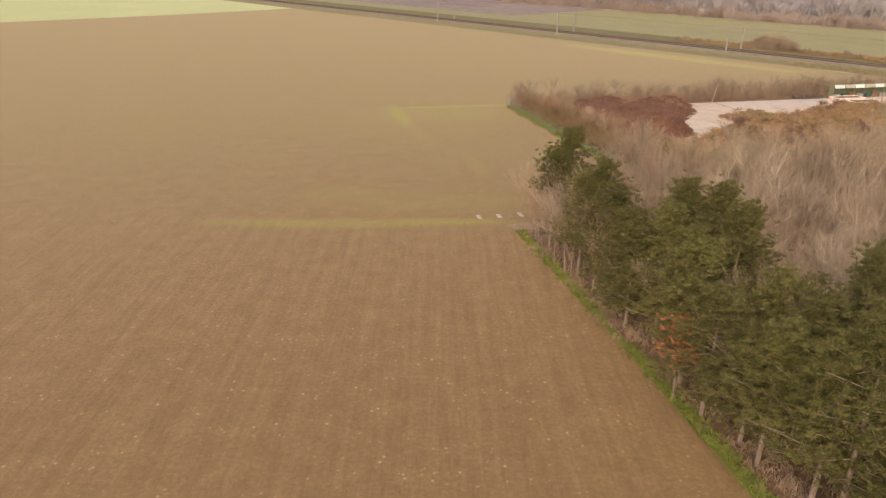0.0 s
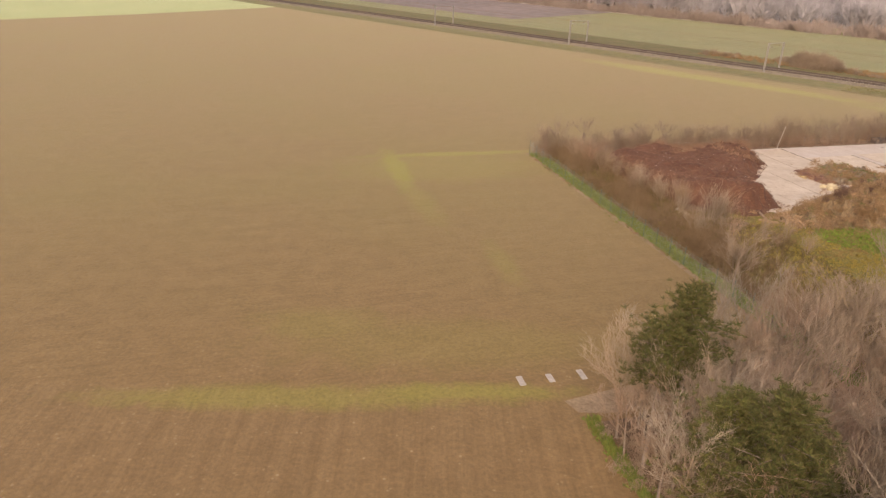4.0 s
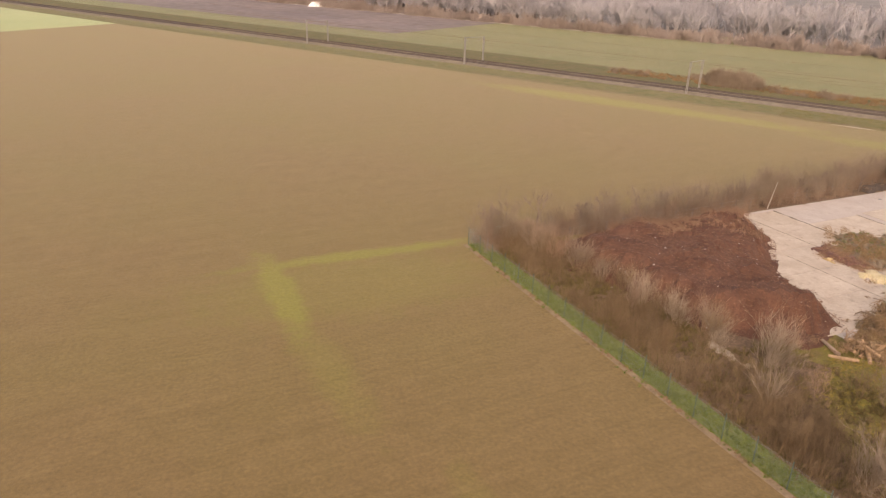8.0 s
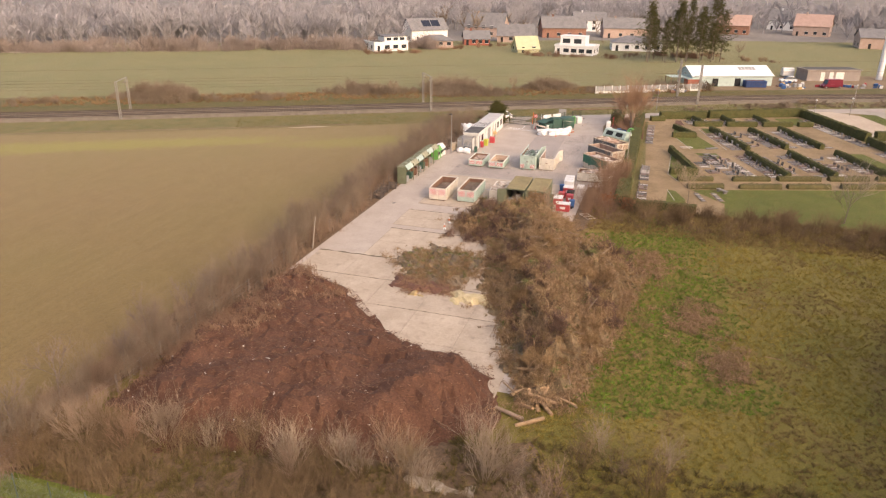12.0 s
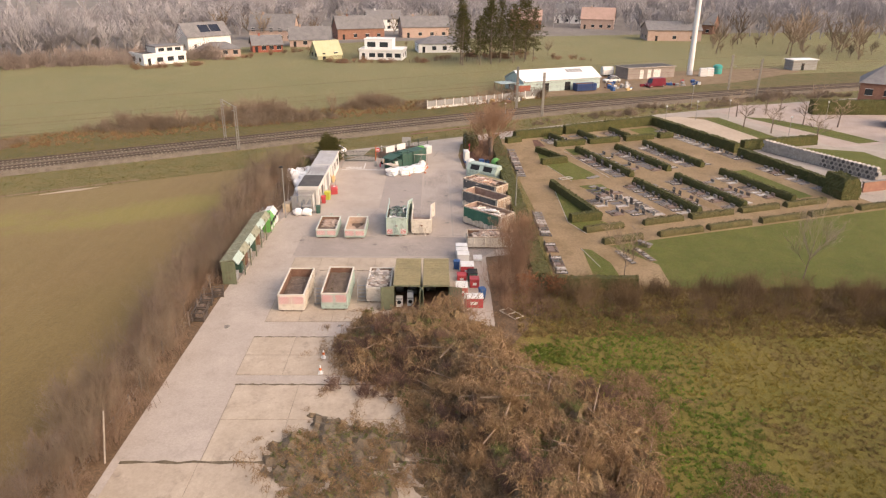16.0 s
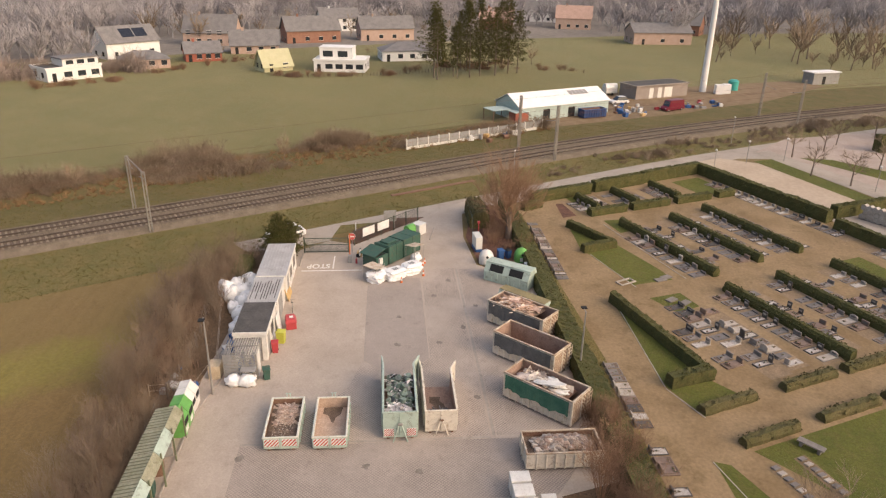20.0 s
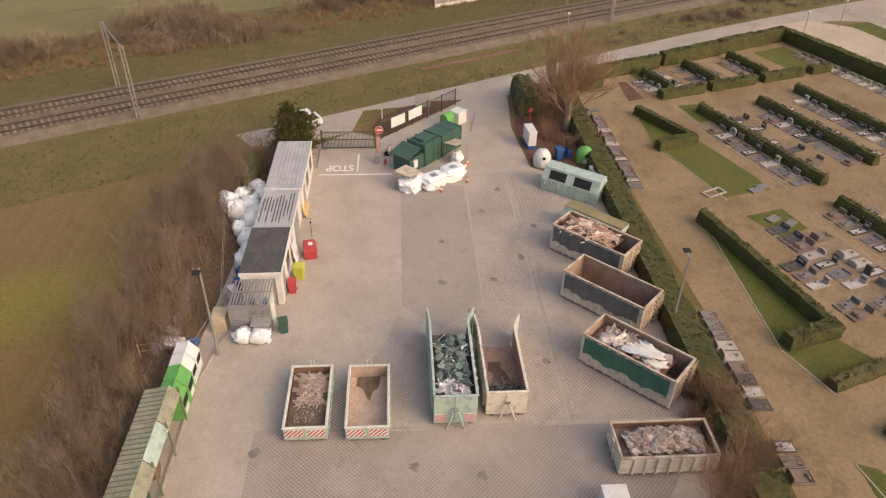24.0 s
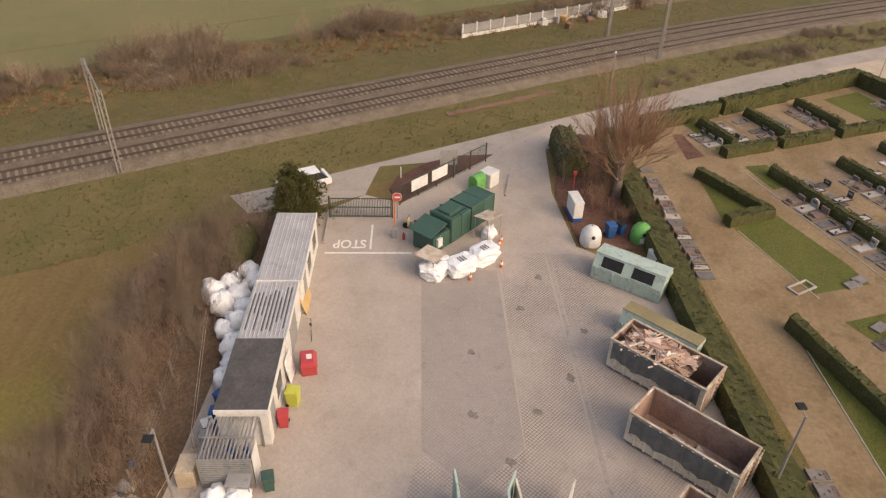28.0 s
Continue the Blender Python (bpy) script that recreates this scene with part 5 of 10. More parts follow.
for i in range(30):
    a, L, r = rr.uniform(0, 6.3), rr.uniform(0.6, 2.4), rr.uniform(0.06, 0.17)
    p = Vector((rr.gauss(0, 1.7), rr.gauss(0, 1.1), rr.uniform(0.1, 0.75)))
    d = Vector((math.cos(a), math.sin(a), rr.gauss(0, 0.18))) * (L / 2)
    part("log", Mesh().tube(p - d, p + d, r, r * 0.85, 8), STICKS, logs)
thing("felled_trunk", at_yard(-42.6, -21.0, 0.2, 70), "pale broken tree trunk lying on the ground", "log", mesh=Mesh().tube((-1.1, 0, 0), (1.1, 0, 0.06), 0.17, 0.13, 10), material=TWIG_PALE)

SOIL_DARK = mat("garden_debris", (0.13, 0.095, 0.06), (0.19, 0.14, 0.09), 1.2, 0.95, grain=0.5, relief=0.6)
pruned, top = heap("conifer_cuttings", [(-14.2, -6.6), (-14.8, -12.4), (-19, -13), (-24.6, -12.2), (-25.2, -7), (-22, -5.4), (-18.2, -4.2)], 0.42, "low heap of green conifer cuttings on the concrete", "green waste heap", SOIL_DARK, 15, 0.4, 1.0, 3.0)
pl = [(u, v, top(u, v), rr.uniform(0, 6.3), rr.gauss(0, 0.6), rr.uniform(0.4, 1.0)) for u, v in scatter(rr, [(-15.2, -6.6), (-14.8, -12.4), (-19, -13), (-22.6, -12.2), (-23.2, -7), (-22, -5.4), (-18.2, -4.2)], 900)]
tagged(part("spray_layer", strewn("spray_layer", fol, [p for i, p in enumerate(pl) if i % 2], GREENS), None, pruned), kind="stuff")
tagged(part("dead_spray_layer", strewn("dead_spray_layer", fol + arch[:1], [(p[0] + rr.gauss(0, 0.6), p[1] + rr.gauss(0, 0.9), p[2], p[3], p[4], p[5] * 0.8) for i, p in enumerate(pl) if i % 2 == 0], BROWNS), None, pruned), kind="stuff")
red, top = heap("red_cuttings", [(-22.8, -5.4), (-23.4, -11), (-25.6, -12), (-26.2, -7.5), (-25, -5.6)], 0.5, "low heap of reddish dead cuttings", "green waste heap", BARK_MULCH, 16, 0.35, 0.4)
pl = [(u, v, top(u, v), rr.uniform(0, 6.3), rr.gauss(0, 0.5), rr.uniform(0.3, 0.7)) for u, v in scatter(rr, [(-22.4, -5.2), (-23, -11.4), (-25.8, -12.4), (-26.6, -7.2)], 170)]
tagged(part("twig_layer", strewn("twig_layer", fol + arch[:1], pl, TUFT_DEAD), None, red), kind="stuff")
pl = [(-19.5 + rr.gauss(0, 3.2), -9.0 + rr.gauss(0, 2.6), 0, rr.uniform(0, 6.3), rr.gauss(0, 0.5), rr.uniform(0.2, 0.6)) for _ in range(150)]
tagged(part("spilled_layer", strewn("spilled_layer", fol + arch[:1], pl, BROWNS), None, pruned, "scattered dead twigs"), kind="stuff")
straw, top = heap("straw_heap", [(-24.2, -11.4), (-24.8, -15.4), (-27.0, -16.2), (-27.4, -12.4)], 0.55, "small heap of pale yellow straw and chips", "straw heap", mat("pale_straw", (0.42, 0.33, 0.17), (0.5, 0.4, 0.24), 2, 0.95, grain=0.35), 17, 0.3, 0.4)
heap("yellow_cuttings", [(-24.8, -7.6), (-25, -9.4), (-26.8, -9.2), (-26.6, -7.8)], 0.4, "tuft of dry yellow ornamental grass", "green waste heap", mat("dry_ornamental_grass", (0.32, 0.23, 0.1), (0.4, 0.29, 0.14), 2, 0.95, grain=0.35), 18, 0.3, 0.5)
heap("rubble_heap", [(-50.6, -16.2), (-50.3, -18), (-50.7, -19.2), (-50.4, -20.6), (-51.0, -20.7), (-51.2, -19.3), (-51.6, -18.3), (-51.1, -17.4), (-51.1, -16.4)], 0.14, "small heap of pale rubble in the scrub", "rubble heap", mat("pale_rubble", (0.24, 0.18, 0.12), (0.36, 0.29, 0.21), 2, 0.95, grain=0.35), 19, 0.3, 0.6)

# rough growth in the meadow
tall = [tuft(random.Random(s), 16, 0.34, 0.011, 0.5) for s in (131, 132, 133)]
meadow_line = [(-50, -24), (-44, -22), (-37, -24.6), (-24, -27), (-15, -28.4), (-6, -24.4), (4, -25), (4, -60), (-20, -58), (-54, -48)]
MEADOW_BROWN = island_mat("brown_dock_stems", [(0.19, 0.128, 0.046), (0.25, 0.17, 0.066), (0.175, 0.125, 0.045)])


def lush(u, v):
    """How green the meadow grows: most along the foot of the prunings."""
    foot = -27.5 - 2.5 * math.sin((u + 40) * 0.085)
    return 0.66 - abs(v - foot + 2.6) * 0.07 + 0.5 * noise.noise(Vector((u * 0.13, v * 0.13, 2))) - 0.25 * max(0, (u + 12) / 20) - 0.12 * max(0, -u - 37)


pts = scatter(rr, meadow_line, 17000)
for nm, mt, pick, lab in (("meadow_green", TUFT_GREEN, lambda g, d: g > 0.3, "lush green weeds in the meadow"), ("meadow_dry", TUFT_DRY, lambda g, d: g <= 0.3 and d <= 0.1, "olive yellow grass of the meadow"), ("meadow_brown", MEADOW_BROWN, lambda g, d: g <= 0.3 and d > 0.1, "brown docks and dead stems in the meadow")):
    pl = []
    for u, v in pts:
        g = lush(u, v) + 0.12 * noise.noise(Vector((u * 1.3, v * 1.3, 5)))
        d = noise.noise(Vector((u * 0.16, v * 0.24, 11))) + 0.35 * noise.noise(Vector((u * 0.8, v * 0.8, 12)))
        if pick(g, d):
            pl.append((*yard(u, v)[:2], 0.03, rr.uniform(0, 6.3), 0, rr.uniform(0.45, 1.1)))
    structure(nm, strewn(nm, tall, pl, mt), None, lab, "grass", kind="stuff")
weed = [tuft(random.Random(s), 14, 0.26, 0.022, 0.35) for s in (134, 135)]
pl = [(*yard(u, v)[:2], 0.03, rr.uniform(0, 6.3), 0, rr.uniform(0.5, 1.2)) for u, v in scatter(rr, meadow_line, 9000) if lush(u, v) + rr.gauss(0, 0.12) > 0.36]
structure("nettle_growth", strewn("nettle_growth", weed, pl, island_mat("nettle_leaves", [(0.11, 0.185, 0.02), (0.15, 0.225, 0.028), (0.19, 0.22, 0.035)])), None, "fresh green nettles beside the prunings heap", "weeds", kind="stuff")
copses = [bush_mesh(s, 1.5, 2.4, 18, 2, 0.012, 5) for s in (141, 142)]
pl = [(*yard(6.6 - 7.5 * rr.random() ** 1.6, rr.uniform(-62, -24.5))[:2], 0, rr.uniform(0, 6.3), 0, rr.uniform(0.4, 0.85)) for _ in range(330)]
structure("boundary_grass", strewn("boundary_grass", tall, [(*yard(6.8 - 9.5 * rr.random() ** 1.4, rr.uniform(-62, -22))[:2], 0.03, rr.uniform(0, 6.3), 0, rr.uniform(0.8, 1.9)) for _ in range(3200)], MEADOW_BROWN), None, "tall dead brown grass along the cemetery's boundary", "grass", kind="stuff")
structure("boundary_brambles", strewn("boundary_brambles", brm + copses, pl, TWIG_BROWN), None, "brown brambles along the cemetery's boundary", "brambles", kind="stuff")
for i, (u, v, s, mt) in enumerate(((6.3, -23.5, 0.75, LEAF_DRY), (5.9, -26.2, 0.72, LEAF_DRY))):
    b = thing("beech_bush", at_yard(u, v, 0, i * 60) @ Matrix.Scale(s, 4), "young beech bush with rust red winter leaves", "bush", "red bushes by the cemetery corner")
    part("bush_frame", bush_mesh(150 + i, 1.2, 2.2, 18, 2, 0.014, 4), TWIG_RED, b)
    tagged(part("leaf_layer", strewn("leaf_layer", lf, [(rr.gauss(0, 0.65), rr.gauss(0, 0.65), rr.uniform(0.4, 2.3), rr.uniform(0, 6), rr.gauss(0, 0.8), rr.uniform(0.6, 1.2)) for _ in range(260)], LEAF_DRY), None, b), kind="stuff")
for i, (u, v, s) in enumerate(((8.5, -33.5, 0.7), (9.5, -52, 0.8), (3, -62, 0.9), (-6, -63.5, 1.0), (-14, -62, 1.05), (6, -70, 1.0))):
    copy_thing(first[i % 4], at_yard(u, v, 0, 50 * i) @ Matrix.Scale(s, 4))
# shrubs between yard and cemetery
pl = [(*yard(a_, rr.uniform(-24.9, -20.6 if a_ < 12 else -23.6))[:2], 0, rr.uniform(0, 6.3), 0, rr.uniform(0.5, 1.0)) for a_ in [rr.uniform(1, 23) for _ in range(90)]]
structure("yard_shrubs", strewn("yard_shrubs", brm + copses, pl, TWIG_RED), None, "reddish leafless shrubs between yard and cemetery", "shrubs", kind="stuff")
for i, (u, v, s) in enumerate(((14.5, -22.6, 0.85), (11.5, -23.4, 0.75), (8, -22.8, 0.7), (17, -24.8, 0.7), (20.5, -25.1, 0.55))):
    thing("tall_shrub", at_yard(u, v, 0, 30 * i) @ Matrix.Scale(s, 4), "tall leafless shrub with reddish twigs by the yard", "shrub", "shrubs by the yard", bush_mesh(160 + i, 1.6, 4.6, 24, 3, 0.02, 5), TWIG_RED)
# big pollard by the entrance, with a brown hedge round it
big = thing("willow_tree", at_yard(57.5, -23.9) @ Matrix.Diagonal((0.9, 0.9, 1.2, 1)), "large pollard willow with a dense reddish crown by the entrance", "tree")
tr, cr = Mesh(), Mesh()
q = random.Random(171)
tr.tube((0, 0, -0.1), (0.05, 0, 1.7), 0.5, 0.36, 10)
tr.tube((0.05, 0, 1.7), (0.1, 0.1, 2.7), 0.36, 0.45, 10)
for i in range(46):
    a = q.uniform(0, 6.3)
    s = q.uniform(0.08, 1.9)
    twig_run(cr, q, Vector((math.cos(a) * 0.3, math.sin(a) * 0.3, q.uniform(1.3, 2.7))), Vector((math.cos(a) * s, math.sin(a) * s, 1)).normalized(), q.uniform(3.4, 5.2) * (1.0 - 0.14 * s), 0.032, 3, 6, 0.55, 0.2, 1)
part("trunk", tr, BARK, big)
part("crown", cr, TWIG_RED, big)
sheet("bed_entrance", [yard(*p) for p in ((66, -19.6), (64, -20), (58, -18.9), (50.3, -19.5), (49, -26.5), (68.5, -26), (69.5, -23))], 0.075, BARK_MULCH, "red brown bark mulch bed by the entrance", "bed")
pl = [(*yard(rr.uniform(52.5, 66), rr.uniform(-26, -21.5))[:2], 0.05, rr.uniform(0, 6.3), 0, rr.uniform(0.5, 1.0)) for _ in range(70)]
structure("bed_shrubs", strewn("bed_shrubs", brm, pl, TWIG_RED), None, "low reddish shrubs on the entrance bed", "shrubs", kind="stuff")
hedge("entrance_hedge", at_yard(67.0, -20.9, 0, 180), 6.2, 2.4, 2.1, "loose dark brown hedge beside the entrance", 181, HEDGE_BROWN, round_top=0.5)
for u, v, h, w in ((53.4, 1.1, 3.6, 1.5), (52.4, 2.2, 3.6, 1.6), (54.4, 2.3, 4.0, 1.7)):
    tree_kind("dark_conifer", pine_data(191 + int(h * 10), h, w, 0.03, 360), NEEDLE, at_yard(u, v), "bushy dark conifer behind the office cabin", "conifer", "conifers behind the office")
hedge("dark_shrub", at_yard(46.5, 5.2), 4.5, 1.8, 1.5, "dark evergreen shrub behind the office cabin", 192, None, "shrub")

# scrub behind the railway, and the wood on the horizon
sc_a = [bramble_mesh(s, 2.0, 1.6, 36, 0.03) for s in (201, 202)] + [bush_mesh(s, 1.7, 2.0, 26, 2, 0.022, 5) for s in (203, 204)]
pl = []
for _ in range(750):
    s = rr.uniform(-125, 42)
    n = rr.uniform(12.5, 22) if s < 0 else rr.uniform(14, 24)
    k = noise.noise(Vector((s * 0.06, n * 0.12, 1)))
    if k > 0.06:
        pl.append((*rail(s, n)[:2], 0, rr.uniform(0, 6.3), 0, 0.45 + max(0, k) * 1.8))
structure("railway_scrub", strewn("railway_scrub", sc_a, pl, TWIG), None, "brown bramble scrub behind the railway", "scrub", kind="stuff")
pl = [(*rail(rr.uniform(-125, 42), rr.uniform(12, 22))[:2], 0, rr.uniform(0, 6.3), 0, rr.uniform(0.6, 1.4)) for _ in range(1400)]
structure("railway_weeds", strewn("railway_weeds", [tuft(random.Random(205), 40, 0.7, 0.016, 0.5)], pl, BROWNS), None, "withered weeds behind the railway", "weeds", kind="stuff")
far_spec = [tree_kind("far_tree", bare_tree_data(210 + k, 11, 8, 5, 3, 0.7, 0.3, 0.2, 0.16, 1.8), TWIG, Matrix.Translation(rail(-40 + 30 * k, 17 if k < 2 else 170)) @ Matrix.Scale(0.4 if k < 2 else 1, 4), "leafless tree behind the railway", "tree") for k in range(3)]
for s, n, sc in ((-82, 17, 0.42), (-72, 18, 0.5), (-58, 18.5, 0.48), (-48, 17, 0.5), (-20, 19, 0.35), (-30, 20, 0.3)):
    copy_thing(far_spec[int(abs(s)) % 3], Matrix.Translation(rail(s, n)) @ pose(0, 0, 0, 0, 0, s * 9) @ Matrix.Scale(sc, 4))
clump = []
for k in range(4):
    q = random.Random(220 + k)
    t_, c_ = bare_tree_data(230 + k, 12, 7, 5, 3, 0.6, 0.35, 0.2, 0.2, 2.2)
    c_.add(t_.v, t_.f)
    clump.append(c_)
pl = []
for _ in range(2300):
    s = rr.uniform(-560, 330)
    if s < -150:
        n = 124 + rr.random() ** 1.5 * 120
    elif s < -20:
        n = 132 + rr.random() ** 1.3 * 120
    elif s < 150:
        n = 188 + rr.random() ** 0.9 * 150
    else:
        n = 116 + rr.random() ** 0.8 * 190
    pl.append((*rail(s, n)[:2], 0, rr.uniform(0, 6.3), 0, rr.uniform(0.7, 1.25)))
# twig colour carries the grey of the haze on the horizon
structure("horizon_wood", strewn("horizon_wood", clump, pl, mat("hazed_distant_twigs", (0.27, 0.245, 0.245), (0.345, 0.32, 0.32), 0.05, 0.95, relief=0, grain=0.15)), None, "leafless winter wood along the horizon, greyed for haze", "wood", kind="stuff")
sheet("horizon_wood_floor", band(-900, 700, 150, 900, 60), 0.05, mat("wood_floor_far", (0.17, 0.145, 0.12), (0.22, 0.19, 0.16), 0.05, 0.95), "brown floor of the distant wood", "ground")
pl = [(*rail(rr.uniform(-560, -10), 118 + abs(rr.gauss(0, 6)))[:2], 0, rr.uniform(0, 6.3), 0, rr.uniform(1.0, 2.2)) for _ in range(800)]
structure("horizon_scrub", strewn("horizon_scrub", sc_a, pl, mat("pale_scrub_twigs", (0.24, 0.185, 0.15), (0.31, 0.245, 0.205), 0.1, 0.95, relief=0, grain=0.15)), None, "pale brown scrub in front of the distant wood", "scrub", kind="stuff")
pl = []
for _ in range(420):
    s, n = rr.uniform(14, 130), rr.uniform(-12.3, -5.6)
    k = noise.noise(Vector((s * 0.08, n * 0.2, 7)))
    if k > -0.1 and (s > 34 or n < -8.5):
        pl.append((*rail(s, n)[:2], 0, rr.uniform(0, 6.3), 0, 0.3 + max(0, k) * 0.8))
structure("verge_scrub", strewn("verge_scrub", sc_a, pl, TWIG), None, "brown scrub between road and railway", "scrub", kind="stuff")
TUFT_VERGE = island_mat("verge_blades", [(0.13, 0.112, 0.03), (0.18, 0.138, 0.047), (0.145, 0.128, 0.034)])
# tufts that break up the edges of verge and road
vt = [tuft(random.Random(s), 18, 0.3, 0.011, 0.5) for s in (241, 242)]
for nm, mt, n0, n1, cnt in (("verge_tufts", TUFT_VERGE, -16.8, -5.2, 7000), ("bank_tufts", TUFT_VERGE, 5.2, 12.5, 4500)):
    pl = []
    for _ in range(cnt):
        s, n = rr.uniform(-75, 60), rr.uniform(n0, n1)
        if not (-24 < s and -18.6 < n < -13.1):
            pl.append((*rail(s, n)[:2], 0.03, rr.uniform(0, 6.3), 0, rr.uniform(0.3, 0.75)))
    structure(nm, strewn(nm, vt, pl, mt), None, "uneven tufts of winter grass beside the railway", "grass", kind="stuff")

# ---- waste yard ----


def paint(name, a, rough=0.6, metal=0.0, dirt=(0.12, 0.08, 0.055), amount=0.4, grain=0.12):
    return mat(name, a, tuple(v * 0.86 for v in a), 1.1, rough, metal, 0.12, 8, grain, 0, dirt, amount)


MINT = paint("mint_green_paint", (0.4, 0.48, 0.41))
CREAM = paint("dirty_cream_paint", (0.64, 0.57, 0.47), dirt=(0.26, 0.17, 0.1), amount=0.5)
GREEN_DARK = paint("dark_green_paint", (0.045, 0.1, 0.075))
OLIVE = paint("olive_green_paint", (0.155, 0.165, 0.1))
MOSS_PALE = mat("pale_mossy_sheet", (0.23, 0.22, 0.145), (0.31, 0.295, 0.215), 1.4, 0.85, grain=0.3, dirt=(0.12, 0.12, 0.06))
MOSS = mat("mossy_sheet", (0.27, 0.22, 0.115), (0.22, 0.18, 0.095), 0.5, 0.9, grain=0.16, dirt=(0.15, 0.125, 0.065), dirt_amount=0.25)
GREY_PAINT = paint("grey_paint", (0.3, 0.29, 0.275))
WHITE = mat("white_painted_metal", (0.68, 0.65, 0.6), (0.6, 0.57, 0.52), 1.5, 0.5, 0, 0.1, grain=0.08, dirt=(0.35, 0.3, 0.25), dirt_amount=0.25)
WHITE_PVC = mat("white_film", (0.8, 0.78, 0.75), (0.72, 0.7, 0.67), 1.6, 0.35, 0, 0.35, 5, 0.12, dist=0.08)
RED_P = paint("red_plastic", (0.43, 0.06, 0.065), 0.45, amount=0.15)
BLUE_P = paint("blue_plastic", (0.035, 0.1, 0.25), 0.45, amount=0.15)
YELLOW_P = paint("yellow_green_plastic", (0.5, 0.5, 0.08), 0.45, amount=0.12)
GREEN_P = paint("bright_green_plastic", (0.13, 0.36, 0.09), 0.45, amount=0.3)
ORANGE_P = paint("orange_plastic", (0.62, 0.14, 0.03), 0.5, amount=0.12)
BLACK = paint("black_rubber", (0.02, 0.02, 0.02), 0.7, amount=0.1)
DARK_NET = mat("dark_net", (0.095, 0.093, 0.092), (0.14, 0.135, 0.13), 1.5, 0.8, grain=0.25)
GREEN_NET = mat("green_net", (0.035, 0.115, 0.08), (0.06, 0.145, 0.1), 1.5, 0.8, grain=0.25)
WOOD = island_mat("scrap_wood", [(0.36, 0.22, 0.14), (0.5, 0.34, 0.24), (0.26, 0.14, 0.09), (0.62, 0.52, 0.44), (0.42, 0.24, 0.17)], 0.8)
PLYWOOD = mat("plywood", (0.46, 0.3, 0.12), (0.52, 0.35, 0.16), 1.5, 0.75, grain=0.12)
PLASTER = island_mat("broken_plaster", [(0.47, 0.4, 0.33), (0.58, 0.51, 0.43), (0.36, 0.29, 0.23), (0.3, 0.22, 0.17)], 0.9)
STONES = island_mat("broken_masonry", [(0.3, 0.23, 0.18), (0.42, 0.34, 0.27), (0.3, 0.2, 0.15), (0.22, 0.19, 0.17), (0.52, 0.45, 0.38)], 0.95)
PLASTICS = island_mat("green_plastics", [(0.09, 0.13, 0.1), (0.16, 0.21, 0.165), (0.23, 0.29, 0.235), (0.12, 0.16, 0.13), (0.06, 0.06, 0.062), (0.09, 0.11, 0.1), (0.42, 0.4, 0.37)], 0.6)
PALE_PLASTICS = island_mat("pale_plastics", [(0.7, 0.67, 0.63), (0.5, 0.46, 0.42), (0.3, 0.26, 0.25), (0.62, 0.6, 0.6), (0.15, 0.14, 0.15)], 0.6)
SOIL = mat("waste_soil", (0.12, 0.085, 0.06), (0.18, 0.13, 0.095), 1.4, 0.95, grain=0.45, relief=0.6, dist=0.06)
RUST_PALE = mat("pinkish_rust_lining", (0.27, 0.175, 0.13), (0.36, 0.245, 0.19), 0.9, 0.85, grain=0.25, dirt=(0.15, 0.095, 0.065))
RIM = mat("rusty_rim", (0.52, 0.45, 0.36), (0.34, 0.24, 0.16), 1.6, 0.75, grain=0.2)
SIGN_RED = paint("sign_red", (0.5, 0.09, 0.075), 0.5, amount=0.1)
FADED = paint("faded_brown_paint", (0.24, 0.15, 0.1), 0.8, amount=0.3)
SIGN_WHITE = paint("sign_white", (0.7, 0.68, 0.64), 0.5, amount=0.15)
GLASS = bpy.data.materials.new("window_glass")
GLASS.use_nodes = True
gb = GLASS.node_tree.nodes["Principled BSDF"]
gb.inputs["Base Color"].default_value, gb.inputs["Roughness"].default_value, gb.inputs["Metallic"].default_value = (0.03, 0.035, 0.04, 1), 0.08, 0.0


def stripes(parent, x, y0, y1, z0, z1, n=5, lean=0.35, side=-1, plate=None, ink=None):
    """A warning board: a white plate with slanted red bars on it."""
    board = part("warning_board", Mesh().box(x - 0.012, x + 0.012, y0, y1, z0, z1), plate or SIGN_WHITE, parent, "faded striped board" if plate else "red and white striped warning board")
    h = z1 - z0
    w = (y1 - y0) / n
    slant = math.copysign(h * 0.9, lean)
    for i in range(-n, 2 * n):
        a = y0 + w * i
        quad = [(a, z0 + 0.008), (a + w * 0.5, z0 + 0.008), (a + w * 0.5 + slant, z1 - 0.008), (a + slant, z1 - 0.008)]
        for lim, sg in ((y0 + 0.008, 1), (y1 - 0.008, -1)):
            out = []
            for p, q in zip(quad, quad[1:] + quad[:1]):
                dp, dq = (p[0] - lim) * sg, (q[0] - lim) * sg
                if dp >= 0:
                    out.append(p)
                if (dp >= 0) != (dq >= 0):
                    t = dp / (dp - dq)
                    out.append((p[0] + (q[0] - p[0]) * t, p[1] + (q[1] - p[1]) * t))
            quad = out
            if len(quad) < 3:
                break
        if len(quad) >= 3:
            part("bar", Mesh().add([(x + side * 0.017, y, z) for y, z in quad], [tuple(range(len(quad)))]), ink or SIGN_RED, board)


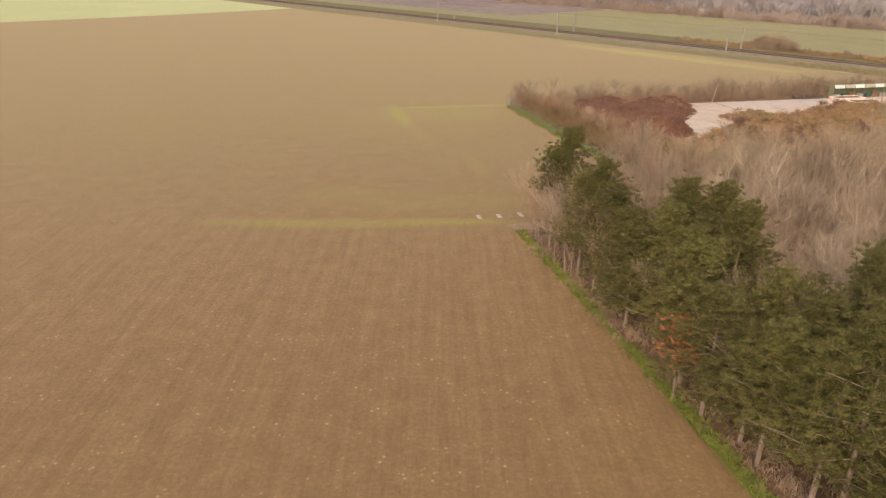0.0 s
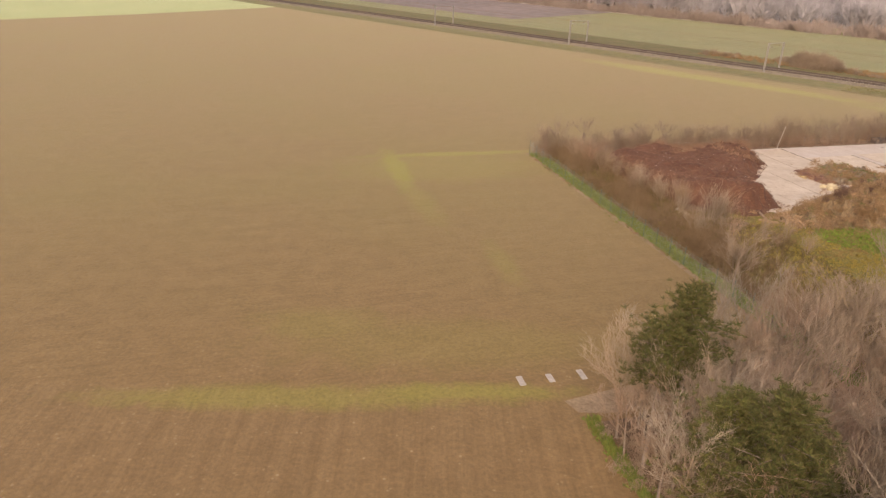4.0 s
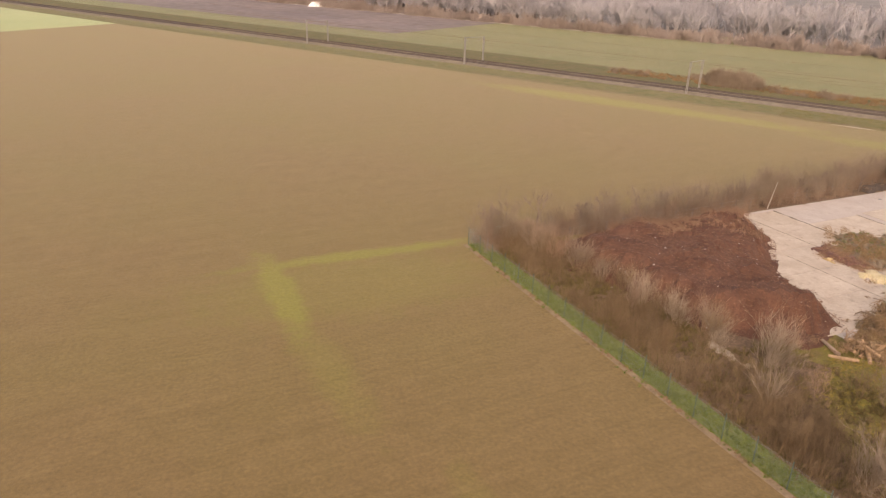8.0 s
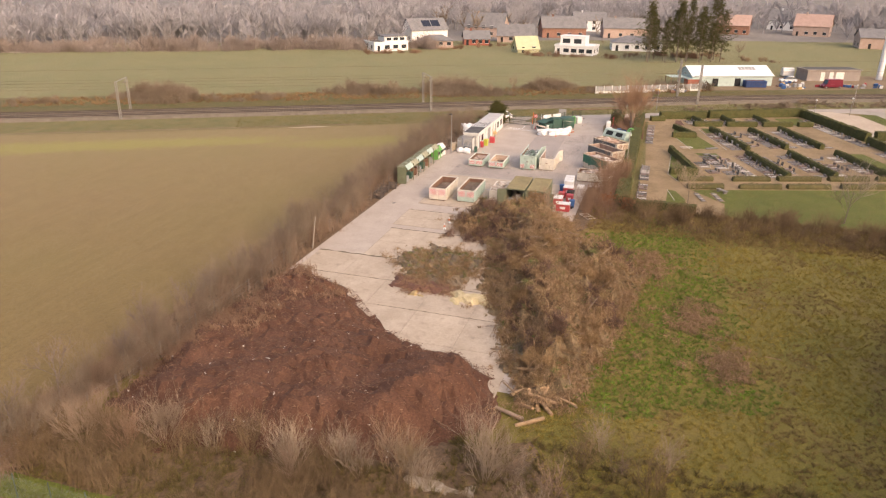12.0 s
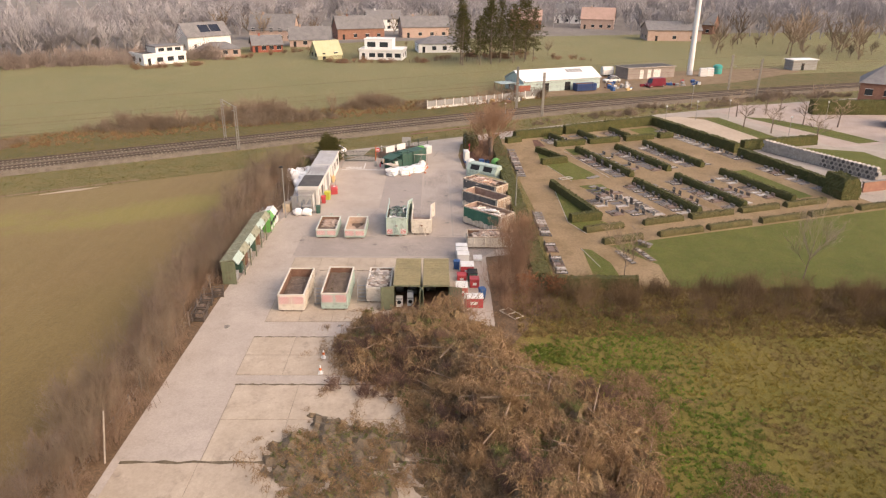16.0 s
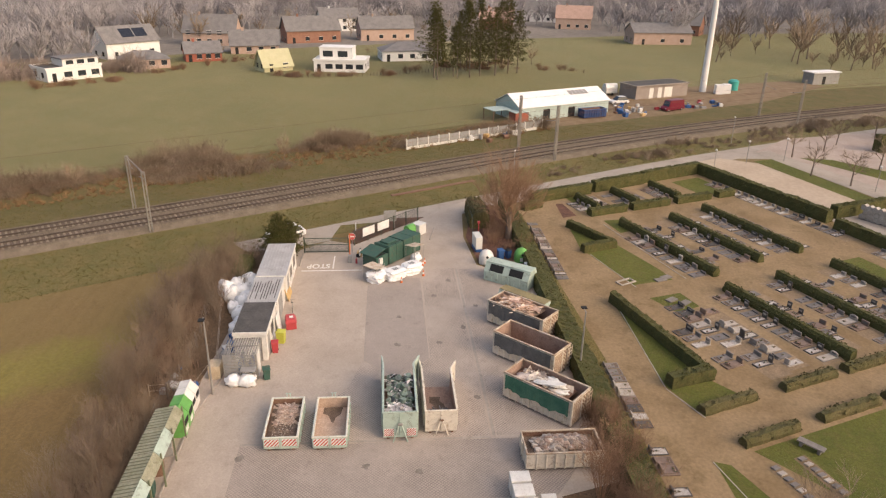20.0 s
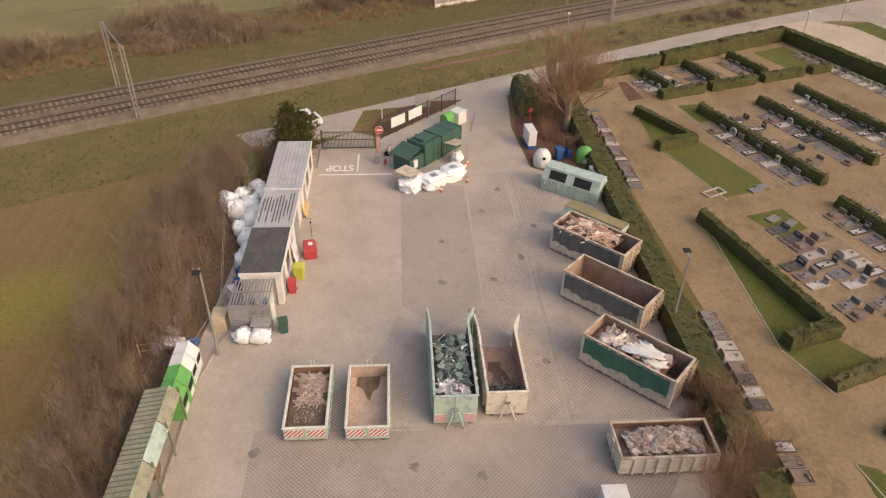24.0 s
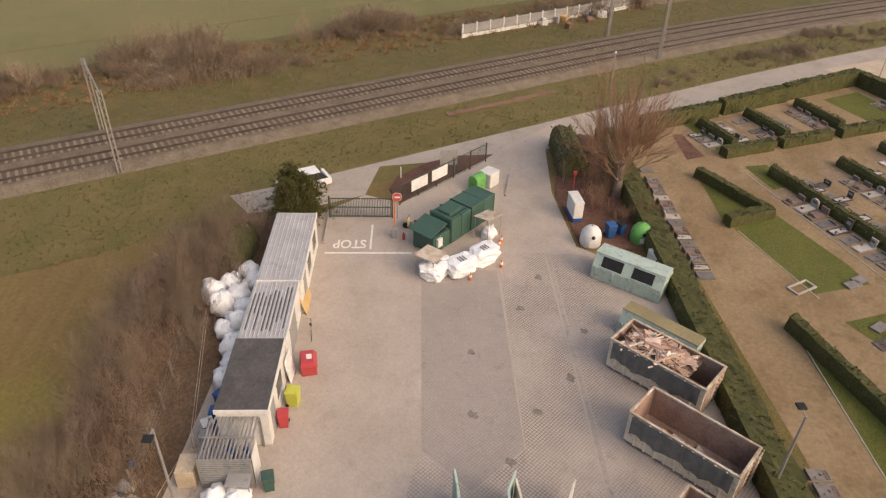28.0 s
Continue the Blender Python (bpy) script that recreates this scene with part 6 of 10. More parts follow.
def skip(name, m, L, W, H, outer, inner, label, group="", rib=0.55, boards=0, netted=None, open_far=False, slope=0.0, hook=True, rim=None, boards_top=9.0, boards_wide=9.0):
    """A hook-lift container, its tail at x = 0, open on top."""
    ob = thing(name, m, label, "waste container", group)
    t, z0 = 0.07, 0.22
    part("floor", Mesh().box(0.05, L - 0.05, t, W - t, z0, z0 + 0.08), inner, ob)
    for nm, y0, y1 in (("side_wall", 0, t), ("side_wall", W - t, W)):
        part(nm, Mesh().box(0.02, L - 0.02, y0, y1, z0, H, 0.015), outer, ob)
        yi = t + 0.004 if y0 == 0 else W - t - 0.004
        part("lining", Mesh().add([(0.08, yi, z0 + 0.08), (L - 0.08, yi, z0 + 0.08), (L - 0.08, yi, H - 0.06), (0.08, yi, H - 0.06)], [(0, 1, 2, 3)]), inner, ob)
        part("rim", Mesh().box(-0.01, L + 0.01, y0 - 0.04, y1 + 0.04, H - 0.09, H + 0.02, 0.02), rim or RIM, ob)
        n = int(L / rib)
        rb = Mesh().box(-0.05, 0.05, 0, 0.1, z0, H - 0.09, 0.02).data("rib", outer)
        for i in range(1, n):
            part("rib", rb, None, ob, at=pose(i * L / n, y0 - 0.102 if y0 == 0 else y1 + 0.002, 0))
        if netted:
            yo, nn = (-0.125 if y0 == 0 else W + 0.125), 22
            drape = Mesh()
            for k in range(nn + 1):
                x = 0.2 + (L - 0.4) * k / nn
                sag = z0 + (H - z0) * (0.36 + 0.05 * math.sin(k * 0.7) + 0.03 * math.sin(k * 1.9))
                dy = 0.02 * math.sin(k * 2.4) * (1 if y0 else -1)
                drape.v += [(x, yo + dy * 0.3, H - 0.08), (x, yo + dy, (H + sag) / 2), (x, yo + dy * 1.4, sag)]
            for k in range(nn):
                for j in (0, 1):
                    drape.f.append((k * 3 + j, k * 3 + 3 + j, k * 3 + 4 + j, k * 3 + 1 + j))
            part("net", drape, netted, ob, "hanging cover net")
    for sgn in (0.35, W - 0.35):
        part("skid", Mesh().box(0.0, L, sgn - 0.09, sgn + 0.09, 0.0, z0, 0.01), RUST, ob)
    tail = Mesh()
    tail.box(-0.06, 0.04, 0, W, z0, H, 0.02)
    part("tailgate", tail, outer, ob)
    part("lining", Mesh().add([(0.046, t, z0 + 0.08), (0.046, W - t, z0 + 0.08), (0.046, W - t, H - 0.05), (0.046, t, H - 0.05)], [(0, 1, 2, 3)]), inner, ob)
    part("rim", Mesh().box(-0.09, 0.05, -0.04, W + 0.04, H - 0.09, H + 0.02, 0.02), rim or RIM, ob)
    part("hinge_post", Mesh().box(-0.1, -0.04, W / 2 - 0.05, W / 2 + 0.05, z0, H, 0.01), outer, ob)
    if boards:
        zt = min(H - 0.14, boards_top)
        inner_y = min(W / 2 - 0.1, 0.08 + boards_wide)
        stripes(ob, -0.075, 0.08, inner_y, zt - boards, zt, 4, -0.35)
        stripes(ob, -0.075, W - inner_y, W - 0.08, zt - boards, zt, 4, -0.35)
    if not open_far:
        part("front_wall", Mesh().box(L - 0.04, L + 0.05, 0, W, z0, H, 0.02), outer, ob)
        part("lining", Mesh().add([(L - 0.046, t, z0 + 0.08), (L - 0.046, W - t, z0 + 0.08), (L - 0.046, W - t, H - 0.05), (L - 0.046, t, H - 0.05)], [(0, 1, 2, 3)]), inner, ob)
        part("rim", Mesh().box(L - 0.05, L + 0.08, -0.04, W + 0.04, H - 0.09, H + 0.02, 0.02), rim or RIM, ob)
        if hook:
            hk = Mesh()
            for s in (-0.28, 0.28):
                hk.tube((L + 0.1, W / 2 + s, z0), (L + 0.16, W / 2 + s * 0.3, min(H + 0.25, 1.5)), 0.045, None, 6)
            hk.tube((L + 0.16, W / 2 - 0.2, min(H + 0.25, 1.5)), (L + 0.16, W / 2 + 0.2, min(H + 0.25, 1.5)), 0.03, None, 6)
            part("hook_frame", hk, outer, ob, "hook bar of welded tube")
    else:
        for s, y in ((-1, 0), (1, W)):
            a = part("door", Mesh().box(0, 1.15, -0.04, 0.04, z0, H, 0.02), outer, ob, "door swung open", at=pose(L, y - s * 0.03, 0, 0, 0, 6 if s > 0 else -24))
            part("rim", Mesh().box(-0.02, 1.17, -0.06, 0.06, H - 0.08, H + 0.02, 0.02), rim or RIM, a)
    return ob


def junk(name, m, x0, x1, y0, y1, z, kinds, count, material, label, category, seed, bulge=0.35, size=(0.5, 1.3), tilt=0.5, base=None):
    """Loose waste lying in a container: a filled bed with pieces on it."""
    q = random.Random(seed)
    ob = thing(name, m, label, category)
    nx, ny = 10, 6
    bed = Mesh()
    hz = lambda s, t: z - 0.25 + bulge * math.sin(math.pi * min(1, max(0, s))) * math.sin(math.pi * t) + 0.1 * noise.noise(Vector((s * 6, t * 4, seed)))
    for i in range(nx + 1):
        for j in range(ny + 1):
            bed.v.append((x0 + (x1 - x0) * i / nx, y0 + (y1 - y0) * j / ny, hz(i / nx, j / ny)))
    for i in range(nx):
        for j in range(ny):
            k = i * (ny + 1) + j
            bed.f.append((k, k + ny + 1, k + ny + 2, k + 1))
    part("bed", bed, base or SOIL, ob)
    pl = []
    for _ in range(count):
        s, t = q.uniform(0.1, 0.9), q.uniform(0.17, 0.83)
        pl.append((x0 + (x1 - x0) * s, y0 + (y1 - y0) * t, hz(s, t) + q.uniform(0.0, 0.16), q.uniform(0, 6.3), q.gauss(0, tilt), q.uniform(*size)))
    tagged(part("loose_waste", strewn("loose_waste", kinds, pl, material), None, ob), kind="stuff")
    return ob


plank = [Mesh().box(-0.7, 0.7, -0.07, 0.07, -0.02, 0.02), Mesh().box(-0.45, 0.45, -0.16, 0.16, -0.012, 0.012), Mesh().box(-0.9, 0.9, -0.04, 0.04, -0.03, 0.03), Mesh().box(-0.35, 0.35, -0.25, 0.25, -0.012, 0.012)]
rock = [Mesh().blob((0, 0, 0), (0.16, 0.12, 0.1), 301, 0.5, 6), Mesh().box(-0.13, 0.13, -0.09, 0.09, -0.06, 0.06, 0.02), Mesh().blob((0, 0, 0), (0.22, 0.14, 0.08), 302, 0.6, 6)]
pots = [Mesh().lathe([(0.1, 0), (0.16, 0.26), (0.14, 0.26), (0.09, 0.03)], 9), Mesh().box(-0.25, 0.25, -0.17, 0.17, -0.12, 0.12, 0.03), Mesh().lathe([(0.16, 0), (0.24, 0.34), (0.22, 0.34), (0.15, 0.04)], 9), Mesh().box(-0.4, 0.4, -0.03, 0.03, -0.03, 0.03), Mesh().blob((0, 0, 0), (0.25, 0.2, 0.14), 303, 0.5, 7)]
board = [Mesh().box(-0.4, 0.4, -0.3, 0.3, -0.02, 0.02), Mesh().box(-0.25, 0.25, -0.2, 0.2, -0.02, 0.02), Mesh().blob((0, 0, 0), (0.35, 0.25, 0.12), 304, 0.6, 7)]

# two low containers
PINKISH = island_mat("broken_brick", [(0.42, 0.29, 0.22), (0.5, 0.37, 0.29), (0.34, 0.24, 0.19), (0.58, 0.48, 0.4), (0.3, 0.22, 0.18)], 0.95)
SANDY = mat("sandy_rust", (0.42, 0.3, 0.22), (0.5, 0.38, 0.29), 0.9, 0.8, dirt=(0.26, 0.17, 0.11), dirt_amount=0.3)
RIM_PALE = mat("faded_mint_rim", (0.52, 0.54, 0.47), (0.6, 0.55, 0.46), 1.6, 0.7, grain=0.15, dirt=(0.3, 0.22, 0.15), dirt_amount=0.4)
m = at_yard(20.2, -3.5)
skip("low_container", m, 4.5, 2.3, 1.15, MINT, RUST, "low mint green container with striped tail boards, filled with rubble", "low containers", 0.6, 0.55, rim=RIM_PALE)
junk("garden_soil", m, 0.15, 4.35, 0.12, 2.18, 0.96, rock, 170, STONES, "dark garden soil with small stones in a low container", "soil", 310, 0.1, (0.15, 0.35), 0.4)
junk("mixed_rubble", m, 1.5, 4.35, 0.12, 2.18, 0.95, rock + plank[:1], 420, PINKISH, "broken brick, wood and stone filling a low container", "rubble", 311, 0.16, (0.2, 0.55), 0.4, SANDY)
m = at_yard(20.1, -6.75)
skip("low_container", m, 4.5, 2.3, 1.15, MINT, SANDY, "low mint green container with striped tail boards, swept empty", "low containers", 0.6, 0.55, rim=RIM_PALE)
stain = Mesh().add([(4.42, 0.5, 0.315), (4.42, 1.85, 0.315), (3.7, 1.9, 0.315), (3.45, 1.5, 0.315), (2.7, 1.25, 0.315), (2.55, 1.1, 0.315), (3.2, 0.95, 0.315), (3.6, 0.6, 0.315)], [tuple(range(8))])
thing("damp_sand", m, "dark damp sand left in the empty container", "sand", mesh=stain, material=SOIL)
# tall mint container with its doors open
m = at_yard(21.0, -11.5)
skip("tall_container", m, 6.1, 2.35, 2.3, MINT, RUST, "tall mint green container with open doors, half full of plastics", "", 0.62, 0.6, open_far=True, hook=False, rim=MINT, boards_top=0.95, boards_wide=0.65)
drum = [Mesh().lathe([(0, 0), (0.15, 0), (0.2, 0.34), (0.17, 0.34), (0.13, 0.06)], 9), Mesh().lathe([(0, 0), (0.22, 0), (0.27, 0.45), (0.0, 0.47)], 10), Mesh().blob((0, 0, 0), (0.25, 0.2, 0.14), 305, 0.4, 7), Mesh().box(-0.25, 0.25, -0.17, 0.17, -0.12, 0.12, 0.03)]
pw = junk("plastic_waste", m, 0.0, 5.6, 0.0, 2.34, 1.8, drum + pots[:1], 330, PLASTICS, "heap of green plastic pots, crates and boards", "plastic waste", 312, 0.2, (0.55, 0.95), 1.3)
q = random.Random(316)
pl = [(q.choice((q.uniform(0.5, 1.5), q.uniform(2.8, 4.7))), q.uniform(0.35, 2.0), 1.85 + q.uniform(0, 0.2), q.uniform(0, 6.3), q.gauss(0, 0.5), q.uniform(0.4, 0.8)) for _ in range(80)]
tagged(part("pale_waste", strewn("pale_waste", plank + drum[2:3], pl, PALE_PLASTICS), None, pw, "white and brown boards and sheeting"), kind="stuff")
fr = thing("hook_frame", at_yard(20.9, -10.33), "welded hook frame leaning on the container's end", "steel frame")
for s in (-1, 1):
    part("leg", Mesh().tube((-0.28, s * 0.5, 0.05), (-0.14, s * 0.1, 1.35), 0.05, None, 7), MINT, fr)
part("hook_bar", Mesh().box(-0.2, -0.08, -0.16, 0.16, 1.3, 1.5, 0.03), STEEL, fr)
# cream container beside it
m = at_yard(21.5, -14.3)
skip("cream_container", m, 5.3, 2.25, 1.95, CREAM, mat("pinkish_rust", (0.3, 0.19, 0.14), (0.36, 0.25, 0.19), 0.9, 0.85, dirt=(0.17, 0.11, 0.08)), "dirty cream container with a rusty floor, almost empty", "", 0.6, open_far=True, rim=CREAM)
thing("oil_stain", m, "dark oil stain on the rusty floor", "stain", mesh=Mesh().add([(2.0, 0.5, 0.315), (3.0, 0.7, 0.315), (3.4, 1.0, 0.315), (3.9, 0.9, 0.315), (3.95, 1.7, 0.315), (3.2, 1.75, 0.315), (2.9, 1.45, 0.315), (2.0, 1.7, 0.315)], [tuple(range(8))]), material=SOIL)
junk("scrap_metal", m, 0.2, 1.9, 0.12, 2.1, 0.75, plank + pots, 110, island_mat("dark_scrap", [(0.06, 0.055, 0.06), (0.12, 0.1, 0.1), (0.3, 0.27, 0.25), (0.09, 0.12, 0.11), (0.2, 0.12, 0.08)], 0.6), "a few dark bars, pots and cables on the container floor", "scrap metal", 313, 0.12, (0.5, 1.0), 0.5, RUST)
fr = thing("hook_frame", at_yard(21.4, -13.2), "cream hook frame on the container's end", "steel frame")
for s in (-1, 1):
    part("leg", Mesh().tube((-0.26, s * 0.48, 0.05), (-0.12, s * 0.08, 1.2), 0.05, None, 7), CREAM, fr)
part("hook_bar", Mesh().box(-0.16, -0.06, -0.14, 0.14, 1.15, 1.32, 0.03), RUST, fr)


# three long netted containers set at a slant along the hedge
def slanted(cu, cv, net, lab):
    ob = skip("netted_container", at_yard(cu, cv, 0, 45.5) @ pose(-2.8, -1.25, 0), 5.8, 2.5, 2.3, CREAM, RUST_PALE, lab, "long containers by the hedge", 0.58, 0, net, rim=RIM)
    for y0, y1, lean in ((0.1, 1.16, 0.35), (1.34, 2.4, -0.35)):
        for z0 in (0.3, 0.92, 1.54):
            stripes(ob, -0.08, y0, y1, z0, z0 + 0.6, 3, lean, -1, RIM, FADED)
    return ob


slanted(24.3, -21.2, GREEN_NET, "long dirty white container with a green net, full of bulky waste")
junk("bulky_waste", at_yard(24.3, -21.2, 0, 45.5) @ pose(-2.8, -1.25, 0), 0.9, 5.6, 0.12, 2.38, 1.85, plank[1:] + board + board, 95, PLASTER, "pale boards, film and mattresses filling a container", "bulky waste", 314, 0.4, (0.5, 1.2), 0.4, RUST)
for i, (x, y, z, a, b, t) in enumerate(((4.6, 1.5, 1.95, 0.7, 0.45, 30), (2.3, 0.9, 2.05, 0.9, 0.35, -20), (1.7, 1.5, 1.9, 0.8, 0.3, 15))):
    thing("torn_film", at_yard(24.3, -21.2, 0, 45.5) @ pose(-2.8, -1.25, 0) @ pose(x, y, z, 0, 0, t), "crumpled pale film lying on bulky waste", "film", "crumpled film on the bulky waste", Mesh().blob((0, 0, 0), (a, b, 0.16), 330 + i, 0.8, 14), mat("pinkish_film", (0.62, 0.52, 0.45), (0.5, 0.4, 0.34), 2.5, 0.5, grain=0.15) if i == 0 else WHITE, smooth=True)
thing("white_board", at_yard(24.0, -21.3, 2.2, 62) @ pose(0, 0, 0, 12, 5, 0), "large torn white panel on top of bulky waste", "panel", mesh=Mesh().blob((0, 0, 0), (1.15, 0.5, 0.09), 337, 0.35, 16, 0, 0.7), material=WHITE)
slanted(30.5, -21.3, DARK_NET, "long dirty white container with dark net, nearly empty inside")
junk("small_remains", at_yard(30.5, -21.3, 0, 45.5) @ pose(-2.8, -1.25, 0), 0.4, 5.4, 0.2, 2.3, 0.5, rock + board, 50, PLASTER, "a few pale pieces remaining in a rusty container", "rubble", 315, 0.1, (0.5, 1.0), 0.3, RUST)
slanted(36.1, -21.6, DARK_NET, "long dirty white container with a dark net, full of scrap wood")
junk("scrap_wood_load", at_yard(36.1, -21.6, 0, 45.5) @ pose(-2.8, -1.25, 0), 1.2, 5.6, 0.12, 2.38, 2.15, plank, 150, WOOD, "broken planks and boards filling a container", "scrap wood", 316, 0.35, (0.6, 1.3), 0.3)
# rungs on the containers' ends
for cu, cv in ((30.5, -21.3), (24.3, -21.2)):
    ld = thing("container_ladder", at_yard(cu, cv, 0, 45.5) @ pose(-2.98, -0.9, 0), "rusty step ladder on a container's end", "ladder")
    for s in (-0.35, 0.35):
        part("rail", Mesh().box(-0.03, 0.03, s - 0.03, s + 0.03, 0.1, 2.2), RIM, ld)
    for i in range(6):
        part("rung", Mesh().box(-0.025, 0.025, -0.35, 0.35, 0.35 + 0.33 * i, 0.4 + 0.33 * i), RIM, ld)
# crosswise rubble container, and white crates beside it
m = at_yard(17.2, -23.4, 0, 90) @ pose(0, -2.4, 0)
skip("rubble_container", m, 5.0, 2.4, 1.45, CREAM, RUST, "dirty cream container full of broken masonry", "", 0.6, rim=RIM)
junk("masonry_rubble", m, 0.2, 4.8, 0.12, 2.28, 1.3, rock, 300, STONES, "broken masonry and stone filling a container", "rubble", 317, 0.3, (0.8, 1.9))


def sloped_box(name, m, L, W, H, side, roof, label, holes=0):
    """A closed container with slanted roof edges and black plates for drop holes in one flank."""
    ob = thing(name, m, label, "waste container")
    prof = [(0, 0.1), (W, 0.1), (W, H * 0.55), (W * 0.78, H), (W * 0.22, H), (0, H * 0.55)]
    n = len(prof)
    body = Mesh().add([(x, y, z) for x in (0, L) for y, z in prof], [tuple(range(n))[::-1], tuple(range(n, 2 * n))] + [(i, (i + 1) % n, n + (i + 1) % n, n + i) for i in range(n) if i != 3])
    part("body", body, side, ob)
    part("roof", Mesh().box(-0.03, L + 0.03, W * 0.2, W * 0.8, H - 0.005, H + 0.05, 0.02), roof, ob)
    for i in range(holes):
        x0 = L * (0.12 + 0.44 * i)
        dy, dz = W * 0.22, H * 0.45
        f = lambda t, o: (W * 0.22 * t - o * dz / math.hypot(dy, dz), H * 0.55 + dz * t + o * dy / math.hypot(dy, dz))
        # black plate on the uncut flank paints the shade inside the hole
        hole = Mesh().add([(x, *f(t, 0.012)) for x, t in ((x0, 0.12), (x0 + L * 0.3, 0.12), (x0 + L * 0.3, 0.88), (x0, 0.88))], [(0, 1, 2, 3)])
        part("drop_hole", hole, BLACK, ob, "black plate for the shade inside a drop hole")
        lip = Mesh()
        for t in (0.1, 0.9):
            lip.tube((x0, *f(t, 0.02)), (x0 + L * 0.3, *f(t, 0.02)), 0.035, None, 5)
        part("lip", lip, side, ob)
    rb = Mesh().box(-0.04, 0.04, -0.05, 0.0, 0.1, H * 0.55).data("rib", side)
    for i in range(8):
        part("rib", rb, None, ob, at=pose(L * (i + 0.5) / 8, 0, 0))
    for i in range(5):
        part("rib", Mesh().box(-0.05, 0.0, W * (0.1 + 0.2 * i) - 0.04, W * (0.1 + 0.2 * i) + 0.04, 0.1, H * 0.5), side, ob)
    return ob


sloped_box("drop_container", at_yard(45.6, -22.1, 0, 53 + 180) @ pose(-2.5, -1.1, 0), 5.0, 2.2, 2.0, MINT, MINT, "pale mint container with two dark drop holes", 2)
sloped_box("mossy_container", at_yard(39.4, -22.4, 0, 45.5 + 180) @ pose(-2.5, -1.0, 0), 5.0, 1.8, 1.75, MINT, MOSS, "mint container with a mossy yellow lid", 0)
for i, (u, v, t) in enumerate(((47.0, -25.0, 10), (46.2, -25.9, 4))):
    fz = thing("scrap_freezer", at_yard(u, v, 0, t), "scrapped white chest freezer", "freezer", "scrapped freezers")
    part("body", Mesh().box(0, 1.6, 0, 0.7, 0.05, 0.9, 0.04), WHITE, fz)
    part("lid", Mesh().box(-0.02, 1.62, -0.02, 0.72, 0.9, 0.98, 0.03), WHITE, fz)


def bell(u, v, material, label, hole=True):
    ob = thing("bottle_bank", at_yard(u, v), label, "bottle bank", "bottle banks")
    part("body", Mesh().lathe([(0.75, 0.0), (0.8, 0.15), (0.8, 0.75), (0.72, 1.1), (0.5, 1.42), (0.2, 1.58), (0.0, 1.6)], 20), material, ob, smooth=True)
    # black disc on the closed shell paints the dark of its opening
    part("drop_hole", Mesh().tube((-0.7, 0, 1.0), (-0.78, 0, 1.0), 0.14, None, 12), BLACK, ob)
    part("label_plate", Mesh().box(-0.815, -0.8, -0.28, 0.28, 0.3, 0.7), SIGN_WHITE, ob)
    part("lifting_eye", Mesh().box(-0.08, 0.08, -0.025, 0.025, 1.58, 1.74, 0.01), STEEL, ob)


bell(50.5, -20.3, WHITE, "white domed bottle bank")
bell(50.9, -24.2, GREEN_P, "bright green domed bottle bank")


def wheelie(u, v, material, label, turn=0, lid=None, size=1.0):
    ob = thing("wheelie_bin", at_yard(u, v, 0, turn) @ Matrix.Scale(size, 4), label, "waste bin", "wheelie bins")
    b = Mesh().add([(-0.25, -0.22, 0.06), (0.25, -0.22, 0.06), (0.25, 0.22, 0.06), (-0.25, 0.22, 0.06), (-0.3, -0.28, 0.95), (0.3, -0.28, 0.95), (0.3, 0.28, 0.95), (-0.3, 0.28, 0.95)], [(3, 2, 1, 0), (0, 1, 5, 4), (1, 2, 6, 5), (2, 3, 7, 6), (3, 0, 4, 7), (4, 5, 6, 7)])
    part("body", b, material, ob)
    part("lid", Mesh().box(-0.33, 0.33, -0.31, 0.31, 0.95, 1.03, 0.03), lid or material, ob)
    for s in (-0.24, 0.24):
        part("wheel", Mesh().tube((0.27, s - 0.03, 0.1), (0.27, s + 0.03, 0.1), 0.1, None, 12), BLACK, ob)
    part("handle", Mesh().tube((0.36, -0.22, 0.95), (0.36, 0.22, 0.95), 0.02, None, 6), BLACK, ob)
    return ob


wheelie(51.4, -22.0, BLUE_P, "dark blue waste bin beside the bottle banks", 10, size=1.2)
wheelie(51.8, -22.9, BLUE_P, "dark blue waste bin with a mop behind it", 30, BLACK)
cab = thing("toilet_cabin", at_yard(53.4, -19.9, 0, 6), "narrow white cabin with a blue base", "cabin")
part("body", Mesh().box(0, 1.9, -0.35, 0.4, 0.4, 1.75, 0.03), WHITE, cab)
part("base", Mesh().box(-0.02, 1.92, -0.37, 0.42, 0.0, 0.4, 0.02), BLUE_P, cab)
part("roof", Mesh().box(-0.04, 1.94, -0.39, 0.44, 1.75, 1.82, 0.03), WHITE, cab)


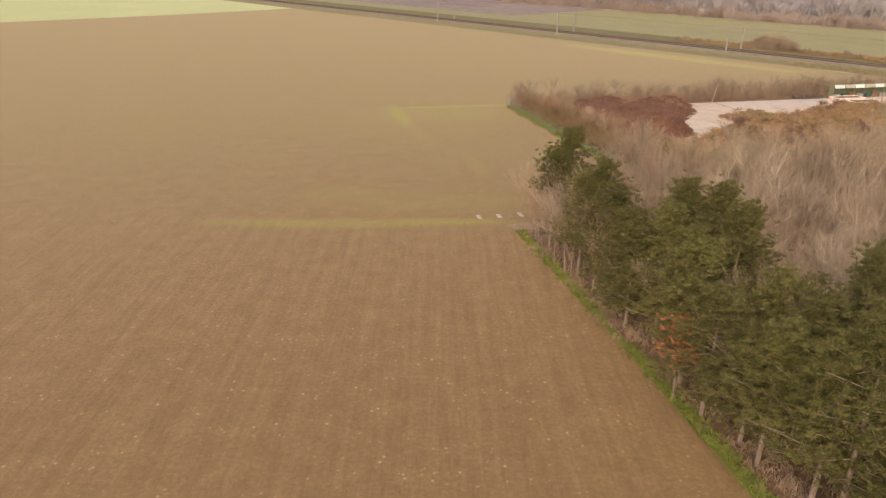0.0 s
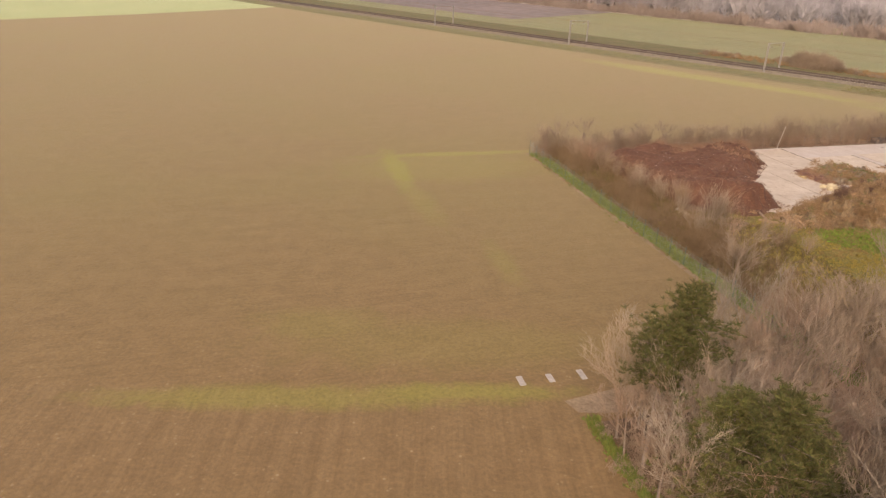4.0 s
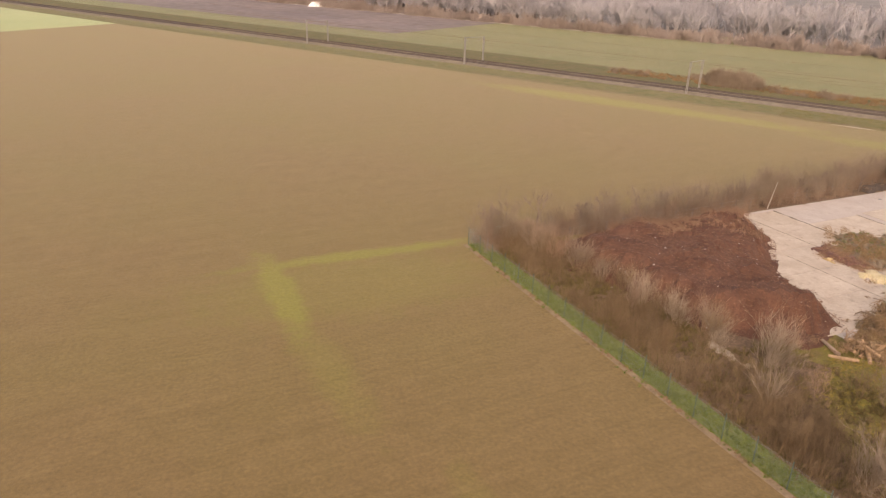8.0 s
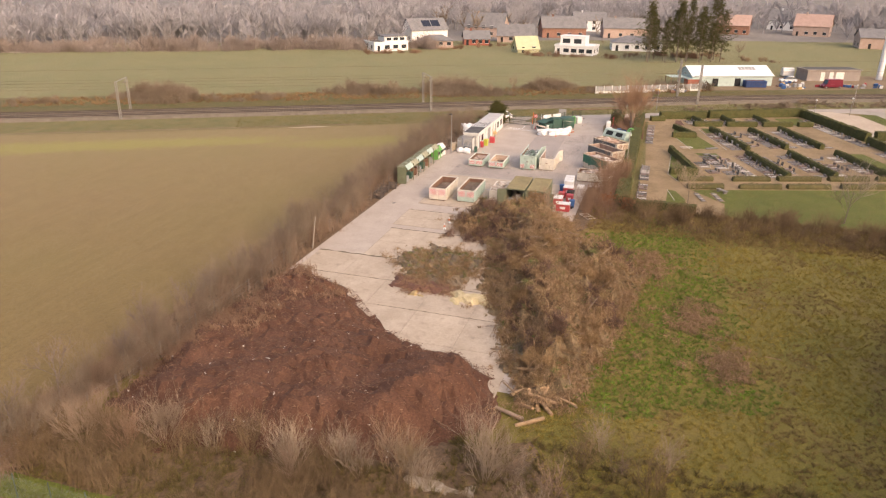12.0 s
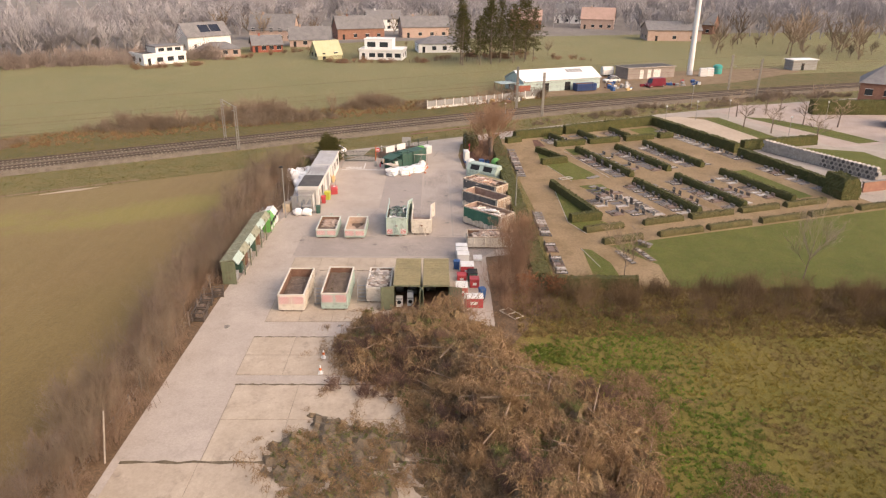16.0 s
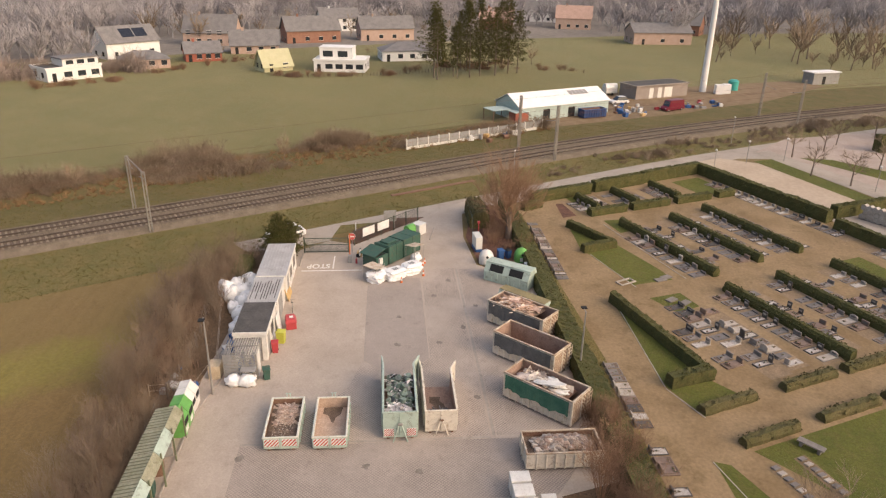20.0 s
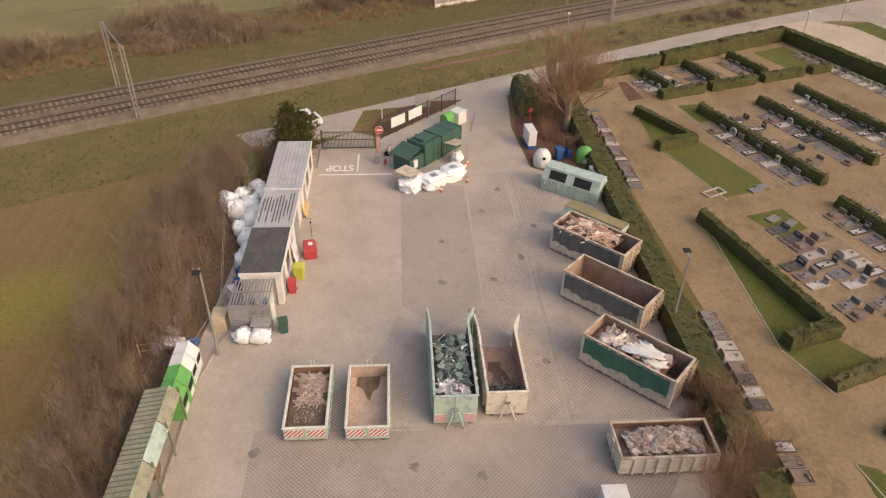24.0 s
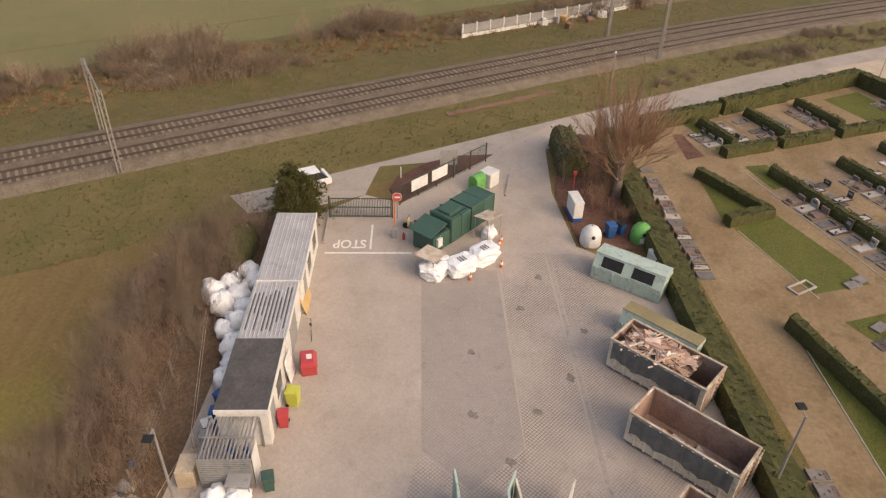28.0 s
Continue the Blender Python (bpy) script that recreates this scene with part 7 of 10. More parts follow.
def ship_box(m, name, label, doors, clutter):
    ob = thing(name, m, label, "shipping container", "open storage containers")
    L, W, H = 6.06, 2.4, 2.55
    for y0 in (0, W - 0.05):
        part("side_wall", Mesh().box(0, L, y0, y0 + 0.05, 0.12, H), OLIVE, ob)
        rb = Mesh().box(-0.1, 0.1, -0.02, 0.03, 0.2, H - 0.1, 0.015).data("corrugation", OLIVE)
        for i in range(15):
            part("corrugation", rb, None, ob, at=pose(0.25 + i * 0.4, y0 if y0 == 0 else y0 + 0.05, 0))
    part("back_wall", Mesh().box(L - 0.05, L, 0.05, W - 0.05, 0.12, H), OLIVE, ob)
    part("floor", Mesh().box(0, L, 0.05, W - 0.05, 0.05, 0.17), RUST, ob)
    rf = part("roof", Mesh().box(-0.02, L + 0.02, -0.02, W + 0.02, H, H + 0.05, 0.02), MOSS, ob, "moss-grown roof sheet")
    rp = Mesh().box(-0.08, 0.08, 0.12, W - 0.12, 0, 0.03, 0.012).data("ridge", MOSS)
    for i in range(14):
        part("ridge", rp, None, rf, at=pose(0.4 + i * 0.405, 0, H + 0.05))
    part("header_beam", Mesh().box(-0.03, 0.06, 0, W, H - 0.15, H, 0.01), OLIVE, ob)
    for y, a in doors:
        d = part("door", Mesh().box(-0.03, 0.03, 0 if y < 1 else -1.17, 1.17 if y < 1 else 0, 0.15, H - 0.1, 0.015), OLIVE, ob, "door swung open", at=pose(0, y, 0, 0, 0, a))
        for k in (0.35, 0.8):
            s = 1 if y < 1 else -1
            part("locking_rod", Mesh().tube((-0.05, s * k, 0.2), (-0.05, s * k, H - 0.15), 0.02, None, 6), OLIVE, d)
    return ob


ship_box(at_yard(2.25, -13.4), "storage_container", "olive green shipping container, doors open on white appliances", ((0.02, 107), (2.38, -166)), 1)
ship_box(at_yard(2.25, -16.05), "storage_container", "olive green shipping container, open and dark inside", ((2.38, -104), (0.02, 163)), 0)
for i, (u, v, w) in enumerate(((2.6, -11.5, 0.62), (2.75, -12.5, 0.55))):
    wm = thing("washing_machine", at_yard(u, v, 0.19), "scrapped white washing machine inside the container", "washing machine", "scrapped appliances")
    part("body", Mesh().box(0, 0.6, -w / 2, w / 2, 0, 0.9 + 0.5 * i, 0.02), WHITE, wm)
    part("door", Mesh().tube((-0.03, 0, 0.48), (0.0, 0, 0.48), 0.19, None, 16), BLACK, wm)
    part("panel", Mesh().box(-0.012, 0.0, -w / 2 + 0.03, w / 2 - 0.03, 0.75, 0.87), GREY_PAINT, wm)
for i, (u, v, w, h) in enumerate(((6.2, -11.3, 0.9, 1.7), (5.6, -12.6, 0.8, 1.5), (6.5, -14.3, 0.9, 1.2))):
    thing("crate", at_yard(u, v, 0.19, 8 * i), "grey crate in the back of the container", "crate", "crates in the containers", Mesh().box(-w / 2, w / 2, -w / 2, w / 2, 0, h, 0.02), GREY_PAINT)

# three containers in line with the storage boxes
MOSSY = island_mat("wilted_turf", [(0.09, 0.075, 0.035), (0.13, 0.11, 0.045), (0.1, 0.07, 0.04)])
m = at_yard(1.85, -3.05)
skip("striped_container", m, 5.9, 2.35, 1.75, CREAM, RUST, "dirty cream container with faded striped doors, holding old soil", "containers on the slab", 0.6, 0.75, rim=CREAM)
junk("old_soil", m, 0.2, 5.7, 0.12, 2.23, 1.2, rock, 50, STONES, "brown soil and rubble in a container", "soil", 321, 0.15, (0.15, 0.4))
m = at_yard(2.2, -6.85)
skip("striped_container", m, 5.9, 2.35, 1.75, MINT, RUST, "mint container with bright red and white striped doors", "containers on the slab", 0.6, 0.75, rim=CREAM)
junk("moss_and_weeds", m, 0.2, 5.7, 0.12, 2.23, 1.5, fol, 90, MOSSY, "dark wilted weeds and turf in a container", "green waste", 322, 0.15, (0.15, 0.4), 0.6)
m = at_yard(3.7, -10.65)
skip("plaster_container", m, 4.6, 2.2, 1.6, CREAM, RUST, "dirty cream container full of pale plaster board", "containers on the slab", 0.45, rim=CREAM)
junk("plaster_board", m, 0.2, 4.4, 0.12, 2.1, 1.5, board[:2] + plank[3:], 150, PLASTER, "broken pale plaster boards filling a container", "plaster", 323, 0.35, (0.7, 1.4), 0.35)
for u, v in ((2.9, -3.75), (3.6, -7.6)):
    lad = thing("site_ladder", at_yard(u, v, 0, 0), "grey steel steps between the containers", "steps")
    for s in (0, 0.75):
        part("side_rail", Mesh().tube((0, -s, 0), (1.0, -s, 1.5), 0.025, None, 6), STEEL, lad)
        part("hand_rail", Mesh().tube((0.0, -s, 0.9), (1.0, -s, 2.3), 0.02, None, 6), STEEL, lad)
    for i in range(5):
        part("tread", Mesh().box(0.12 + 0.19 * i, 0.3 + 0.19 * i, -0.73, -0.02, 0.26 + 0.28 * i, 0.29 + 0.28 * i), STEEL, lad)


# boxes along the hedge side
def tote(u, v, a, b, h, lid, body, label, turn=0):
    ob = thing("storage_box", at_yard(u, v, 0, turn), label, "storage box", "boxes beside the containers")
    part("body", Mesh().box(-a / 2, a / 2, -b / 2, b / 2, 0.08, h, 0.03), body, ob)
    part("lid", Mesh().box(-a / 2 - 0.03, a / 2 + 0.03, -b / 2 - 0.03, b / 2 + 0.03, h, h + 0.09, 0.03), lid, ob)
    for s in (-1, 1):
        part("foot", Mesh().box(-a / 2, a / 2, s * b * 0.35 - 0.05, s * b * 0.35 + 0.05, 0, 0.08), BLACK, ob)
    part("label_plate", Mesh().box(-a / 2 - 0.012, -a / 2, -b * 0.2, b * 0.2, h * 0.4, h * 0.7), SIGN_WHITE, ob)


for u, v, a, b, h, lid, body, lab in (
    (3.2, -18.3, 1.1, 1.7, 1.0, WHITE, RED_P, "red storage box with a pale lid"), (5.9, -17.3, 1.5, 1.1, 0.9, WHITE, RED_P, "red storage box with a pale lid"),
    (7.4, -18.6, 0.9, 0.9, 0.9, RED_P, RED_P, "red storage box with a red lid"), (9.0, -18.5, 1.2, 0.9, 0.9, BLACK, GREEN_DARK, "dark green storage box"), (8.8, -17.4, 0.9, 0.9, 0.7, RED_P, RED_P, "small red storage box"),
    (10.4, -18.0, 1.3, 1.3, 1.1, WHITE, RED_P, "red storage box with a white lid"), (13.0, -17.7, 1.0, 1.2, 1.2, WHITE, WHITE, "white chest with a grooved lid"), (14.2, -17.6, 1.0, 1.2, 1.2, WHITE, WHITE, "white chest with a grooved lid"),
    (15.4, -17.6, 0.9, 1.2, 1.2, WHITE, WHITE, "white chest with a grooved lid"), (14.2, -19.3, 1.2, 0.9, 0.25, WHITE, WHITE, "flat white panel on the ground")):
    tote(u, v, a, b, h, lid, body, lab)
wheelie(5.0, -19.2, BLUE_P, "dark blue wheelie bin beside the boxes", 20)
wheelie(11.6, -17.0, BLUE_P, "small dark blue wheelie bin beside the boxes", 80)
for u, v in ((4.6, -18.9),):
    thing("worn_tyre", at_yard(u, v, 0.0), "worn black car tyre lying flat", "tyre", mesh=Mesh().lathe([(0.28, 0.02), (0.5, 0.0), (0.56, 0.12), (0.5, 0.26), (0.28, 0.24)], 18), material=BLACK)
bf = thing("bed_frame", at_yard(1.2, -21.6, 0.25, 40), "thrown away pale metal bed frame in the weeds", "bed frame")
for a, b in (((-1, -0.5), (1, -0.5)), ((-1, 0.5), (1, 0.5)), ((-1, -0.5), (-1, 0.5)), ((1, -0.5), (1, 0.5)), ((0, -0.5), (0, 0.5))):
    part("bar", Mesh().tube((*a, 0), (*b, 0.1), 0.04, None, 6), RIM, bf)

# open-fronted shelter on the field side
sh = thing("battery_shelter", at_yard(7.6, 4.55), "long open green steel shelter with a mossy ribbed roof", "shelter")
Ls = 14.4
part("end_wall", Mesh().box(0, 0.06, 0, 1.35, 0.02, 2.45, 0.01), OLIVE, sh)
for i in range(4):
    part("corrugation", Mesh().box(-0.03, 0.0, 0.14 + 0.31 * i, 0.32 + 0.31 * i, 0.1, 2.4, 0.01), OLIVE, sh)
part("back_wall", Mesh().box(0, Ls, 1.3, 1.36, 0.02, 2.3), OLIVE, sh)
for i in range(6):
    x0, x1 = i * Ls / 6, (i + 1) * Ls / 6 - 0.06
    rf = part("roof_panel", Mesh().add([(x0, 0.2, 2.62), (x1, 0.2, 2.62), (x1, 1.45, 2.4), (x0, 1.45, 2.4), (x0, 0.2, 2.68), (x1, 0.2, 2.68), (x1, 1.45, 2.46), (x0, 1.45, 2.46)], [(0, 3, 2, 1), (4, 5, 6, 7), (0, 1, 5, 4), (2, 3, 7, 6), (1, 2, 6, 5), (0, 4, 7, 3)]), MOSS_PALE, sh, "ribbed mossy roof sheet")
    for k in range(7):
        x = x0 + 0.15 + k * 0.31
        part("ridge", Mesh().tube((x, 0.2, 2.69), (x, 1.45, 2.47), 0.03, None, 5), OLIVE, rf)
    part("fascia", Mesh().add([(x0, -0.3, 2.12), (x1, -0.3, 2.12), (x1, 0.2, 2.72), (x0, 0.2, 2.72), (x0, -0.34, 2.14), (x1, -0.34, 2.14), (x1, 0.17, 2.76), (x0, 0.17, 2.76)], [(0, 1, 2, 3), (7, 6, 5, 4), (0, 4, 5, 1), (2, 6, 7, 3), (1, 5, 6, 2), (0, 3, 7, 4)]), MOSS_PALE if i % 2 else MINT, sh, "pale sloping fascia board")
    part("post", Mesh().box(x1 - 0.06, x1 + 0.04, -0.3, -0.2, 0, 2.6, 0.01), OLIVE, sh)
for i in range(7):
    thing("battery_box", at_yard(9.0 + i * 1.9, 5.2, 0, 3 * i), "dark box standing in the shelter", "box", "boxes in the shelter", Mesh().box(-0.5, 0.5, -0.4, 0.4, 0, 0.8 + 0.15 * (i % 3), 0.03), (GREY_PAINT, GREEN_DARK, RUST)[i % 3])


def bank(u, v, material, label, w=1.2, h=1.6):
    ob = thing("collection_bank", at_yard(u, v), label, "collection bank", "collection banks")
    pr = [(0, 0.05), (1.2, 0.05), (1.2, h), (0.5, h + 0.12), (0, h * 0.72)]
    n = 5
    part("body", Mesh().add([(x, y, z) for x in (0, w) for y, z in pr], [tuple(range(n))[::-1], tuple(range(n, 2 * n))] + [(i, (i + 1) % n, n + (i + 1) % n, n + i) for i in range(n)]), material, ob)
    part("flap", Mesh().box(w * 0.15, w * 0.85, -0.03, 0.0, h * 0.45, h * 0.68, 0.01), BLACK, ob)
    part("label_plate", Mesh().box(w * 0.25, w * 0.75, -0.02, 0.0, h * 0.15, h * 0.35), SIGN_WHITE, ob)
    part("ridge_trim", Mesh().box(-0.02, w + 0.02, 0.45, 0.56, h + 0.08, h + 0.16, 0.02), material, ob)


bank(21.9, 4.3, GREEN_P, "bright green textile collection bank", 1.15, 1.9)
bank(23.1, 4.3, GREEN_P, "bright green textile collection bank", 1.15, 1.9)
bank(24.3, 4.35, WHITE, "white textile collection bank", 0.95, 1.8)
bank(25.3, 4.35, WHITE, "white textile collection bank", 0.95, 1.8)
CRATE_DARK = paint("dark_brown_steel", (0.1, 0.08, 0.066), 0.8)
for i, (u, v, h) in enumerate(((0.4, 5.9, 0.95), (2.0, 6.2, 0.7), (3.4, 6.2, 0.8), (5.2, 5.7, 0.75))):
    cr = thing("wire_crate", at_yard(u, v, 0, 5 * i), "dark steel lattice crate full of scrap beside the lane", "crate", "lattice crates")
    part("base", Mesh().box(-0.6, 0.6, -0.5, 0.5, 0.1, 0.18), CRATE_DARK, cr)
    for a, b in ((-0.6, -0.5), (0.6, -0.5), (0.6, 0.5), (-0.6, 0.5)):
        part("corner_post", Mesh().box(a - 0.04, a + 0.04, b - 0.04, b + 0.04, 0, h), CRATE_DARK, cr)
    for z in (0.3, 0.5, h - 0.03):
        for y in (-0.5, 0.5):
            part("side_bar", Mesh().box(-0.6, 0.6, y - 0.025, y + 0.025, z - 0.05, z + 0.03), CRATE_DARK, cr)
        for x in (-0.6, 0.6):
            part("side_bar", Mesh().box(x - 0.025, x + 0.025, -0.5, 0.5, z - 0.05, z + 0.03), CRATE_DARK, cr)
    part("scrap", Mesh().blob((0, 0, h * 0.5), (0.5, 0.42, h * 0.42), 330 + i, 0.5, 9), SOIL, cr)

# office cabins on the field side
ROOF_SHEET = mat("galvanised_roof", (0.5, 0.48, 0.46), (0.42, 0.4, 0.38), 0.7, 0.5, 0.15, 0.15, grain=0.1, dirt=(0.25, 0.2, 0.16), dirt_amount=0.3)
ROOF_FELT = mat("dark_roof_felt", (0.07, 0.064, 0.06), (0.1, 0.092, 0.085), 0.6, 0.9, grain=0.25, dirt=(0.13, 0.12, 0.1))


def cabin(name, u0, u1, v0, v1, h, wall, roof, label, ribs=0, openings=()):
    L, W = u1 - u0, v1 - v0
    ob = thing(name, at_yard(u0, v0), label, "cabin", "cabins of the yard office")
    part("wall_front", Mesh().box(0, L, 0, 0.08, 0, h, 0.01), wall, ob)
    part("wall_rear", Mesh().box(0, L, W - 0.08, W, 0, h, 0.01), wall, ob)
    part("wall_end", Mesh().box(0, 0.08, 0.08, W - 0.08, 0, h), wall, ob)
    part("wall_end", Mesh().box(L - 0.08, L, 0.08, W - 0.08, 0, h), wall, ob)
    part("floor", Mesh().box(0.08, L - 0.08, 0.08, W - 0.08, 0, 0.12), GREY_PAINT, ob)
    rf = part("roof", Mesh().box(-0.05, L + 0.05, -0.05, W + 0.05, h, h + 0.1, 0.02), roof, ob)
    part("roof_edge", Mesh().box(-0.09, L + 0.09, -0.1, -0.05, h - 0.14, h + 0.14, 0.01), wall, ob)
    part("roof_edge", Mesh().box(-0.12, -0.05, -0.05, W + 0.05, h - 0.14, h + 0.14, 0.01), wall, ob)
    if ribs:
        rb = Mesh().box(0.02, L - 0.02, -0.03, 0.03, 0, 0.05, 0.015).data("roof_rib", roof)
        for i in range(ribs):
            part("roof_rib", rb, None, rf, at=pose(0, W * (i + 0.5) / ribs, h + 0.1))
    for x0, x1, z0, z1, kind in openings:
        f = part(kind, Mesh().box(x0, x1, -0.03, 0.0, z0, z1, 0.01), GREY_PAINT if kind == "door" else GLASS, ob)
        if kind == "window":
            for e in ((x0 - 0.04, x0, z0, z1), (x1, x1 + 0.04, z0, z1)):
                part("frame", Mesh().box(e[0], e[1], -0.045, 0.0, e[2], e[3]), WHITE, f)
            part("sill", Mesh().box(x0 - 0.06, x1 + 0.06, -0.08, 0.0, z0 - 0.05, z0), WHITE, f)
        else:
            part("handle", Mesh().box(x1 - 0.15, x1 - 0.05, -0.07, -0.03, 1.0, 1.04), STEEL, f)
    return ob


cabin("office_cabin", 42.35, 50.3, 0.0, 2.7, 2.6, WHITE, ROOF_SHEET, "white office cabin with a ribbed metal roof", 9, ((1.0, 1.9, 0.1, 2.1, "door"), (2.8, 4.2, 0.9, 2.0, "window"), (5.4, 6.8, 0.9, 2.0, "window")))
sc_ = cabin("store_cabin", 37.0, 42.25, 0.15, 2.75, 2.55, WHITE, ROOF_SHEET, "white store cabin with deep roof ribs and a dark doorway", 11, ((1.4, 3.4, 0.1, 2.2, "door"),))
# flat dark strips of uneven length between the roof ribs
ROOF_STRIP = mat("dark_roof_strip", (0.07, 0.065, 0.06), (0.11, 0.1, 0.092), 1.0, 0.9)
for i in range(10):
    q = random.Random(460 + i)
    part("roof_groove", Mesh().box(q.uniform(0.2, 2.2), q.uniform(3.6, 5.0), -0.035, 0.035, 0, 0.012), ROOF_STRIP, sc_, at=pose(0, 2.6 * (i + 1) / 11, 2.65))
cabin("felt_roof_cabin", 31.65, 36.9, 0.2, 2.8, 2.6, WHITE, ROOF_FELT, "white cabin with a flat dark felt roof", 0, ((0.6, 1.5, 0.1, 2.1, "door"), (2.2, 3.6, 0.9, 2.0, "window")))
cg = thing("gas_cage", at_yard(29.0, 0.6), "grey barred storage cage with a slatted roof", "cage")
for x in (0, 2.55):
    for y in (0, 2.5):
        part("post", Mesh().box(x - 0.04, x + 0.04, y - 0.04, y + 0.04, 0, 2.2), STEEL, cg)
for i in range(16):
    z = 0.12 + i * 0.135
    part("slat", Mesh().box(-0.035, -0.015, 0, 2.5, z, z + 0.09), GREY_PAINT, cg)
    if i % 2 == 0:
        part("slat", Mesh().box(0, 2.55, 2.52, 2.54, z, z + 0.09), GREY_PAINT, cg)
for i in range(13):
    part("roof_slat", Mesh().box(-0.05, 2.6, 0.06 + i * 0.19, 0.15 + i * 0.19, 2.2, 2.24, 0.01), STEEL, cg)
part("roof_beam", Mesh().box(1.2, 1.3, 0, 2.5, 2.24, 2.3), STEEL, cg)
part("door_leaf", Mesh().box(0.2, 1.3, -0.05, -0.02, 0.1, 2.1, 0.01), WHITE, cg, "pale door leaf")
for i in range(8):
    thing("gas_bottle", at_yard(29.6 + 0.45 * (i % 4), 1.2 + 0.8 * (i // 4)), "grey gas bottle inside the cage", "gas bottle", "gas bottles in the cage", Mesh().lathe([(0.15, 0), (0.16, 0.05), (0.16, 1.1), (0.1, 1.25), (0.04, 1.3), (0.04, 1.42)], 12), GREY_PAINT if i % 2 else BLUE_P)


def sack(u, v, sx, sy, sz, seed, label="bulging white sack of plastic waste", turn=0, group="white sacks", z=0.0):
    ob = thing("white_sack", at_yard(u, v, z, turn), label, "sack", group)
    part("body", Mesh().blob((0, 0, sz * 0.9), (sx, sy, sz), seed, 0.38, 20, 0.12, 0.85), WHITE_PVC, ob, smooth=True)
    part("tie", Mesh().blob((0, 0, sz * 1.85), (sx * 0.18, sy * 0.18, sz * 0.18), seed + 1, 0.5, 7), WHITE_PVC, ob)


for i, (u, v, s) in enumerate(((45.8, 4.1, 0.75), (44.4, 5.0, 0.7), (44.9, 3.5, 0.75), (43.5, 5.9, 0.75), (43.4, 4.3, 0.75), (42.3, 5.1, 0.72), (42.2, 3.6, 0.7), (40.6, 3.7, 0.7), (40.2, 4.4, 0.65), (38.4, 3.6, 0.7), (37.2, 3.5, 0.62), (35.8, 3.5, 0.6))):
    sack(u, v, s * 1.05, s, s * (0.95 + 0.25 * (i % 2)), 340 + 3 * i, "bulging white sack of foam behind the cabins")
for i, (u, v, s) in enumerate(((28.3, 2.3, 0.55), (28.2, 1.2, 0.6))):
    sack(u, v, s, s * 1.1, s * 0.8, 380 + i, "white sack in front of the cage", 0, "sacks by the cage")
tr = thing("sack_trolley", at_yard(28.7, 1.2, 0), "grey frame trolley over a white sack", "trolley")
for x in (-0.45, 0.45):
    for y in (-0.55, 0.55):
        part("post", Mesh().tube((x, y, 0), (x, y, 1.15), 0.03, None, 6), STEEL, tr)
part("top", Mesh().box(-0.48, 0.48, -0.58, 0.58, 1.12, 1.18, 0.02), GREY_PAINT, tr)
wheelie(29.0, -0.1, GREEN_DARK, "small dark green bin beside the cage", 15)
wheelie(33.0, -0.2, RED_P, "red waste bin against the cabin", 5)
wheelie(34.5, -0.5, YELLOW_P, "tall yellow green waste bin by the cabin", 80, YELLOW_P, 1.15)
thing("discarded_board", at_yard(37.3, 0.15, 0.02, 4) @ pose(0, 0, 0, -9, 0, 0), "dirty white panel leaning against the cabin", "board", mesh=Mesh().box(-0.45, 0.45, -0.03, 0.03, 0, 1.7, 0.01), material=WHITE)
rb = thing("red_container", at_yard(37.2, -1.0, 0, 10), "red salt bin with a sloping lid", "salt bin")
part("body", Mesh().box(-0.6, 0.6, -0.45, 0.45, 0.05, 0.75, 0.05), RED_P, rb)
part("lid", Mesh().add([(-0.65, -0.5, 0.75), (0.65, -0.5, 0.75), (0.65, 0.5, 0.75), (-0.65, 0.5, 0.75), (-0.55, -0.3, 1.05), (0.55, -0.3, 1.05), (0.55, 0.4, 1.05), (-0.55, 0.4, 1.05)], [(0, 1, 5, 4), (1, 2, 6, 5), (2, 3, 7, 6), (3, 0, 4, 7), (4, 5, 6, 7)]), RED_P, rb)
part("label_plate", Mesh().box(-0.2, 0.2, -0.2, 0.1, 1.05, 1.06), SIGN_WHITE, rb)
thing("cupboard_door", at_yard(36.6, -0.15, 0.0, -4) @ pose(0, 0, 0, -8, 0, 0), "pale door panel leaning on the cabin", "panel", mesh=Mesh().box(-0.6, 0.6, -0.03, 0.03, 0, 1.7, 0.01), material=SIGN_WHITE)
thing("plywood_sheet", at_yard(43.2, -0.25, 0.0, 0) @ pose(0, 0, 0, -18, 0, 0), "orange brown plywood sheet leaning on the cabin", "board", mesh=Mesh().box(-1.1, 1.1, -0.02, 0.02, 0, 1.9, 0.005), material=PLYWOOD)
bk = thing("bicycle", at_yard(40.3, -0.75, 0, 8), "dark bicycle parked by the doorway", "bicycle")
for x in (-0.52, 0.52):
    w = Mesh()
    for i in range(16):
        a, b = 2 * math.pi * i / 16, 2 * math.pi * (i + 1) / 16
        w.tube((x + 0.33 * math.cos(a), 0, 0.34 + 0.33 * math.sin(a)), (x + 0.33 * math.cos(b), 0, 0.34 + 0.33 * math.sin(b)), 0.018, None, 5, False)
    part("wheel", w, BLACK, bk)
fm = Mesh()
for a, b in (((-0.52, 0.34), (-0.15, 0.8)), ((-0.15, 0.8), (0.38, 0.82)), ((0.38, 0.82), (0.52, 0.34)), ((-0.1, 0.32), (0.38, 0.8)), ((-0.52, 0.34), (-0.1, 0.32)), ((-0.1, 0.32), (-0.16, 0.95)), ((0.38, 0.82), (0.36, 1.02))):
    fm.tube((a[0], 0, a[1]), (b[0], 0, b[1]), 0.018, None, 6)
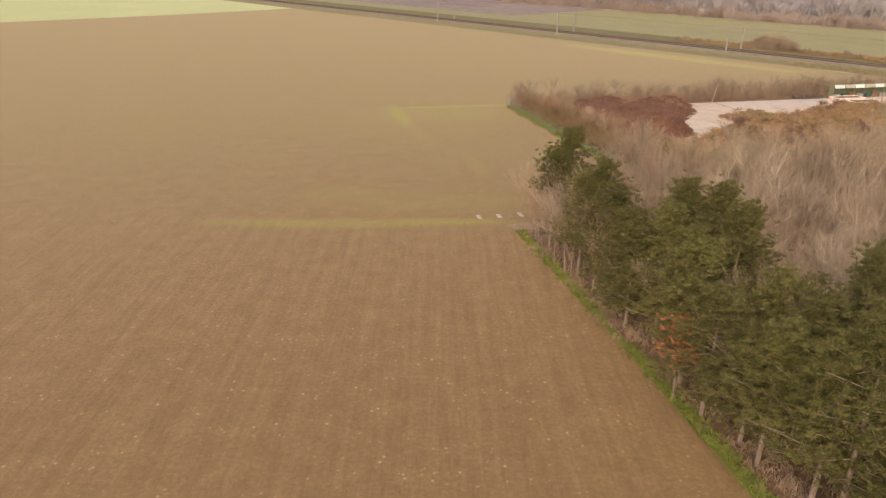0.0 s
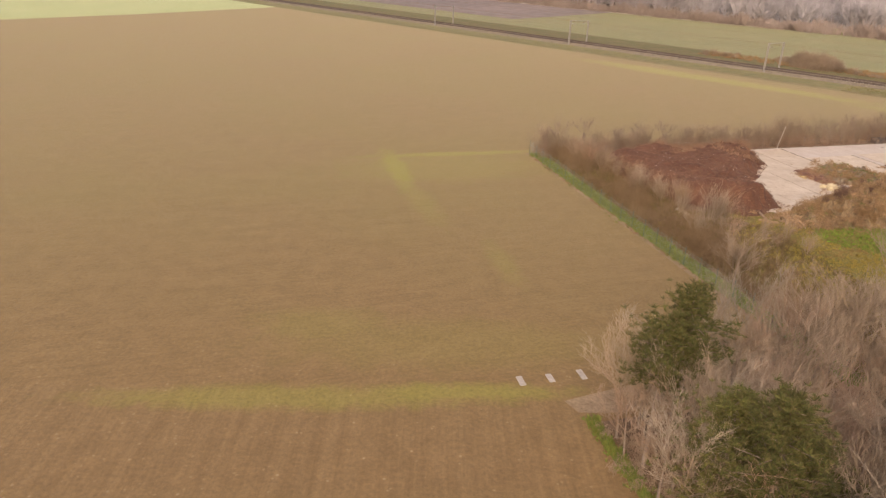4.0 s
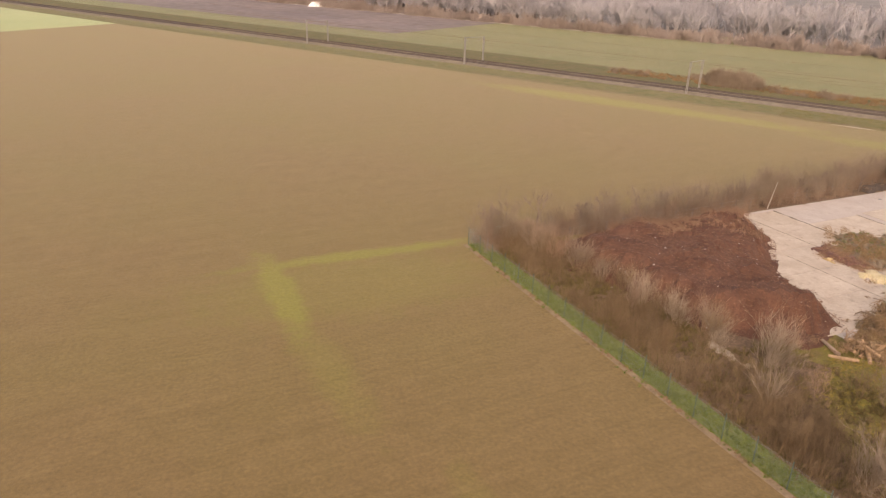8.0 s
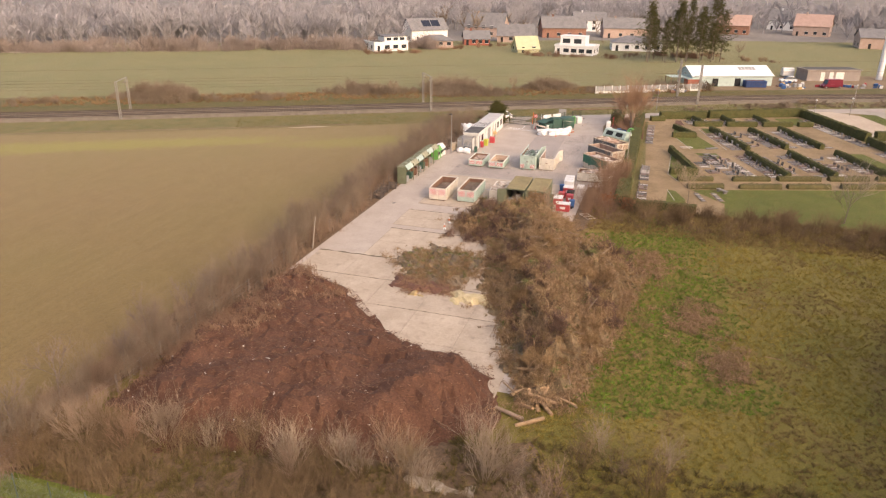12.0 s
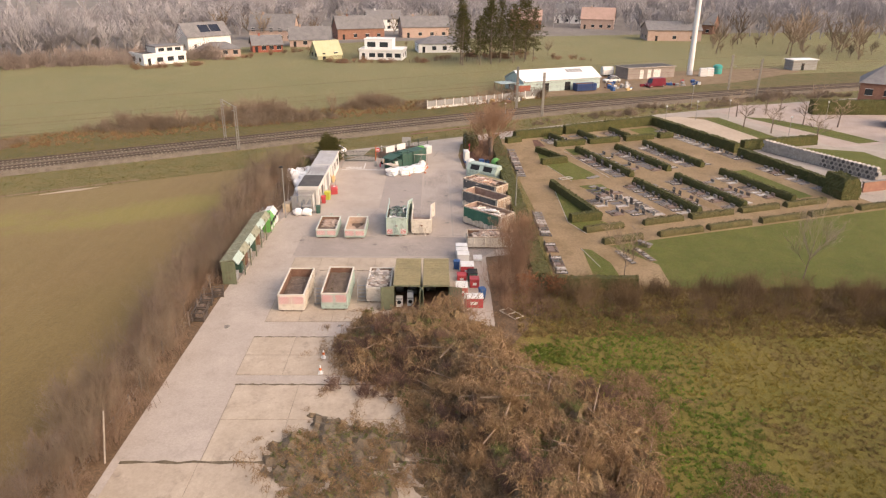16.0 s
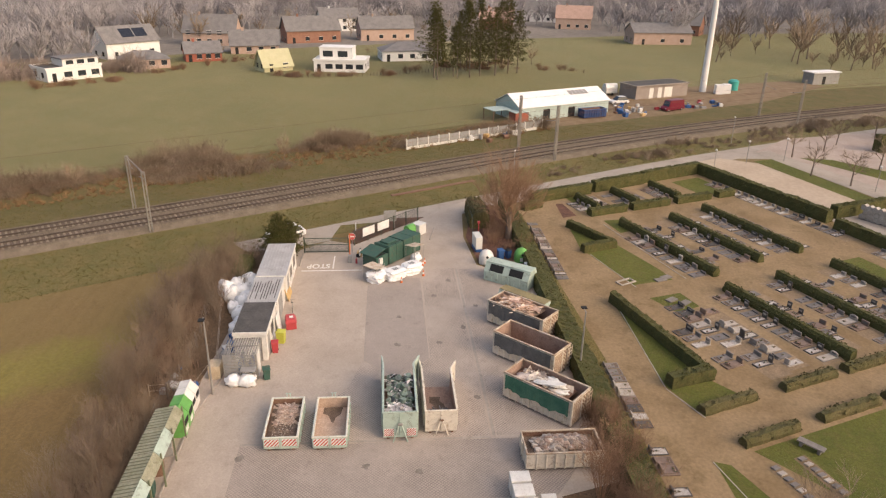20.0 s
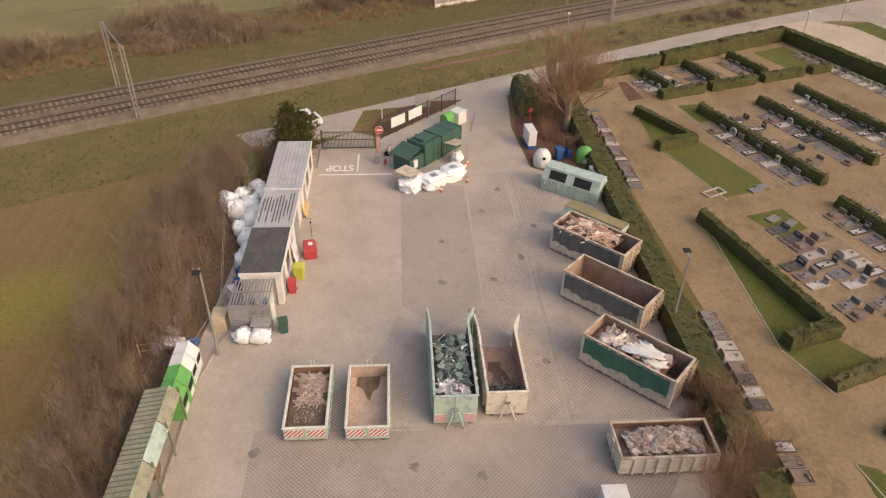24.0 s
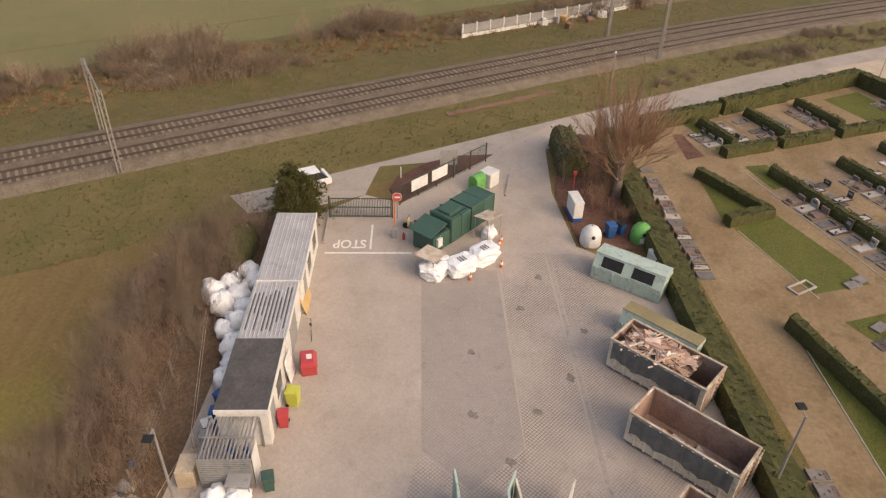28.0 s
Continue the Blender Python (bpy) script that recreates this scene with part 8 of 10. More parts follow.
part("frame", fm, GREY_PAINT, bk)
part("saddle", Mesh().box(-0.28, -0.04, -0.07, 0.07, 0.94, 1.0, 0.03), BLACK, bk)
part("handlebar", Mesh().tube((0.36, -0.28, 1.02), (0.36, 0.28, 1.02), 0.016, None, 6), STEEL, bk)
for i, (u, v) in enumerate(((33.2, 3.4), (32.4, 3.6), (34.4, 3.4), (31.6, 3.5))):
    wheelie(u, v, BLUE_P if i < 3 else GREY_PAINT, "blue drum-like bin stored behind the cabins", 30 * i, WHITE if i == 1 else None)
thing("pallet_box", at_yard(29.6, 3.9), "pale wooden box beside the cage", "box", mesh=Mesh().box(-0.6, 0.6, -0.45, 0.45, 0, 1.2, 0.03), material=mat("pale_box_wood", (0.5, 0.4, 0.28), (0.42, 0.33, 0.22), 2, 0.85))
rail_f = thing("site_barrier", Matrix.Identity(4), "thin wire barrier on posts behind the lamp", "fence")
for (a, b), (c, d) in (((27.4, 4.9), (31.5, 4.1)), ((27.4, 4.9), (27.0, 8.2)), ((31.4, 4.2), (41.5, 5.9))):
    for z in (0.5, 1.0):
        part("wire", Mesh().tube(yard(a, b, z), yard(c, d, z), 0.015, None, 5), RIM, rail_f)
    part("post", Mesh().tube(yard(a, b, 0), yard(a, b, 1.1), 0.03, None, 6), RIM, rail_f)
    part("post", Mesh().tube(yard(c, d, 0), yard(c, d, 1.1), 0.03, None, 6), RIM, rail_f)
sc = thing("scrap_heap", at_yard(28.3, 6.6), "small heap of scrap household things in a wire pen", "scrap heap")
for i in range(14):
    part("piece", Mesh().blob((rr.gauss(0, 0.8), rr.gauss(0, 0.7), rr.uniform(0.15, 0.6)), (rr.uniform(0.2, 0.45),) * 2 + (0.25,), 400 + i, 0.5, 8), (GREY_PAINT, WHITE, BLUE_P, RIM)[i % 4], sc)


# lamps
def street_lamp(u, v, h, turn, label, lean=0.0):
    ob = thing("street_lamp", at_yard(u, v, 0, turn) @ pose(0, 0, 0, 0, lean, 0), label, "street lamp", "street lamps")
    part("pole", Mesh().tube((0, 0, 0), (0, 0, h), 0.085, 0.055, 12), STEEL, ob)
    part("base", Mesh().tube((0, 0, 0), (0, 0, 0.9), 0.11, 0.1, 12), STEEL, ob)
    part("bracket", Mesh().tube((0, 0, h - 0.05), (0.5, 0, h + 0.08), 0.04, None, 8), STEEL, ob)
    part("floodlight", Mesh().box(0.35, 0.75, -0.22, 0.22, h + 0.02, h + 0.14, 0.03), BLACK, ob)


street_lamp(27.0, 3.6, 6.6, 180, "grey yard lamp post with a dark floodlight")
street_lamp(28.3, -24.8, 5.7, 0, "grey lamp post rising from the cemetery hedge")

# gate, signs and compactor at the entrance
GATE_GREEN = paint("gate_green", (0.07, 0.085, 0.06), 0.55)
gt = thing("yard_gate", at_yard(54.0, -5.35, 0, 90), "closed double gate of dark green upright bars", "gate")
for x in (0, 4.85):
    part("gate_post", Mesh().box(x - 0.07, x + 0.07, -0.07, 0.07, 0, 1.95, 0.01), GATE_GREEN, gt)
for x0 in (0.1, 2.45):
    lf_ = part("gate_leaf", Mesh().box(x0, x0 + 2.3, -0.03, 0.03, 0.12, 0.2), GATE_GREEN, gt)
    for z in (1.72, 0.95):
        part("cross_bar", Mesh().box(x0, x0 + 2.3, -0.03, 0.03, z, z + 0.07), GATE_GREEN, lf_)
    bar = Mesh().box(-0.018, 0.018, -0.018, 0.018, 0.15, 1.78).data("bar", GATE_GREEN)
    for i in range(19):
        part("bar", bar, None, lf_, at=pose(x0 + 0.03 + i * 0.1245, 0, 0))
ne = thing("no_entry_sign", at_yard(53.8, -5.75), "round red no entry sign on a grey post", "traffic sign")
part("post", Mesh().tube((0.06, 0, 0), (0.06, 0, 2.3), 0.035, None, 8), STEEL, ne)
part("disc", Mesh().tube((0, 0, 2.0), (0.02, 0, 2.0), 0.36, None, 24), SIGN_RED, ne)
part("rim", Mesh().tube((0.02, 0, 2.0), (0.03, 0, 2.0), 0.39, None, 24), SIGN_WHITE, ne)
part("white_bar", Mesh().box(-0.012, 0, -0.25, 0.25, 1.93, 2.07), SIGN_WHITE, ne)
bo = thing("raised_boom", at_yard(51.2, -5.6), "orange red barrier boom standing raised", "barrier")
part("housing", Mesh().box(-0.2, 0.2, -0.2, 0.2, 0, 0.9, 0.03), GREY_PAINT, bo)
part("arm", Mesh().box(-0.06, 0.06, -0.05, 0.05, 0.8, 3.2, 0.01, pose(0, 0, 0, 0, 14, 0)), ORANGE_P, bo)
part("counterweight", Mesh().box(-0.14, 0.14, -0.12, 0.12, 0.45, 0.85, 0.02, pose(0.0, 0, 0, 0, 14, 0)), ORANGE_P, bo)
thing("red_extinguisher", at_yard(50.9, -6.3), "red fire extinguisher standing on the ground", "extinguisher", mesh=Mesh().lathe([(0.1, 0), (0.11, 0.05), (0.11, 0.5), (0.05, 0.6), (0.03, 0.72)], 12), material=RED_P)
mo = thing("motor_scooter", at_yard(52.3, -7.0, 0, 70), "white scooter parked by a crate near the gate", "scooter")
for x in (-0.55, 0.6):
    part("wheel", Mesh().tube((x, -0.06, 0.25), (x, 0.06, 0.25), 0.25, None, 16), BLACK, mo)
part("body", Mesh().add([(-0.85, -0.16, 0.4), (0.1, -0.16, 0.25), (0.1, 0.16, 0.25), (-0.85, 0.16, 0.4), (-0.8, -0.14, 0.8), (0.0, -0.14, 0.72), (0.0, 0.14, 0.72), (-0.8, 0.14, 0.8)], [(3, 2, 1, 0), (0, 1, 5, 4), (1, 2, 6, 5), (2, 3, 7, 6), (3, 0, 4, 7), (4, 5, 6, 7)]), WHITE, mo)
part("leg_shield", Mesh().box(0.35, 0.42, -0.2, 0.2, 0.3, 1.0, 0.03), WHITE, mo)
part("seat", Mesh().box(-0.75, -0.05, -0.14, 0.14, 0.78, 0.88, 0.04), BLACK, mo)
part("handlebar", Mesh().tube((0.38, -0.33, 1.08), (0.38, 0.33, 1.08), 0.02, None, 6), BLACK, mo)
thing("small_crate", at_yard(52.9, -6.6), "pale wooden crate with folded cartons", "crate", mesh=Mesh().box(-0.35, 0.35, -0.3, 0.3, 0, 0.6, 0.02), material=PLYWOOD)

cp = thing("waste_compactor", at_yard(50.0, -7.0, 0, -41.5) @ pose(0, -2.0, 0), "dark green waste press container with an open hopper lid", "compactor")
part("hopper", Mesh().box(0, 1.9, 0.05, 2.0, 0.15, 1.5, 0.04), GREEN_DARK, cp)
# black plate on the closed hopper paints the shade within its mouth
part("hopper_mouth", Mesh().box(0.2, 1.7, 0.25, 1.8, 1.5, 1.53), BLACK, cp)
part("hopper_lid", Mesh().box(-0.5, 1.4, -0.05, 2.1, 0, 0.08, 0.02, pose(0.1, 0, 1.85, 0, -14, 0)), GREEN_DARK, cp)
for y in (0.4, 1.05, 1.7):
    part("lid_brace", Mesh().tube((1.5, y, 1.5), (0.6, y, 1.95), 0.03, None, 6), GREEN_DARK, cp)
part("ram_housing", Mesh().box(2.3, 3.7, 0.45, 1.65, 2.2, 2.42, 0.05), GREEN_DARK, cp)
part("hose", Mesh().tube((2.2, 0.25, 2.2), (4.2, 0.3, 2.26), 0.03, None, 6), BLACK, cp)
part("rear_door", Mesh().box(7.3, 7.42, 0.08, 2.02, 0.25, 2.1, 0.02), GREEN_DARK, cp)
part("press_body", Mesh().box(1.95, 4.3, 0, 2.1, 0.15, 2.15, 0.05), GREEN_DARK, cp)
part("container_body", Mesh().box(4.35, 7.3, 0, 2.1, 0.15, 2.2, 0.05), GREEN_DARK, cp)
for x in (2.05, 3.2, 4.4, 5.9, 7.2):
    part("rib", Mesh().box(x - 0.05, x + 0.05, -0.04, 2.14, 0.2, 2.23, 0.02), GREEN_DARK, cp)
part("roof_plate", Mesh().box(2.1, 4.2, 0.2, 1.9, 2.16, 2.22, 0.02), GREEN_DARK, cp)
part("control_box", Mesh().box(0.3, 0.8, -0.18, 0.04, 0.7, 1.4, 0.02), WHITE, cp, "pale control cabinet")
for y in (0.3, 1.8):
    part("skid", Mesh().box(0, 7.3, y - 0.1, y + 0.1, 0, 0.15), RUST, cp)
for i, (u, v, sx, sy, t) in enumerate(((46.6, -8.6, 1.1, 0.8, -30), (46.9, -10.4, 1.1, 0.75, -55), (48.3, -12.1, 1.1, 0.75, -50))):
    ob = thing("bulk_bag", at_yard(u, v, 0, t), "stack of filled white bulk bags with printed letters", "bulk bag", "bulk bags by the press")
    for k in range(2):
        part("bag", Mesh().blob((0, 0, 0.32 + 0.5 * k), (sx, sy, 0.34), 420 + 5 * i + k, 0.3, 18, 0.1, 0.55), WHITE_PVC, ob)
    for k in range(3):
        part("printed_bar", Mesh().box(-0.3 + 0.22 * k, -0.16 + 0.22 * k, -0.3, 0.25, 1.17, 1.18), GREY_PAINT, ob)
cv = thing("bag_canopy", at_yard(46.9, -8.2, 0, -30), "sheet on a wire frame over the white bags", "canopy")
part("sheet", Mesh().box(-0.9, 1.1, -0.8, 0.8, 0, 0.03, 0, pose(0, 0, 1.5, 6, 10, 0)), RIM, cv)
for x in (-0.8, 1.0):
    for y in (-0.7, 0.7):
        part("post", Mesh().tube((x, y, 0), (x, y, 1.55), 0.025, None, 6), STEEL, cv)
cv = thing("bag_canopy", at_yard(51.4, -12.6, 0, -41), "pale sheet on posts over a white bag", "canopy")
part("sheet", Mesh().box(-0.9, 0.9, -0.7, 0.7, 0, 0.03, 0, pose(0, 0, 1.9, -6, 8, 0)), RIM, cv)
for x in (-0.8, 0.8):
    for y in (-0.6, 0.6):
        part("post", Mesh().tube((x, y, 0), (x, y, 1.85), 0.025, None, 6), STEEL, cv)
sack(51.3, -12.7, 0.6, 0.55, 0.5, 441, "white bulk bag under a sheet canopy", 0, "bulk bags by the press")
gb_ = thing("green_roller_bin", at_yard(58.4, -12.3, 0, -41), "bright green bin with a rounded lid by the press", "waste bin")
part("body", Mesh().box(-0.6, 0.6, -0.5, 0.5, 0.15, 1.1, 0.05), GREEN_P, gb_)
part("lid", Mesh().tube((-0.6, 0, 1.1), (0.6, 0, 1.1), 0.48, None, 16), GREEN_P, gb_)
tote(59.4, -13.4, 1.3, 1.2, 1.3, WHITE, WHITE, "white storage box by the entrance", -41)


def cone(u, v, z=0.0, shell=None, label="orange traffic cone with a pale band"):
    shell = shell or ORANGE_P
    ob = thing("traffic_cone", at_yard(u, v, z), label, "traffic cone", "traffic cones")
    part("base", Mesh().box(-0.19, 0.19, -0.19, 0.19, 0, 0.04, 0.01), shell, ob)
    part("body", Mesh().lathe([(0.14, 0.04), (0.035, 0.7)], 12), shell, ob)
    part("band", Mesh().lathe([(0.108, 0.3), (0.075, 0.5)], 12), SIGN_WHITE if shell is ORANGE_P else ORANGE_P, ob)


for u, v in ((45.9, -11.0), (47.4, -13.3), (50.0, -13.4), (50.6, -13.6)):
    cone(u, v)
for u, v in ((-6.2, -5.9), (-8.5, -6.0)):
    cone(u, v, 0.1, SIGN_WHITE, "faded white traffic cone with an orange band")
STOP_PAINT = mat("worn_road_paint", (0.72, 0.68, 0.62), (0.62, 0.58, 0.52), 3.0, 0.85, grain=0.2, dirt=(0.35, 0.3, 0.25), dirt_amount=0.3)
txt = bpy.data.curves.new("stop_lettering", "FONT")
txt.body, txt.size, txt.extrude, txt.offset = "STOP", 1.5, 0.002, 0.03
txt.materials.append(STOP_PAINT)
st_ = new("stop_lettering", txt)
st_.matrix_basis = at_yard(50.55, -3.5, 0.072, 90) @ Matrix.Diagonal((0.72, 1.0, 1.0, 1.0))
st_.matrix_basis = Matrix.Translation(yard(50.75, -3.55, 0.072)) @ pose(0, 0, 0, 0, 0, YAW + 90) @ Matrix.Diagonal((0.68, 1.0, 1.0, 1.0))
tagged(st_, "worn white STOP lettering painted on the asphalt", "road marking", "", "structure")
for nm, a, b, c, d in (("stop_line", 49.0, 49.2, -6.9, -0.6), ("lane_line", 49.6, 52.9, -3.95, -3.8)):
    sheet(nm, [yard(a, c), yard(b, c), yard(b, d), yard(a, d)], 0.07, STOP_PAINT, "worn white painted line on the asphalt", "road marking")
# flower island with its fence and boards
sheet("island_bed", [yard(*p) for p in ((56.2, -5.8), (58.4, -5.0), (60.6, -5.6), (63.2, -8.2), (64.6, -11), (64.9, -14.2))], 0.11, BARK_MULCH, "red brown mulch bed beside the gate", "bed", 0.1)
fn = thing("mesh_fence", at_yard(55.9, -5.9, 0, -44.7), "dark mesh fence with white boards behind the press", "fence")
for i in range(6):
    part("post", Mesh().box(i * 2.15 - 0.04, i * 2.15 + 0.04, -0.04, 0.04, 0, 1.95), GATE_GREEN, fn)
    if i < 5:
        fr_ = part("panel", Mesh().box(i * 2.15 + 0.05, i * 2.15 + 2.1, -0.015, 0.015, 1.8, 1.86), GATE_GREEN, fn)
        for k in range(17):
            part("wire", Mesh().box(i * 2.15 + 0.1 + k * 0.12, i * 2.15 + 0.115 + k * 0.12, -0.008, 0.008, 0.1, 1.8), GATE_GREEN, fr_)
for x in (1.3, 3.7):
    part("white_board", Mesh().box(x, x + 1.9, -0.05, -0.02, 0.75, 1.75, 0.01), SIGN_WHITE, fn, "blank white board")
bs = thing("notice_board", at_yard(61.1, -10.0, 0, 8), "grey notice board on two posts, seen from behind", "sign")
for y in (-0.55, 0.55):
    part("post", Mesh().tube((0, y, 0), (0, y, 2.4), 0.04, None, 8), STEEL, bs)
part("board", Mesh().box(-0.03, 0.03, -0.75, 0.75, 1.0, 2.4, 0.01), GREY_PAINT, bs)
thing("bollard", at_yard(60.4, -5.9) @ pose(0, 0, 0, 0, -8, 0), "leaning white marker post at the island", "bollard", mesh=Mesh().tube((0, 0, 0), (0, 0, 1.2), 0.07, 0.06, 10), material=SIGN_WHITE)
fn = thing("side_fence", at_yard(66.0, -19.9, 0, 180), "dark green mesh fence beside the entrance bed", "fence")
for i in range(4):
    part("post", Mesh().box(i * 2.2 - 0.04, i * 2.2 + 0.04, -0.04, 0.04, 0, 1.9), GATE_GREEN, fn)
    if i < 3:
        part("mesh_panel", Mesh().box(i * 2.2 + 0.05, i * 2.2 + 2.15, -0.005, 0.005, 0.1, 1.8), WIRE, fn)
rp = thing("red_post", at_yard(58.2, -20.4), "red post with a small box on top", "post")
part("post", Mesh().tube((0, 0, 0), (0, 0, 1.7), 0.05, None, 8), RED_P, rp)
part("box", Mesh().box(-0.12, 0.12, -0.15, 0.15, 1.7, 2.0, 0.03), RED_P, rp)
# stains
OIL = mat("oil_stained_paving", (0.15, 0.125, 0.105), (0.23, 0.195, 0.165), 3, 0.7, grain=0.3)
for u, v in ((33.6, -10.4), (33.8, -14.0), (38.6, -10.6), (42.8, -14.1), (-1.0, 3.2), (-0.8, -6.5), (19.5, 0.3), (30.4, -12.1), (46.2, -15.8), (25.6, -16.2), (18.3, -8.0), (17.6, -11.5), (40.5, -17.9), (36.4, -16.3)):
    q = random.Random(int(u * 10))
    ring = [(0.34 * q.uniform(0.5, 1.2) * math.cos(a), 0.3 * q.uniform(0.5, 1.2) * math.sin(a)) for a in [i * math.pi / 6 for i in range(12)]]
    sheet("oil_stain", [at_yard(u, v) @ Vector((x, y, 0)) for x, y in ring], 0.07, OIL, "dark oil stain on the yard paving", "stain")


def car(name, m, paint_mat, label, L=4.3, W=1.75, H=1.45, van=False):
    ob = thing(name, m, label, "van" if van else "car")
    hood, wind, rear = (0.8, 1.25, L - 0.15) if van else (1.05, 1.75, L - 0.75)
    belt = 1.05 if van else 0.86
    low = [(0.05, 0.3), (0.0, 0.62), (0.12, 0.78), (hood, belt), (L - 0.05, belt + 0.03), (L, 0.6), (L - 0.04, 0.3)]
    n = len(low)
    k = lambda y: 0.96 if abs(y) > W / 2 - 0.01 else 1
    part("body", Mesh().add([(x, y, z) for y in (-W / 2, W / 2) for x, z in low], [tuple(range(n)), tuple(range(n, 2 * n))[::-1]] + [(i, n + i, n + (i + 1) % n, (i + 1) % n) for i in range(n)]), paint_mat, ob)
    cab_ = [(hood, belt), (wind, H - 0.06), (wind + 0.25, H), (rear - 0.15, H), (rear + (0.05 if van else 0.5), belt)]
    q = len(cab_)
    part("cab", Mesh().add([(x, s * (W / 2 - (0.04 if z < belt + 0.01 else 0.2 - 0.1 * van)), z) for s in (-1, 1) for x, z in cab_], [tuple(range(q)), tuple(range(q, 2 * q))[::-1]] + [(i, q + i, q + i + 1, i + 1) for i in range(q - 1)]), GLASS if not van else paint_mat, ob)
    part("roof", Mesh().box(wind + 0.2, rear - 0.12, -W / 2 + 0.19, W / 2 - 0.19, H - 0.02, H + 0.03, 0.02), paint_mat, ob)
    if van:
        part("windscreen", Mesh().add([(hood + 0.02, -W / 2 + 0.2, belt + 0.06), (hood + 0.02, W / 2 - 0.2, belt + 0.06), (wind - 0.06, W / 2 - 0.25, H - 0.15), (wind - 0.06, -W / 2 + 0.25, H - 0.15)], [(0, 1, 2, 3)]), GLASS, ob)
    for x in (0.8, L - 0.85):
        for s in (-1, 1):
            w = part("wheel", Mesh().tube((x, s * (W / 2 - 0.2), 0.31), (x, s * (W / 2 + 0.01), 0.31), 0.31, None, 16), BLACK, ob)
            part("rim", Mesh().tube((x, s * (W / 2 + 0.01), 0.31), (x, s * (W / 2 + 0.02), 0.31), 0.19, None, 12), STEEL, w)
    for s in (-1, 1):
        part("headlight", Mesh().box(-0.01, 0.1, s * W * 0.36 - 0.16, s * W * 0.36 + 0.16, 0.6, 0.74, 0.02), SIGN_WHITE, ob)
        part("tail_light", Mesh().box(L - 0.06, L + 0.01, s * W * 0.42 - 0.1, s * W * 0.42 + 0.1, 0.6, 0.85, 0.02), SIGN_RED, ob)
        part("mirror", Mesh().box(hood + 0.35, hood + 0.5, s * (W / 2 + 0.08) - 0.08, s * (W / 2 + 0.08) + 0.08, belt + 0.02, belt + 0.16, 0.03), paint_mat, ob)
    return ob


CAR_WHITE = mat("white_car_paint", (0.72, 0.7, 0.68), (0.68, 0.66, 0.64), 2, 0.2, 0, 0, grain=0.03)
VAN_RED = mat("wine_red_paint", (0.17, 0.02, 0.035), (0.14, 0.018, 0.03), 2, 0.3, 0, 0, grain=0.05)
car("white_car", Matrix.Translation(yard(57.6, 4.0, 0.055)) @ pose(0, 0, 0, 0, 0, 135 + 180), CAR_WHITE, "white car parked on the road behind the conifer")

# ---- cemetery ----
STONE_KINDS = [mat(nm, a, b, 2.0, rg, 0, 0.1, grain=0.18) for nm, a, b, rg in (
    ("grey_granite", (0.17, 0.148, 0.13), (0.23, 0.2, 0.178), 0.6), ("dark_granite", (0.065, 0.058, 0.054), (0.1, 0.088, 0.08), 0.5), ("pale_stone", (0.42, 0.37, 0.315), (0.33, 0.285, 0.24), 0.8),
    ("brown_granite", (0.17, 0.118, 0.092), (0.23, 0.165, 0.13), 0.6), ("blue_stone", (0.125, 0.112, 0.105), (0.18, 0.16, 0.148), 0.7))]
GRAVE_GRAVEL = mat("white_gravel", (0.48, 0.44, 0.4), (0.36, 0.32, 0.28), 4, 0.95, grain=0.4)
FLOWER = island_mat("faded_flowers", [(0.5, 0.35, 0.3), (0.6, 0.55, 0.5), (0.32, 0.1, 0.1), (0.12, 0.14, 0.05), (0.08, 0.1, 0.04)])


